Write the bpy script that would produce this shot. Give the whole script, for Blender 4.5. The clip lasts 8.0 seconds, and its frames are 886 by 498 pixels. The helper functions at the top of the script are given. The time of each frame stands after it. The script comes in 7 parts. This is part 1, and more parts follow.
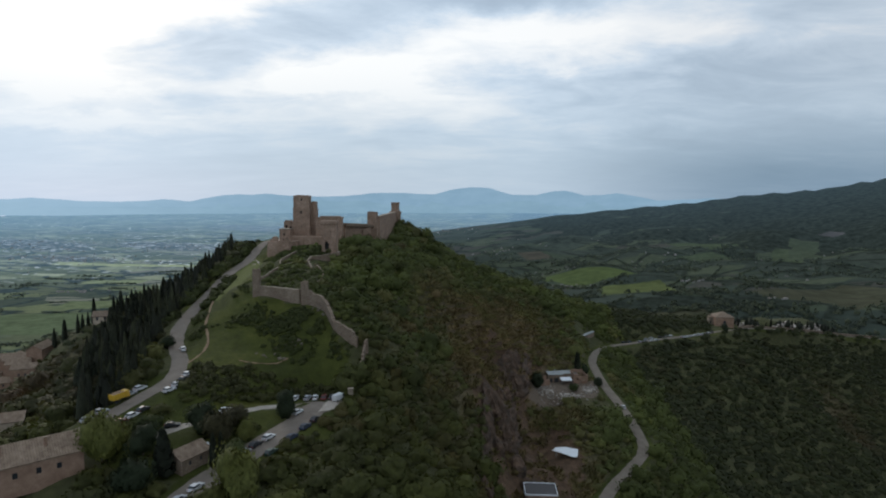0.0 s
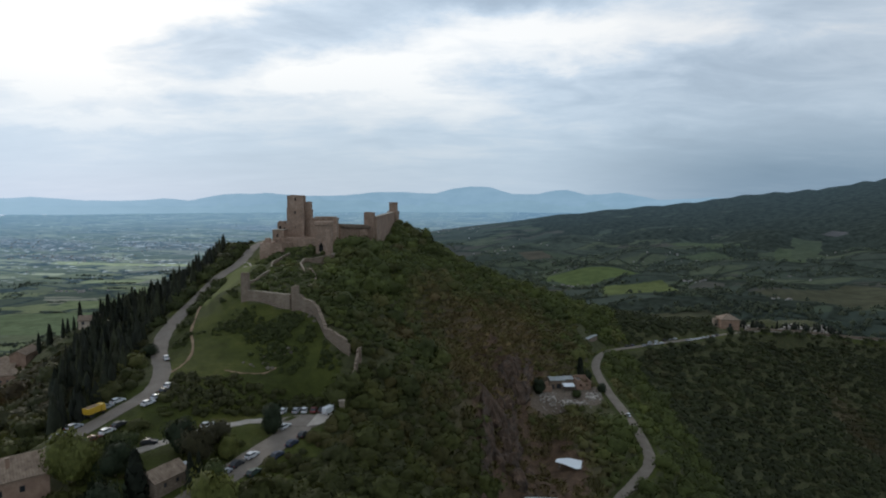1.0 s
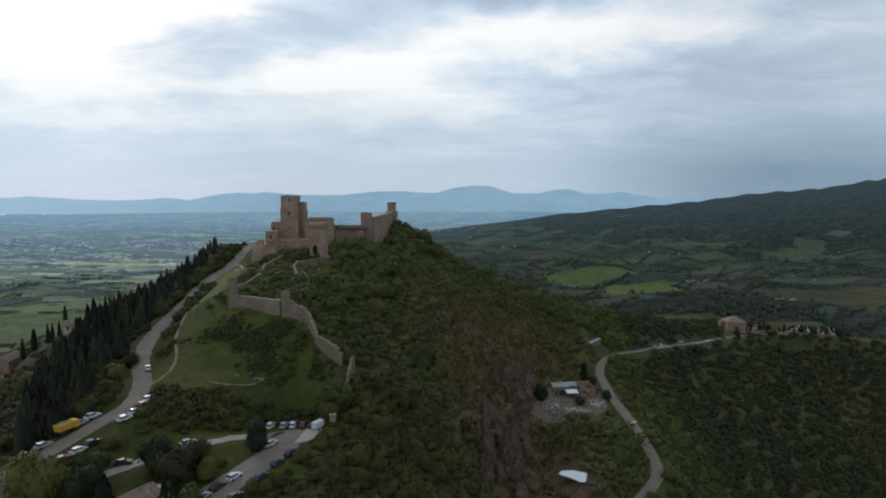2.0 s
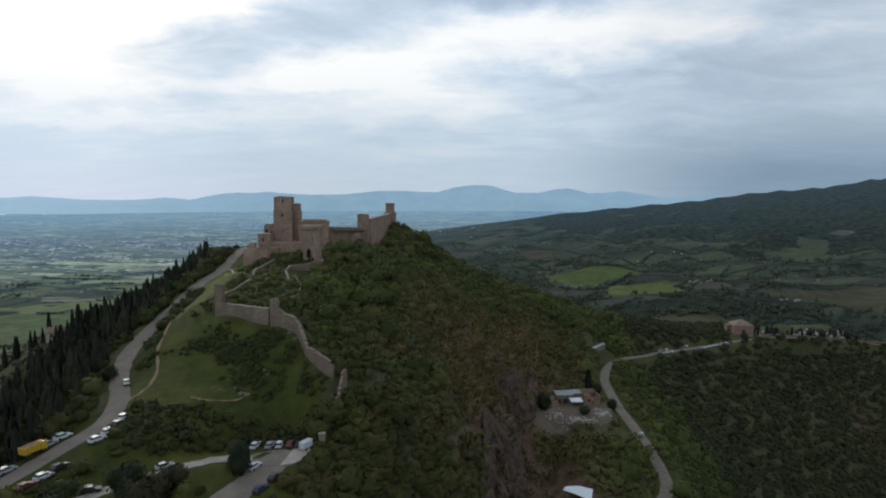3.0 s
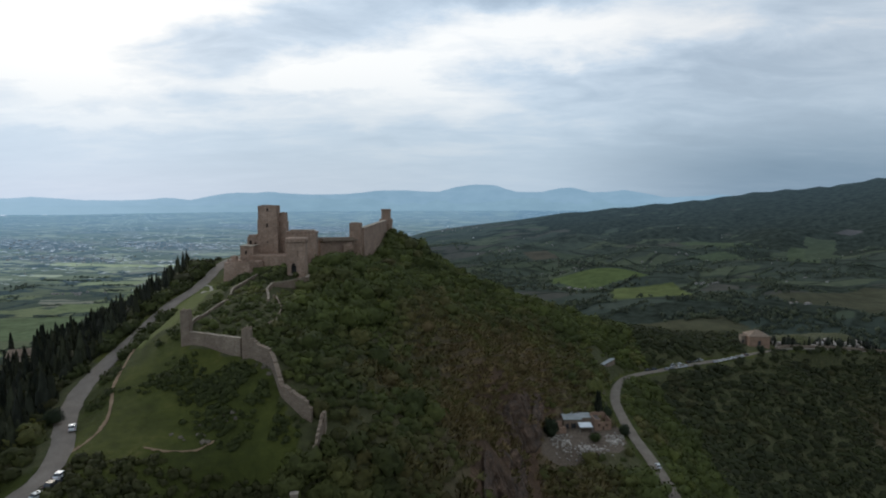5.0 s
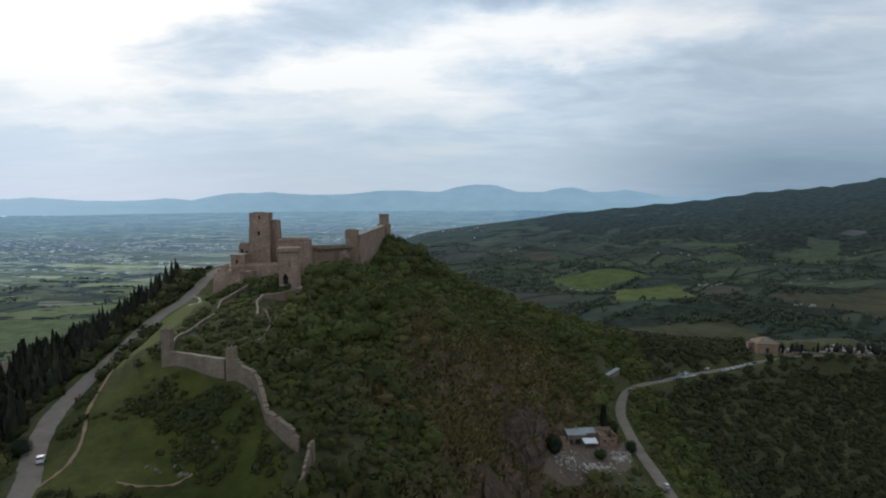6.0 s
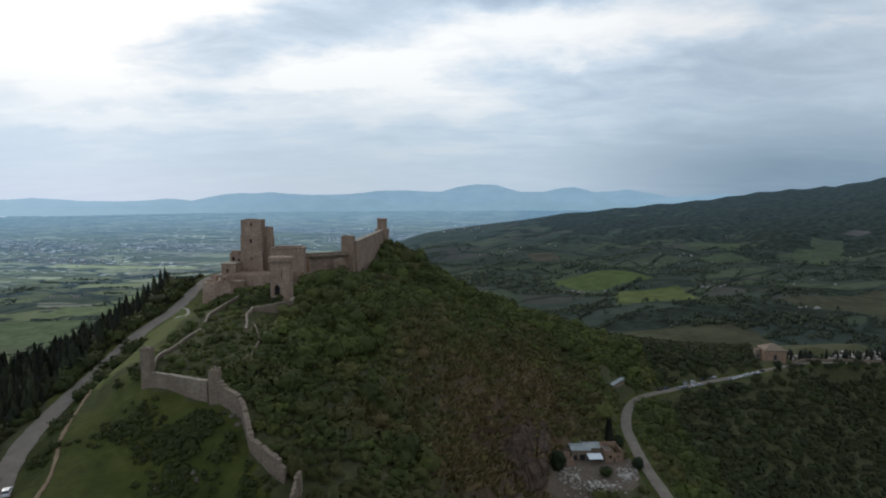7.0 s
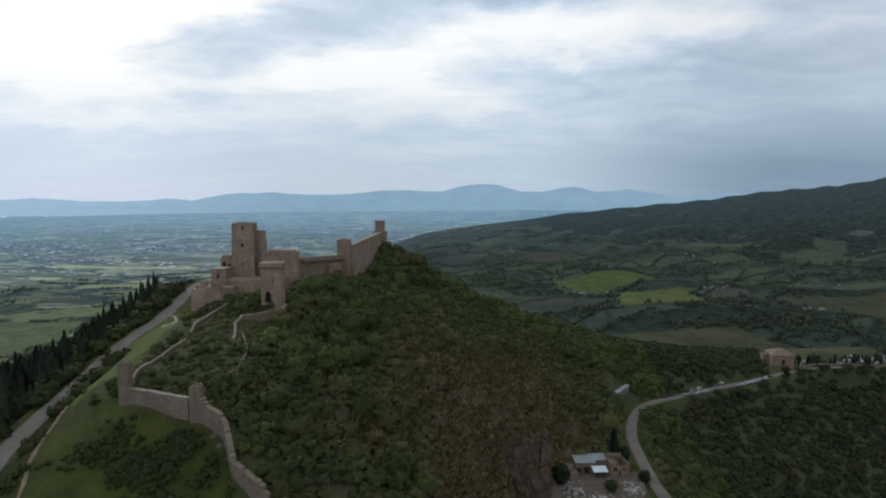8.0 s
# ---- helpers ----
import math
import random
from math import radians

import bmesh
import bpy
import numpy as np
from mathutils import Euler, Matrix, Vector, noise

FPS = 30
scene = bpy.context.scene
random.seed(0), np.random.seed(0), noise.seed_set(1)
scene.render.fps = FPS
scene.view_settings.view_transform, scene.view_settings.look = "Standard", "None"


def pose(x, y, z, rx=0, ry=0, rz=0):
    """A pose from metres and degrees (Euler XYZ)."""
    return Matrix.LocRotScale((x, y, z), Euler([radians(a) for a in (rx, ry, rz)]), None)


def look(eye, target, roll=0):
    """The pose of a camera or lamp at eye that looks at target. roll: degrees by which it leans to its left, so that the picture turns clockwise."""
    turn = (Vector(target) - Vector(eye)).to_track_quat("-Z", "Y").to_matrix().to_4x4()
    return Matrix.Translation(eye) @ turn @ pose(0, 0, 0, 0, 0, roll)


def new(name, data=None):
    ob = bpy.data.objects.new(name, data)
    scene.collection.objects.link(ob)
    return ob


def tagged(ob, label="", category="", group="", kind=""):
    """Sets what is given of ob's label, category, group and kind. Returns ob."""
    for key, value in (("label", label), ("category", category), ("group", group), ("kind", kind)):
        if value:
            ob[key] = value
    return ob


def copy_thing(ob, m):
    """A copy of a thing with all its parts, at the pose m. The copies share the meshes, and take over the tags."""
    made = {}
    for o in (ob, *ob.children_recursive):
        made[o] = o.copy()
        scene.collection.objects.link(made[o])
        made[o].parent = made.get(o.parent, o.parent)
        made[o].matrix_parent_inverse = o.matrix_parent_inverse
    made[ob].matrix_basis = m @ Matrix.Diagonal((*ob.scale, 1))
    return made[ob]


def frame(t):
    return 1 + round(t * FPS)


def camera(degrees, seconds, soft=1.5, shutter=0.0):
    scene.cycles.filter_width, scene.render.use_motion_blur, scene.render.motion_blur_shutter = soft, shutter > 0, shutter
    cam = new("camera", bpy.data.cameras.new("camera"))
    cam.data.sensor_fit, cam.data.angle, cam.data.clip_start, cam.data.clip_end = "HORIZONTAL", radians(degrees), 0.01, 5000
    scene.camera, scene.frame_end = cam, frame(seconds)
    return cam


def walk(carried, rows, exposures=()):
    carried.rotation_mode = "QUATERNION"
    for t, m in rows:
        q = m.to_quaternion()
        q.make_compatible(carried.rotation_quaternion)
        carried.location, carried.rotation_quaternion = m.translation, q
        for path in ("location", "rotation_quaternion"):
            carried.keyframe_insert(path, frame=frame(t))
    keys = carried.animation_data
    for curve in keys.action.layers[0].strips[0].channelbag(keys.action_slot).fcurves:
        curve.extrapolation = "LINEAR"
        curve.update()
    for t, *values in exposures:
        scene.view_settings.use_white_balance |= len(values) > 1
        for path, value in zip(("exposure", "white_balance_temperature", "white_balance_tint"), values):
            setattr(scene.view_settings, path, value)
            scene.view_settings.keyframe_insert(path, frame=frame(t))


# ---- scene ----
cam = camera(73.7, 8.0, soft=2.0)
PATH = [
    (0, (-0.63, -3.78, 320.40), (-0.63, 95.82, 311.83), 0.10),
    (0.5, (0.04, 1.72, 320.69), (-0.02, 101.32, 312.05), 0.11),
    (1, (0.60, 7.17, 320.89), (0.47, 106.77, 312.18), 0.11),
    (1.5, (1.10, 12.70, 321.08), (0.90, 112.30, 312.30), 0.10),
    (2, (1.59, 18.35, 321.34), (1.31, 117.95, 312.50), 0.08),
    (2.5, (2.09, 24.15, 321.72), (1.72, 123.75, 312.83), 0.06),
    (3, (2.61, 30.08, 322.29), (2.14, 129.67, 313.34), 0.03),
    (3.5, (3.14, 36.10, 323.07), (2.57, 135.69, 314.07), -0.00),
    (4, (3.68, 42.17, 324.09), (3.02, 141.76, 315.04), -0.04),
    (4.5, (4.23, 48.22, 325.33), (3.46, 147.80, 316.24), -0.08),
    (5, (4.76, 54.19, 326.77), (3.89, 153.77, 317.64), -0.12),
    (5.5, (5.27, 60.02, 328.34), (4.30, 159.59, 319.18), -0.15),
    (6, (5.76, 65.66, 329.97), (4.69, 165.23, 320.78), -0.19),
    (6.5, (6.21, 71.10, 331.52), (5.04, 170.66, 322.30), -0.22),
    (7, (6.65, 76.33, 332.85), (5.39, 175.89, 323.59), -0.25),
    (7.5, (7.09, 81.41, 333.75), (5.74, 180.96, 324.46), -0.27),
    (8, (7.57, 86.40, 333.98), (6.13, 185.95, 324.67), -0.29),
]
walk(cam, [(t, look(eye, target, roll)) for t, eye, target, roll in PATH])

# ---- world and sun ----
SUN_AZ, SUN_EL = radians(-33), radians(17)          # azimuth from +y towards +x


def nd(tree, kind, at=None, **values):
    """A node with its inputs set by name or number."""
    n = tree.nodes.new(kind)
    for key, value in values.items():
        if key in ("operation", "blend_type", "data_type", "noise_dimensions", "feature", "distance", "sky_type",
                   "sun_disc", "sun_elevation", "sun_rotation", "air_density", "dust_density", "ozone_density",
                   "interpolation_type", "attribute_name", "layer_name", "invert", "vector_type", "uv_map", "clamp_factor",
                   "sun_intensity", "altitude", "normalize", "voronoi_dimensions"):
            if key == "operation":
                n.operation = value
            elif key == "blend_type":
                n.blend_type = value
            elif key == "data_type":
                n.data_type = value
            elif key == "feature":
                n.feature = value
            elif key == "distance":
                n.distance = value
            elif key == "sky_type":
                n.sky_type = value
            elif key == "sun_disc":
                n.sun_disc = value
            elif key == "sun_elevation":
                n.sun_elevation = value
            elif key == "sun_rotation":
                n.sun_rotation = value
            elif key == "air_density":
                n.air_density = value
            elif key == "dust_density":
                n.dust_density = value
            elif key == "interpolation_type":
                n.interpolation_type = value
            elif key == "attribute_name":
                n.attribute_name = value
            elif key == "uv_map":
                n.uv_map = value
            elif key == "invert":
                n.invert = value
            continue
        slot = n.inputs[int(key[1:])] if key[0] == "i" and key[1:].isdigit() else n.inputs[key.replace("_", " ")]
        if isinstance(value, bpy.types.NodeSocket):
            tree.links.new(value, slot)
        else:
            slot.default_value = value
    return n


def ramp(tree, fac, stops, mode="LINEAR"):
    """A colour ramp: stops of (position, (r, g, b))."""
    n = tree.nodes.new("ShaderNodeValToRGB")
    n.color_ramp.interpolation = mode
    el = n.color_ramp.elements
    while len(el) < len(stops):
        el.new(0.5)
    for e, (p, c) in zip(el, stops):
        e.position, e.color = p, (*c, 1) if len(c) == 3 else c
    tree.links.new(fac, n.inputs[0])
    return n.outputs[0]


def math_(tree, op, a, b=0.0, c=0.0):
    return nd(tree, "ShaderNodeMath", operation=op, i0=a, i1=b, i2=c).outputs[0]


def mix(tree, fac, a, b, how="MIX"):
    n = tree.nodes.new("ShaderNodeMix")
    n.data_type, n.blend_type = "RGBA", how
    for slot, value in ((n.inputs[0], fac), (n.inputs[6], a), (n.inputs[7], b)):
        if isinstance(value, bpy.types.NodeSocket):
            tree.links.new(value, slot)
        else:
            slot.default_value = (*value, 1) if isinstance(value, tuple) and len(value) == 3 else value
    return n.outputs[2]


def smooth(tree, value, low, high, a=0.0, b=1.0):
    n = tree.nodes.new("ShaderNodeMapRange")
    n.interpolation_type = "SMOOTHSTEP"
    for k, v in enumerate((value, low, high, a, b)):
        if isinstance(v, bpy.types.NodeSocket):
            tree.links.new(v, n.inputs[k])
        else:
            n.inputs[k].default_value = v
    return n.outputs[0]


# Soft masses of the cloud layer ahead: azimuth, elevation, half widths (degrees) and how much lighter (+) or darker (-).
CLOUDS = [(-33, 15.5, 11, 5.0, 0.70), (-24, 17.5, 8, 1.6, 0.42), (-12, 10.6, 8, 1.5, 0.46), (-6, 12.0, 7, 1.7, 0.34), (3, 14.6, 9, 1.9, 0.30), (16, 15.6, 10, 2.2, 0.25),
          (-31, 6.3, 9, 0.65, 0.30), (-12, 7.4, 14, 1.0, 0.17), (1, 9.0, 7, 1.6, 0.16), (19.5, 10.0, 3.0, 0.5, 0.16), (2, 4.2, 7, 1.3, 0.20), (16, 6.4, 9, 0.8, 0.15), (10, 12.6, 6, 0.9, 0.14), (26, 13.5, 8, 1.2, 0.14), (31, 6.9, 7, 0.6, 0.10), (20.5, 11.2, 2.2, 0.45, 0.16), (-30, 4.0, 9, 0.6, 0.10), (-33, 9.5, 6, 2.0, 0.25),
          (-23, 12.2, 6, 2.2, -0.13), (-15, 16.0, 6.5, 2.2, -0.05), (-5, 17.5, 7, 1.8, -0.08), (8, 18.0, 7, 1.5, -0.26), (10, 10.5, 9, 1.8, -0.10), (28, 9.0, 13, 5.0, -0.16),
          (-24, 7.9, 9, 0.8, -0.14), (-20, 2.6, 14, 1.6, -0.10), (24, 3.2, 13, 2.6, -0.30)]


def make_world():
    world = bpy.data.worlds.new("overcast_sky")
    scene.world = world
    world.use_nodes = True
    t = world.node_tree
    t.nodes.clear()
    out = t.nodes.new("ShaderNodeOutputWorld")
    sky = nd(t, "ShaderNodeTexSky", sky_type="NISHITA", sun_disc=False, sun_elevation=SUN_EL, sun_rotation=SUN_AZ,
             air_density=1.6, dust_density=1.0)
    clear = mix(t, 1.0, sky.outputs[0], (0.07, 0.07, 0.075), "MULTIPLY")
    way = t.nodes.new("ShaderNodeTexCoord").outputs["Generated"]
    x, y, z = nd(t, "ShaderNodeSeparateXYZ", i0=way).outputs
    up = math_(t, "MAXIMUM", z, 0.0)
    # the cloud layer as a flat ceiling seen in perspective
    near = math_(t, "ADD", up, 0.16)
    flat = nd(t, "ShaderNodeCombineXYZ", i0=math_(t, "DIVIDE", x, near), i1=math_(t, "DIVIDE", y, near), i2=0.0).outputs[0]
    big = nd(t, "ShaderNodeTexNoise", Vector=nd(t, "ShaderNodeMapping", Vector=flat, Location=(3.1, 0.4, 0.0), Scale=(0.9, 1.3, 1)).outputs[0],
             Scale=1.0, Detail=9.0, Roughness=0.55, Distortion=0.4).outputs[0]
    fine = nd(t, "ShaderNodeTexNoise", Vector=nd(t, "ShaderNodeMapping", Vector=flat, Location=(9.4, 2.3, 0.0), Scale=(2.2, 3.6, 1)).outputs[0],
              Scale=1.0, Detail=8.0, Roughness=0.6, Distortion=0.6).outputs[0]
    bend = nd(t, "ShaderNodeTexNoise", Vector=nd(t, "ShaderNodeMapping", Vector=way, Scale=(9, 9, 22)).outputs[0], Scale=1.0, Detail=6.0, Roughness=0.62)
    bx, by, _ = nd(t, "ShaderNodeSeparateColor", i0=bend.outputs[1]).outputs[:3]
    az = math_(t, "ADD", math_(t, "MULTIPLY", math_(t, "ARCTAN2", x, y), 57.3), math_(t, "MULTIPLY", math_(t, "SUBTRACT", bx, 0.5), 13.0))
    el = math_(t, "ADD", math_(t, "MULTIPLY", math_(t, "ARCSINE", z), 57.3), math_(t, "MULTIPLY", math_(t, "SUBTRACT", by, 0.5), 4.2))
    tone = math_(t, "ADD", math_(t, "MULTIPLY", big, 0.48), math_(t, "ADD", math_(t, "MULTIPLY", fine, 0.36), 0.045))
    for a, e, wa, we, gain in CLOUDS:
        da = math_(t, "MULTIPLY", math_(t, "SUBTRACT", az, a), 1 / wa)
        de = math_(t, "MULTIPLY", math_(t, "SUBTRACT", el, e), 1 / we)
        d2 = math_(t, "ADD", math_(t, "MULTIPLY", da, da), math_(t, "MULTIPLY", de, de))
        tone = math_(t, "ADD", tone, math_(t, "MULTIPLY", math_(t, "POWER", 2.718, math_(t, "MULTIPLY", d2, -0.8)), gain * 0.62))
    cloud = ramp(t, tone, [(0.20, (0.36, 0.45, 0.56)), (0.36, (0.475, 0.585, 0.71)), (0.48, (0.63, 0.74, 0.86)),
                           (0.58, (0.84, 0.89, 0.94)), (0.68, (1.01, 1.02, 1.02))])
    side = smooth(t, x, 0.05, 0.75)
    cloud = mix(t, math_(t, "MULTIPLY", side, 0.55), cloud, (0.72, 0.685, 0.66), "MULTIPLY")
    # the deep haze under the layer near the horizon, paler towards the veiled sun
    low = smooth(t, z, 0.23, 0.02)
    left = smooth(t, x, -0.1, -0.6)
    haze = mix(t, math_(t, "MULTIPLY", smooth(t, x, 0.12, 0.50), smooth(t, z, 0.15, 0.03)), mix(t, left, (0.47, 0.595, 0.715), (0.45, 0.65, 0.86)), (0.185, 0.295, 0.405))
    cloud = mix(t, math_(t, "MULTIPLY", low, 0.84), cloud, haze)
    cloud = mix(t, 1.0, cloud, (0.985, 1.0, 1.02), "MULTIPLY")
    whole = mix(t, 0.94, clear, cloud)
    back = nd(t, "ShaderNodeBackground", Color=whole, Strength=1.0)
    t.links.new(back.outputs[0], out.inputs[0])


make_world()
sun_lamp = new("sun", bpy.data.lights.new("sun", "SUN"))
sun_lamp.data.energy, sun_lamp.data.angle, sun_lamp.data.color = 0.9, radians(14), (1.0, 0.90, 0.77)
sun_lamp.matrix_world = look((math.sin(SUN_AZ) * 900, math.cos(SUN_AZ) * 900, 620), (0, 0, 300))

# ---- materials ----
def new_material(name):
    m = bpy.data.materials.new(name)
    m.use_nodes = True
    t = m.node_tree
    return m, t, t.nodes["Principled BSDF"]


def place(t):
    return t.nodes.new("ShaderNodeTexCoord").outputs["Object"]


def world_place(t):
    return t.nodes.new("ShaderNodeNewGeometry").outputs["Position"]


def noise_(t, where, scale, detail=5.0, rough=0.55, bend=0.0):
    return nd(t, "ShaderNodeTexNoise", Vector=where, Scale=scale, Detail=detail, Roughness=rough, Distortion=bend).outputs[0]


def bump(t, shader, height, strength=0.5, distance_m=0.1):
    b = nd(t, "ShaderNodeBump", Strength=strength, Distance=distance_m, Height=height)
    t.links.new(b.outputs[0], shader.inputs["Normal"])


def speckled(name, colours, size=1.0, rough=0.85, relief=0.4, depth=0.05, metal=0.0, per_object=0.0):
    """A surface of several related colours at two scales, with fine relief."""
    m, t, s = new_material(name)
    p = world_place(t)
    big = noise_(t, p, 0.35 / size, 6, 0.6, 0.4)
    fine = noise_(t, p, 3.2 / size, 6, 0.65)
    both = math_(t, "ADD", math_(t, "MULTIPLY", big, 0.6), math_(t, "MULTIPLY", fine, 0.4))
    n = len(colours)
    colour = ramp(t, both, [(0.34 + 0.32 * k / max(1, n - 1), c) for k, c in enumerate(colours)])
    if per_object:
        rnd = t.nodes.new("ShaderNodeObjectInfo").outputs["Random"]
        gain = math_(t, "ADD", math_(t, "MULTIPLY", rnd, 2 * per_object), 1 - per_object)
        colour = mix(t, 1.0, colour, nd(t, "ShaderNodeCombineXYZ", i0=gain, i1=gain, i2=gain).outputs[0], "MULTIPLY")
    t.links.new(colour, s.inputs["Base Color"])
    s.inputs["Roughness"].default_value, s.inputs["Metallic"].default_value = rough, metal
    if relief:
        bump(t, s, fine, relief, depth)
    return m


def masonry(name, colours, course=0.35, length=0.6, mortar=(0.24, 0.20, 0.16), dark=0.5):
    """Weathered stonework: courses of blocks with stains and streaks, laid in real size on upright faces."""
    m, t, s = new_material(name)
    p = world_place(t)
    xyz = nd(t, "ShaderNodeSeparateXYZ", i0=p).outputs
    across = math_(t, "ADD", math_(t, "MULTIPLY", xyz[0], 0.9), math_(t, "MULTIPLY", xyz[1], 0.75))
    flat = nd(t, "ShaderNodeCombineXYZ", i0=across, i1=xyz[2], i2=0.0).outputs[0]
    brick = t.nodes.new("ShaderNodeTexBrick")
    t.links.new(flat, brick.inputs["Vector"])
    brick.inputs["Color1"].default_value, brick.inputs["Color2"].default_value = (0, 0, 0, 1), (1, 1, 1, 1)
    brick.inputs["Mortar"].default_value = (0.5, 0.5, 0.5, 1)
    for key, v in (("Scale", 1.0), ("Mortar Size", 0.025), ("Brick Width", length), ("Row Height", course), ("Bias", 0.0), ("Mortar Smooth", 0.3)):
        brick.inputs[key].default_value = v
    big = noise_(t, p, 0.16, 7, 0.65, 0.6)
    streak = noise_(t, nd(t, "ShaderNodeMapping", Vector=p, Scale=(0.9, 0.9, 0.10)).outputs[0], 1.0, 6, 0.6)
    fine = noise_(t, p, 2.2, 6, 0.7)
    tone = math_(t, "ADD", math_(t, "MULTIPLY", big, 0.5), math_(t, "ADD", math_(t, "MULTIPLY", brick.outputs[0], 0.16), math_(t, "MULTIPLY", fine, 0.36)))
    n = len(colours)
    colour = ramp(t, tone, [(0.32 + 0.36 * k / max(1, n - 1), c) for k, c in enumerate(colours)])
    colour = mix(t, math_(t, "MULTIPLY", smooth(t, streak, 0.50, 0.72), dark), colour, mix(t, 1.0, colour, (0.42, 0.40, 0.38), "MULTIPLY"))
    colour = mix(t, math_(t, "MULTIPLY", brick.outputs[1], 0.6), colour, mortar)
    t.links.new(colour, s.inputs["Base Color"])
    s.inputs["Roughness"].default_value = 0.9
    height = math_(t, "ADD", math_(t, "MULTIPLY", fine, 0.6), math_(t, "MULTIPLY", brick.outputs[1], -0.5))
    bump(t, s, height, 0.6, 0.08)
    return m


def leafy(name, attribute="", colour=(0.05, 0.07, 0.025), wild=0.35, soft=0.25):
    """Foliage: diffuse with a little light passing through; the colour may come from the plants' own tint."""
    m, t, s = new_material(name)
    if attribute:
        base = nd(t, "ShaderNodeAttribute", attribute_name=attribute).outputs["Color"]
    else:
        rnd = t.nodes.new("ShaderNodeObjectInfo").outputs["Random"]
        base = mix(t, rnd, tuple(c * (1 - wild * 0.6) for c in colour), tuple(c * (1 + wild * 0.6) for c in colour))
    island = t.nodes.new("ShaderNodeNewGeometry").outputs["Random Per Island"]
    gain = math_(t, "ADD", math_(t, "MULTIPLY", island, wild * 2), 1 - wild)
    base = mix(t, 1.0, base, nd(t, "ShaderNodeCombineXYZ", i0=gain, i1=gain, i2=math_(t, "MULTIPLY", gain, 0.92)).outputs[0], "MULTIPLY")
    patch = noise_(t, world_place(t), 0.045, 4, 0.6)
    base = mix(t, smooth(t, patch, 0.42, 0.62, 0.0, 0.2), base, mix(t, 1.0, base, (1.4, 1.35, 0.9), "MULTIPLY"))
    tuft = noise_(t, world_place(t), 0.9, 5, 0.65)
    base = mix(t, smooth(t, tuft, 0.36, 0.64, 0.0, 0.55), base, mix(t, 1.0, base, (0.55, 0.58, 0.60), "MULTIPLY"))
    t.links.new(base, s.inputs["Base Color"])
    s.inputs["Roughness"].default_value = 0.75
    s.inputs["Specular IOR Level"].default_value = 0.25
    thin = nd(t, "ShaderNodeBsdfTranslucent", Color=base)
    join = nd(t, "ShaderNodeMixShader", i0=soft, i1=s.outputs[0], i2=thin.outputs[0])
    t.links.new(join.outputs[0], t.nodes["Material Output"].inputs[0])
    return m


def plain(name, colour, rough=0.5, metal=0.0, coat=0.0, wear=0.12):
    """A paint or simple stuff, with faint dirt."""
    m, t, s = new_material(name)
    dirt = noise_(t, place(t), 2.5, 5, 0.6)
    c = mix(t, smooth(t, dirt, 0.40, 0.75, 0.0, wear * 2), colour, tuple(v * 0.55 + 0.02 for v in colour))
    t.links.new(c, s.inputs["Base Color"])
    s.inputs["Roughness"].default_value, s.inputs["Metallic"].default_value, s.inputs["Coat Weight"].default_value = rough, metal, coat
    return m


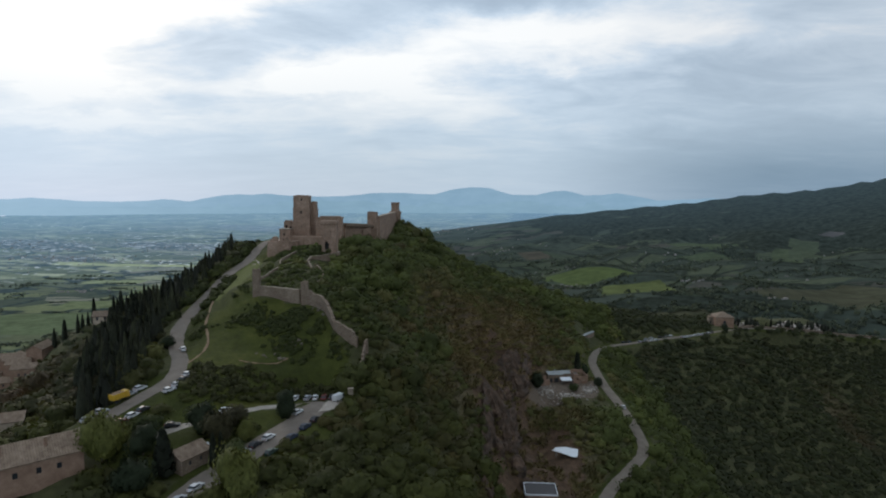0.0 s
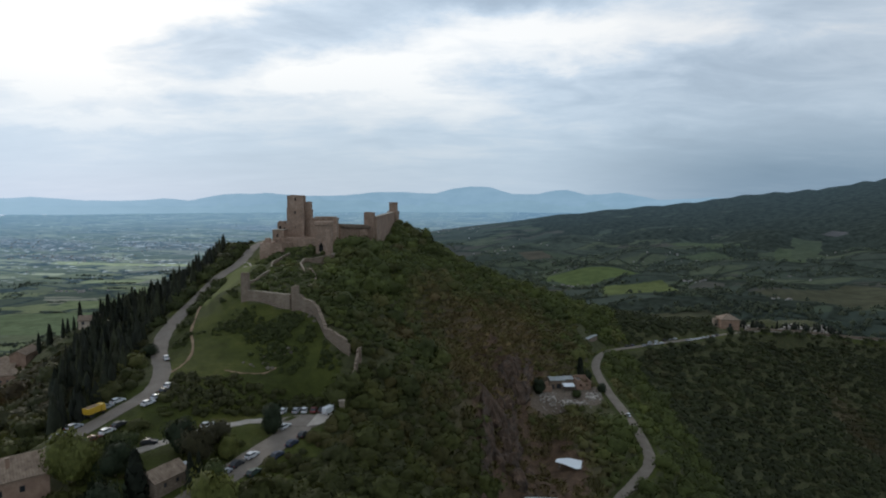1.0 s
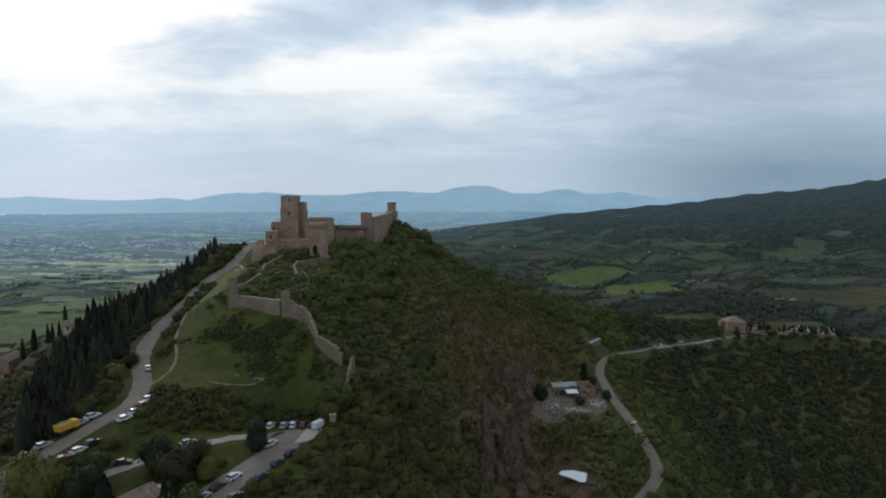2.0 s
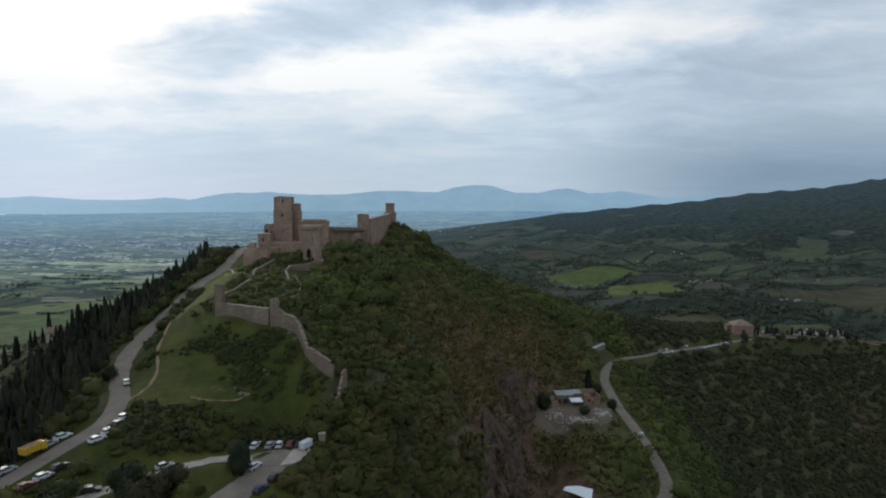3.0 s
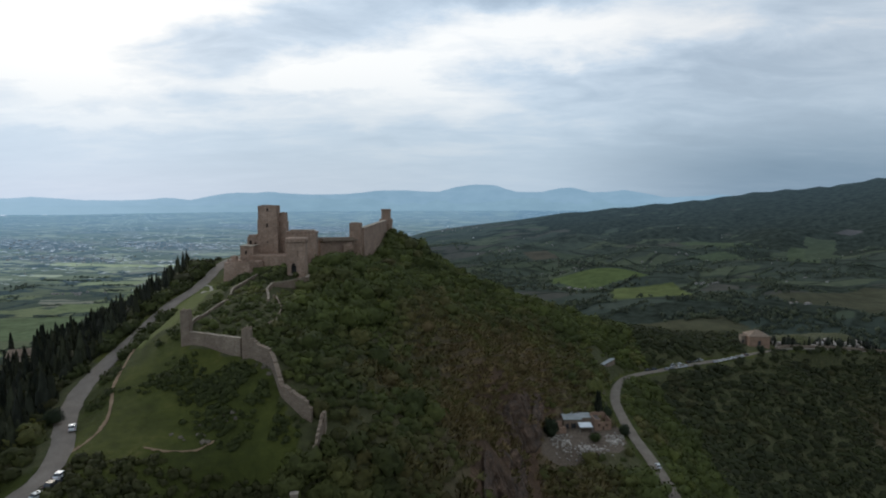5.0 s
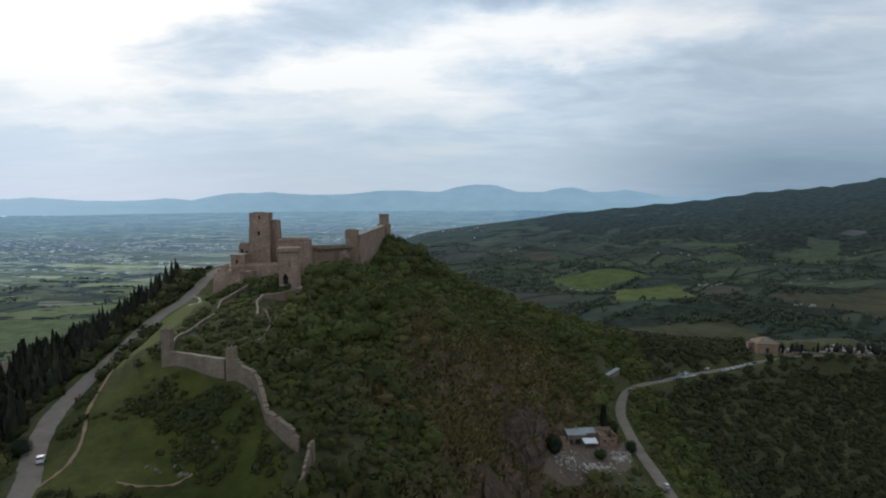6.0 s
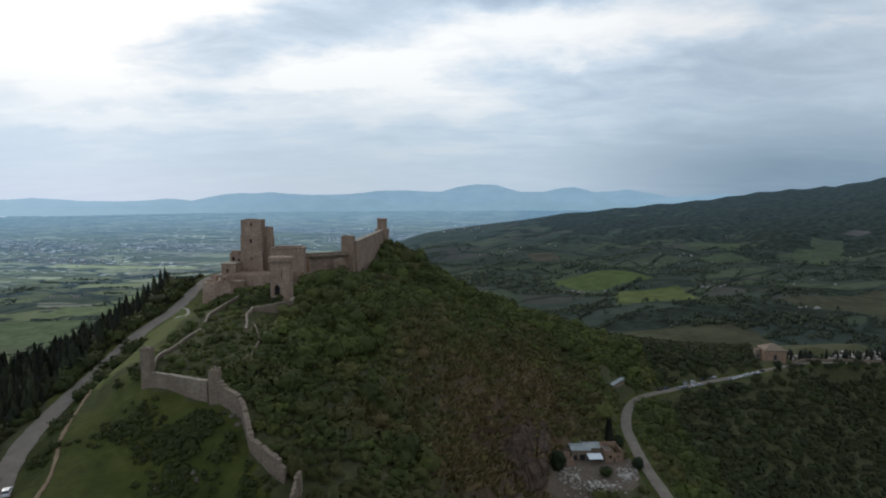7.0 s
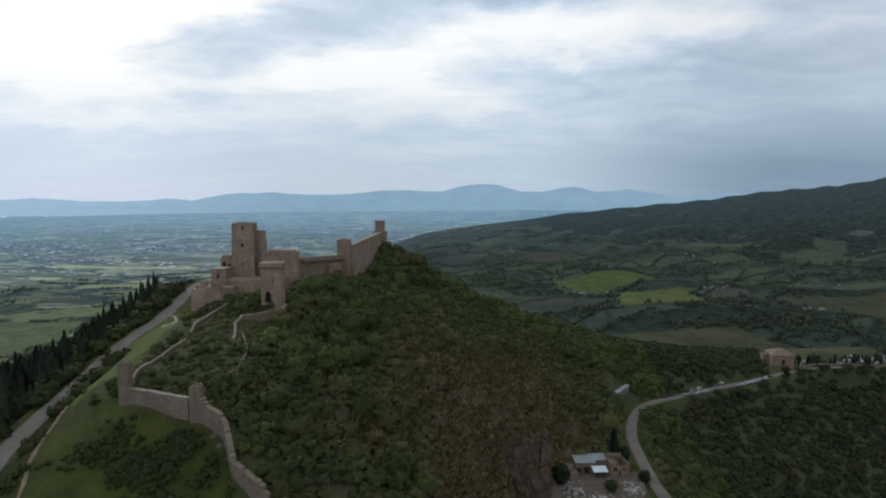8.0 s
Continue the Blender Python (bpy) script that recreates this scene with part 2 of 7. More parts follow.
def ground_near():
    """Forest floor, meadow, bare soil and rock on the hill, from the cover map of the ground."""
    m, t, s = new_material("hill_ground")
    p = world_place(t)
    cover_map = nd(t, "ShaderNodeAttribute", attribute_name="cover")
    cover, dry = cover_map.outputs["Color"], cover_map.outputs["Alpha"]
    r, g, b = nd(t, "ShaderNodeSeparateColor", i0=cover).outputs[:3]
    big, mid, fine = noise_(t, p, 0.05, 6, 0.6, 0.3), noise_(t, p, 0.30, 6, 0.65), noise_(t, p, 2.4, 5, 0.7)
    floor_ = ramp(t, mid, [(0.35, (0.045, 0.046, 0.020)), (0.55, (0.062, 0.064, 0.026)), (0.68, (0.088, 0.078, 0.040))])
    straw = ramp(t, mid, [(0.34, (0.082, 0.058, 0.034)), (0.52, (0.122, 0.084, 0.050)), (0.68, (0.160, 0.118, 0.074))])
    floor_ = mix(t, math_(t, "MULTIPLY", dry, 0.9), floor_, straw)
    grass = ramp(t, math_(t, "ADD", math_(t, "MULTIPLY", big, 0.6), math_(t, "MULTIPLY", mid, 0.4)),
                 [(0.36, (0.025, 0.030, 0.005)), (0.47, (0.039, 0.046, 0.008)), (0.57, (0.058, 0.064, 0.012)), (0.67, (0.092, 0.086, 0.022))])
    grass = mix(t, smooth(t, fine, 0.55, 0.75, 0.0, 0.3), grass, (0.068, 0.064, 0.020))
    grass = mix(t, smooth(t, math_(t, "ADD", r, math_(t, "MULTIPLY", math_(t, "SUBTRACT", mid, 0.5), 0.8)), 1.1, 1.6), grass, mix(t, mid, (0.066, 0.078, 0.018), (0.105, 0.118, 0.030)))
    rock = ramp(t, math_(t, "ADD", math_(t, "MULTIPLY", mid, 0.5), math_(t, "MULTIPLY", fine, 0.5)),
                [(0.34, (0.036, 0.023, 0.014)), (0.46, (0.066, 0.040, 0.024)), (0.56, (0.108, 0.066, 0.040)), (0.68, (0.165, 0.112, 0.074))])
    bare = ramp(t, fine, [(0.35, (0.075, 0.056, 0.040)), (0.52, (0.125, 0.094, 0.070)), (0.68, (0.21, 0.172, 0.136))])
    edge = math_(t, "MULTIPLY", math_(t, "SUBTRACT", mid, 0.5), 0.9)
    c = mix(t, smooth(t, math_(t, "ADD", r, edge), 0.40, 0.62), floor_, grass)
    c = mix(t, smooth(t, math_(t, "ADD", g, edge), 0.42, 0.60), c, rock)
    c = mix(t, smooth(t, math_(t, "ADD", b, edge), 0.42, 0.60), c, bare)
    t.links.new(c, s.inputs["Base Color"])
    s.inputs["Roughness"].default_value = 0.95
    s.inputs["Specular IOR Level"].default_value = 0.2
    bump(t, s, math_(t, "ADD", mid, math_(t, "MULTIPLY", fine, 0.3)), 0.8, 0.8)
    return m


# Single plots that stand out: x, y, half widths, turn in degrees, and colour.
PLOTS = [(425, 1535, 150, 98, 8, (0.088, 0.112, 0.046)), (415, 1262, 78, 126, -10, (0.104, 0.120, 0.050)), (338, 2165, 48, 90, 5, (0.084, 0.076, 0.058)),
         (930, 2130, 66, 120, 18, (0.076, 0.096, 0.056)), (860, 1880, 60, 80, 12, (0.070, 0.088, 0.054)), (1050, 1790, 42, 150, -32, (0.074, 0.092, 0.056)), (1170, 1900, 40, 170, -30, (0.070, 0.086, 0.056)), (1360, 2060, 26, 30, 10, (0.090, 0.086, 0.084)),
         (330, 850, 130, 95, 12, (0.072, 0.070, 0.043)), (800, 1150, 170, 110, 25, (0.070, 0.070, 0.046)), (690, 1500, 80, 60, 10, (0.074, 0.088, 0.054)),
         (-1460, 2690, 320, 34, 3, (0.36, 0.38, 0.19)), (-1610, 2395, 62, 24, 0, (0.40, 0.41, 0.27)), (-1255, 2235, 112, 46, 5, (0.25, 0.275, 0.145)), (-1085, 1470, 165, 140, 12, (0.122, 0.148, 0.082)),
         (-1010, 1760, 135, 66, 8, (0.160, 0.185, 0.098)), (-930, 1980, 120, 36, -4, (0.20, 0.235, 0.11))]


def lay_plots(t, colour, free):
    """Lays the single plots over a colour, soft and slightly uneven at their edges; free gathers where no wood grows."""
    p = world_place(t)
    wob = nd(t, "ShaderNodeTexNoise", Vector=p, Scale=0.008, Detail=4.0, Roughness=0.6).outputs[1]
    p = nd(t, "ShaderNodeVectorMath", operation="ADD", i0=p, i1=nd(t, "ShaderNodeVectorMath", operation="SCALE", i0=nd(t, "ShaderNodeVectorMath", operation="SUBTRACT", i0=wob, i1=(0.5, 0.5, 0.5)).outputs[0], Scale=70.0).outputs[0]).outputs[0]
    tone = noise_(t, p, 0.02, 6, 0.6)
    for x, y, rx, ry, turn, paint in PLOTS:
        q = nd(t, "ShaderNodeVectorRotate", Vector=p, Center=(x, y, 0), Angle=radians(-turn)).outputs[0]
        u, v, _ = nd(t, "ShaderNodeSeparateXYZ", i0=q).outputs
        far = math_(t, "MAXIMUM", math_(t, "MULTIPLY", math_(t, "ABSOLUTE", math_(t, "SUBTRACT", u, x)), 1 / rx), math_(t, "MULTIPLY", math_(t, "ABSOLUTE", math_(t, "SUBTRACT", v, y)), 1 / ry))
        on = smooth(t, far, 1.03, 0.95)
        colour = mix(t, on, colour, mix(t, smooth(t, tone, 0.3, 0.7), tuple(c * 0.80 for c in paint), tuple(c * 1.15 for c in paint)))
        free = math_(t, "MAXIMUM", free, on)
    return colour, free


def on_plot(x, y):
    """Whether places lie on one of the single plots."""
    hit = np.zeros(np.shape(x), bool)
    for cx, cy, rx, ry, turn, _ in PLOTS:
        a = radians(turn)
        u, v = (x - cx) * np.cos(a) + (y - cy) * np.sin(a), (y - cy) * np.cos(a) - (x - cx) * np.sin(a)
        hit |= (np.abs(u) < rx * 0.97) & (np.abs(v) < ry * 0.97)
    return hit


def fields(name, stops, hedge, glow=0.0, cell=5.0):
    """Countryside from the air: a patchwork of plots in map kilometres, with hedges and woods."""
    m, t, s = new_material(name)
    uv = nd(t, "ShaderNodeUVMap", uv_map="map").outputs[0]
    warp = nd(t, "ShaderNodeTexNoise", Vector=uv, Scale=1.3, Detail=3.0)
    bent = nd(t, "ShaderNodeVectorMath", operation="ADD", i0=uv, i1=nd(t, "ShaderNodeVectorMath", operation="SCALE", i0=warp.outputs[1], Scale=0.2).outputs[0]).outputs[0]
    turned = nd(t, "ShaderNodeMapping", Vector=bent, Rotation=(0, 0, 0.5), Scale=(1.0, 1.9, 1)).outputs[0]
    cells = nd(t, "ShaderNodeTexVoronoi", feature="F1", distance="CHEBYCHEV", Vector=turned, Scale=cell, Randomness=0.85)
    rnd = nd(t, "ShaderNodeSeparateColor", i0=cells.outputs["Color"]).outputs
    line = nd(t, "ShaderNodeTexVoronoi", feature="DISTANCE_TO_EDGE", Vector=turned, Scale=cell * 0.8, Randomness=0.9).outputs["Distance"]
    big, mid, fine = noise_(t, bent, 1.4, 6, 0.6), noise_(t, bent, 9.0, 6, 0.65), noise_(t, bent, 40.0, 4, 0.7)
    c = ramp(t, rnd[0], stops, "CONSTANT")
    c = mix(t, smooth(t, mid, 0.3, 0.7, 0.0, 0.35), c, mix(t, 1.0, c, (0.55, 0.60, 0.62), "MULTIPLY"))
    woods = math_(t, "ADD", math_(t, "MULTIPLY", big, 0.40), math_(t, "MULTIPLY", mid, 0.60))
    wood = nd(t, "ShaderNodeAttribute", attribute_name="wood").outputs["Fac"]
    hedges = math_(t, "MULTIPLY", smooth(t, line, 0.060, 0.020), smooth(t, mid, 0.36, 0.46))
    grove = math_(t, "MAXIMUM", hedges, smooth(t, math_(t, "ADD", woods, wood), 0.52, 0.57))
    c, crop = lay_plots(t, c, 0.0)
    grove = math_(t, "MULTIPLY", grove, math_(t, "SUBTRACT", 1.0, crop))
    c = mix(t, grove, c, ramp(t, fine, [(0.34, tuple(v * 0.45 for v in hedge)), (0.50, hedge), (0.66, tuple(v * 1.7 for v in hedge))]))
    c = mix(t, smooth(t, fine, 0.40, 0.65, 0.0, 0.4), c, mix(t, 1.0, c, (0.5, 0.55, 0.6), "MULTIPLY"))
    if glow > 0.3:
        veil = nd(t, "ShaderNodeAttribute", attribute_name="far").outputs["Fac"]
        # far towns: roofs, walls, gardens and streets as small plots
        homes = nd(t, "ShaderNodeTexVoronoi", feature="F1", distance="CHEBYCHEV", Vector=turned, Scale=38.0, Randomness=1.0)
        pick = nd(t, "ShaderNodeSeparateColor", i0=homes.outputs["Color"]).outputs
        roofs = ramp(t, pick[0], [(0.0, (0.03, 0.045, 0.04)), (0.34, (0.085, 0.09, 0.092)), (0.54, (0.17, 0.145, 0.14)), (0.66, (0.05, 0.066, 0.062)), (0.86, (0.36, 0.33, 0.33)), (0.95, (0.85, 0.85, 0.86))], "CONSTANT")
        town = nd(t, "ShaderNodeAttribute", attribute_name="town").outputs["Fac"]
        c = mix(t, smooth(t, math_(t, "ADD", town, math_(t, "MULTIPLY", math_(t, "SUBTRACT", mid, 0.5), 1.6)), 0.35, 0.55, 0.0, 0.85), c, roofs)
        sheds = math_(t, "MULTIPLY", smooth(t, pick[1], 0.968, 0.971), math_(t, "MULTIPLY", smooth(t, big, 0.42, 0.55), smooth(t, veil, 0.12, 0.4)))
        c = mix(t, sheds, c, (0.85, 0.86, 0.86))
        # distance haze in the base colour: shifts towards dim blue far off
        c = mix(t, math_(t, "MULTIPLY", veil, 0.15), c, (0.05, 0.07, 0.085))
    t.links.new(c, s.inputs["Base Color"])
    s.inputs["Roughness"].default_value = 1.0
    s.inputs["Specular IOR Level"].default_value = 0.0
    # distance haze put in as a blue emission that grows with far
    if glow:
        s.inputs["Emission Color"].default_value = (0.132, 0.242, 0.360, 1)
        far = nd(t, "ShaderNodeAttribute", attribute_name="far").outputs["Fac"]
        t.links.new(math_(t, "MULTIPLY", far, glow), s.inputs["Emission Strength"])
    return m


GROUND = ground_near()
# Country and plain carry painted distance haze: bluish tones and the glow.
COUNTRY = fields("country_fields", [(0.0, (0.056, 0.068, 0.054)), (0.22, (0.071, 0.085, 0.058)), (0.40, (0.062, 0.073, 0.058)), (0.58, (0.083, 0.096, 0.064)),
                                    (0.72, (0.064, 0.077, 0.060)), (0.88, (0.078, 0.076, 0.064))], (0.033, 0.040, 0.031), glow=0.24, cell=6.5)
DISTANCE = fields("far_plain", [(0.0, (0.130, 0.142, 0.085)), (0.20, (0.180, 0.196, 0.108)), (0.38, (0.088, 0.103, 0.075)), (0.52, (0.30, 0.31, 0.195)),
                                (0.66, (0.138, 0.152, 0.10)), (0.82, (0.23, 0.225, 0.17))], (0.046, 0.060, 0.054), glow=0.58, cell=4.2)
STONE = masonry("castle_stone", [(0.125, 0.075, 0.050), (0.21, 0.132, 0.090), (0.295, 0.193, 0.136), (0.43, 0.30, 0.22)])
WALL_STONE = masonry("town_wall_stone", [(0.088, 0.058, 0.038), (0.145, 0.099, 0.067), (0.195, 0.140, 0.098), (0.28, 0.215, 0.155)], course=0.28, length=0.45)
PALE_STONE = masonry("pale_coping_stone", [(0.155, 0.118, 0.085), (0.225, 0.178, 0.13), (0.33, 0.27, 0.205)], course=0.3, length=0.8, dark=0.25)
# Near-black stands for unlit interiors; the tomb doors use it too.
DARK_HOLE = plain("unlit_opening", (0.012, 0.011, 0.010), 0.9)
ASPHALT = speckled("worn_asphalt", [(0.110, 0.089, 0.071), (0.148, 0.121, 0.098), (0.19, 0.158, 0.13)], size=1.5, rough=0.9, relief=0.2, depth=0.02)
GRAVEL = speckled("pale_gravel", [(0.23, 0.20, 0.165), (0.32, 0.28, 0.24), (0.42, 0.37, 0.31)], size=0.8, rough=0.95, relief=0.5)
DUST = speckled("dusty_lane", [(0.105, 0.085, 0.066), (0.145, 0.118, 0.092), (0.195, 0.162, 0.13)], size=1.2, rough=0.95, relief=0.3)
DIRT = speckled("trodden_earth", [(0.13, 0.085, 0.050), (0.19, 0.125, 0.073), (0.25, 0.175, 0.11)], size=0.8, rough=0.95)
ROCK = speckled("quarry_rock", [(0.020, 0.015, 0.011), (0.050, 0.032, 0.021), (0.095, 0.057, 0.036), (0.180, 0.116, 0.077)], size=1.3, rough=0.95, relief=0.9, depth=0.4)
PALE_ROCK = speckled("pale_limestone_block", [(0.17, 0.146, 0.122), (0.30, 0.265, 0.228), (0.50, 0.46, 0.41)], size=0.7, rough=0.95, relief=0.6, per_object=0.2)
GREY_ROCK = speckled("grey_field_stone", [(0.075, 0.062, 0.045), (0.115, 0.095, 0.070), (0.16, 0.135, 0.10)], size=0.7, rough=0.95, relief=0.6, per_object=0.2)
TILE = speckled("weathered_roof_tile", [(0.095, 0.066, 0.044), (0.155, 0.108, 0.074), (0.21, 0.152, 0.108), (0.27, 0.21, 0.155)], size=0.5, rough=0.9, relief=0.5, per_object=0.15)
PLASTER = speckled("ochre_plaster", [(0.34, 0.26, 0.19), (0.42, 0.33, 0.25), (0.50, 0.42, 0.33)], size=1.2, rough=0.9, relief=0.15, per_object=0.15)
BRICK = speckled("rose_stone_wall", [(0.17, 0.102, 0.066), (0.235, 0.146, 0.10), (0.31, 0.21, 0.15)], size=0.8, rough=0.9)
WHITE = plain("white_sheet_metal", (0.62, 0.64, 0.66), 0.45, 0.0)
GREY_METAL = speckled("grey_sheet_metal", [(0.15, 0.16, 0.155), (0.22, 0.235, 0.23), (0.31, 0.32, 0.315)], size=1.5, rough=0.6, relief=0.2, metal=0.1)
RUSTY = speckled("rusty_sheet_metal", [(0.05, 0.042, 0.038), (0.095, 0.072, 0.058), (0.15, 0.115, 0.092)], size=1.2, rough=0.75, relief=0.2)
MARBLE = speckled("pale_tomb_stone", [(0.22, 0.185, 0.16), (0.34, 0.29, 0.255), (0.48, 0.43, 0.385)], size=0.6, rough=0.7, relief=0.1, per_object=0.2)
BARK = speckled("bark", [(0.05, 0.038, 0.028), (0.09, 0.07, 0.05), (0.13, 0.105, 0.08)], size=0.4, rough=0.95, relief=0.8)
WOODS = leafy("woodland_leaves", "leaf", wild=0.14, soft=0.35)
CYPRESS = leafy("cypress_needles", colour=(0.024, 0.028, 0.019), wild=0.4, soft=0.1)
LEAF = leafy("tree_leaves", colour=(0.055, 0.070, 0.022), wild=0.4)
GLASS = plain("dark_window_glass", (0.015, 0.018, 0.022), 0.3, 0.0, 0.0)
RUBBER = plain("tyre_rubber", (0.018, 0.018, 0.018), 0.9)


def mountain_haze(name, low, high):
    """Far ranges: distance haze put in as a pale blue emission over dim slopes."""
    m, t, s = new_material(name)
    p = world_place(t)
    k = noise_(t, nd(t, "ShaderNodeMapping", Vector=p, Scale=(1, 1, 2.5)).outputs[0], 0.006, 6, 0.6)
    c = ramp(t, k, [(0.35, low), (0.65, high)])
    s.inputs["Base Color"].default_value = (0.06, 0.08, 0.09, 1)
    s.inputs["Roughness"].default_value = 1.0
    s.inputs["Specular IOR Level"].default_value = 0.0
    # haze emission paler to the west, towards the veiled sun
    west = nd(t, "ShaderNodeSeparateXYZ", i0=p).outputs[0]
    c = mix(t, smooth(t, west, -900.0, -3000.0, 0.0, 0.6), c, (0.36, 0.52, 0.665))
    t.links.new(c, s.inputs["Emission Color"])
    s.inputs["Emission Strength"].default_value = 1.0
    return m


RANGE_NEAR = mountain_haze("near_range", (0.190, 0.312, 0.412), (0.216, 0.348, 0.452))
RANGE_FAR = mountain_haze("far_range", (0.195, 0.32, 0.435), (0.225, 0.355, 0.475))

# ---- the lie of the land ----
# Guide lines of the hill: crest, slopes, lanes and hollows, as (x, y, height).
GUIDES = {
    "crest": [(-70, -60, 225), (-62, 60, 240), (-56, 122, 251), (-49, 152, 254.5), (-38, 182, 255.5), (-56, 206, 268), (-72, 216, 274),
              (-80, 234, 281.4), (-84, 262, 286), (-84, 296, 290), (-80, 332, 293), (-71, 380, 293.5), (-53, 436, 297), (-32, 470, 299)],
    "castle_foot": [(-60, 226, 279), (-68, 229.5, 280.2), (-58, 262, 285), (-60, 292, 287), (-56, 299, 288), (-60, 306, 291.5), (-46, 345, 292), (-100, 345, 292.5), (-97, 312, 285)],
    "east_flank": [(-44, 218, 277), (-30, 206, 266), (-22, 168, 252), (-40, 276, 283), (-18, 284, 267), (-20, 262, 264), (3, 274, 251),
                   (-5, 229, 254), (10, 246, 248), (16, 221, 238), (-5, 182, 242), (0, 130, 236), (-10, 60, 222), (27, 311, 243)],
    "quarry": [(30, 305, 234), (42, 318, 228), (32, 250, 222), (40, 225, 213), (54, 262, 212), (56, 250, 209), (70, 331, 213), (92, 331, 216.5),
               (92, 272, 210), (66, 226, 205), (45, 170, 196), (50, 90, 180)],
    "far_shoulder": [(-8, 470, 285), (22, 420, 257), (56, 402, 244), (85, 428, 240), (112, 470, 232), (160, 487, 222), (205, 510, 212),
                     (247, 516, 209.5), (300, 548, 200), (405, 606, 177), (520, 650, 160)],
    "cemetery": [(272, 532, 206.5), (305, 553, 203.5), (345, 578, 197), (395, 606, 187), (420, 640, 170), (300, 590, 192)],
    "cemetery_lane": [(118, 418, 213), (160, 440, 211.5), (204, 466, 209.5), (235, 488, 209)],
    "north_slope": [(122, 343, 202), (163, 338, 171), (125, 260, 180), (110, 180, 165), (229, 462, 198), (300, 500, 178), (338, 480, 134),
                    (260, 400, 140), (220, 300, 110), (420, 560, 150), (450, 480, 100), (330, 250, 60), (200, 80, 90)],
    "south_lane": [(-103, 140, 255), (-98, 163, 259.5), (-88, 174, 262), (-84, 184, 264.5), (-90, 198, 266.5), (-101, 218, 269), (-107, 243, 274), (-108, 262, 278),
                   (-108, 278, 281), (-110, 300, 284), (-112, 322, 287.5), (-113, 340, 291), (-108, 356, 294)],
    "south_slope": [(-140, 318, 267), (-150, 250, 258), (-176, 299, 254.4), (-196, 296, 245), (-205, 275, 227), (-150, 170, 243), (-190, 358, 243),
                    (-150, 400, 266), (-240, 420, 228), (-262, 350, 223), (-300, 330, 200), (-400, 420, 160), (-420, 180, 130), (-130, 80, 228), (-250, 200, 205)],
    "behind": [(-60, 560, 255), (30, 560, 235), (-160, 520, 235), (-60, 700, 180), (120, 620, 195), (250, 640, 180), (420, 760, 130), (100, 850, 120),
               (-350, 650, 110), (-600, 500, 60), (-100, 1000, 60), (432, 1092, 146), (650, 850, 90), (250, 980, 125), (800, 1100, 165),
               (-600, 1000, 8), (-900, 700, 4), (-900, 200, 10), (-300, 1300, 4), (700, 500, 60), (600, 100, 40), (0, -300, 150), (-400, -200, 120), (500, -200, 60), (150, 1300, 90)],
}
_c = np.array([p for line in GUIDES.values() for p in line], float)


def _basis(a, b):
    d2 = ((a[:, None, :2] - b[None, :, :2]) ** 2).sum(-1)
    return -np.sqrt(d2 + 14.0 ** 2)


_n = len(_c)
_sys = np.zeros((_n + 1, _n + 1))
_sys[:_n, :_n] = _basis(_c, _c)
_sys[_n, :_n] = _sys[:_n, _n] = 1
_w = np.linalg.solve(_sys, np.r_[_c[:, 2], 0.0])

EYE_Z, FOCAL, RIM = 320.0, 1046.0, 25.0
SKYLINE = [(600, 80), (760, 60), (900, 40), (1000, 27), (1140, 13), (1210, 7), (1260, 1), (1300, -5), (1350, -9), (1400, -12), (1450, -16), (1568, -31), (1800, -75), (2600, -120)]


def step(v, a, b):
    t = np.clip((v - a) / (b - a), 0, 1)
    return t * t * (3 - 2 * t)


def ripple(x, y, size, seed=0):
    """Smooth rolling variation between -1 and 1, from a few crossed waves."""
    r = np.random.RandomState(seed)
    out = np.zeros_like(x)
    for k in range(7):
        a, f, p = r.uniform(0, np.pi), r.uniform(0.6, 1.7) * 2 * np.pi / size, r.uniform(0, 6.3)
        out = out + np.sin((x * np.cos(a) + y * np.sin(a)) * f + p + 1.3 * np.sin((y * np.cos(a) - x * np.sin(a)) * f * 0.7 + p * 2))
    return out / 4.0


def far_height(x, y):
    """The plain, which rises slowly to the rim, and the long hills to the north-west."""
    r = np.hypot(x, y)
    p = np.interp(r, [0, 2400, 4600, 6000], [EYE_Z * FOCAL / 2400, EYE_Z * FOCAL / 2400, RIM, RIM])
    plain = np.where(r < 2400, 0.0, EYE_Z - p * r / FOCAL)
    side = 784 + FOCAL * np.tan(np.clip(np.arctan2(x, np.maximum(y, 1)), -1.2, 1.2))
    crest = np.interp(side, [s[0] for s in SKYLINE], [s[1] for s in SKYLINE])
    k = np.clip((np.log(np.maximum(r, 1000)) - np.log(1100)) / (np.log(3300) - np.log(1100)), 0, 1)
    p = 163 + (crest - 163) * (0.35 * k + 0.65 * k * k)
    hill = EYE_Z - p * np.minimum(r, 3300) / FOCAL - np.maximum(r - 3300, 0) * 0.35
    hill = hill + ripple(x, y, 520, 5) * 22 * step(r, 1100, 1600) * step(3300 - r, 0, 1100) + ripple(x, y, 230, 8) * 4.5 * step(3350 - r, 0, 700) + ripple(x, y, 75, 9) * 1.6 * step(r, 1500, 2500) * step(3350 - r, 0, 700)
    hill = np.where(side > 420, hill, -200) - 260 * step(760 - side, 0, 300)
    return np.maximum(plain, hill)


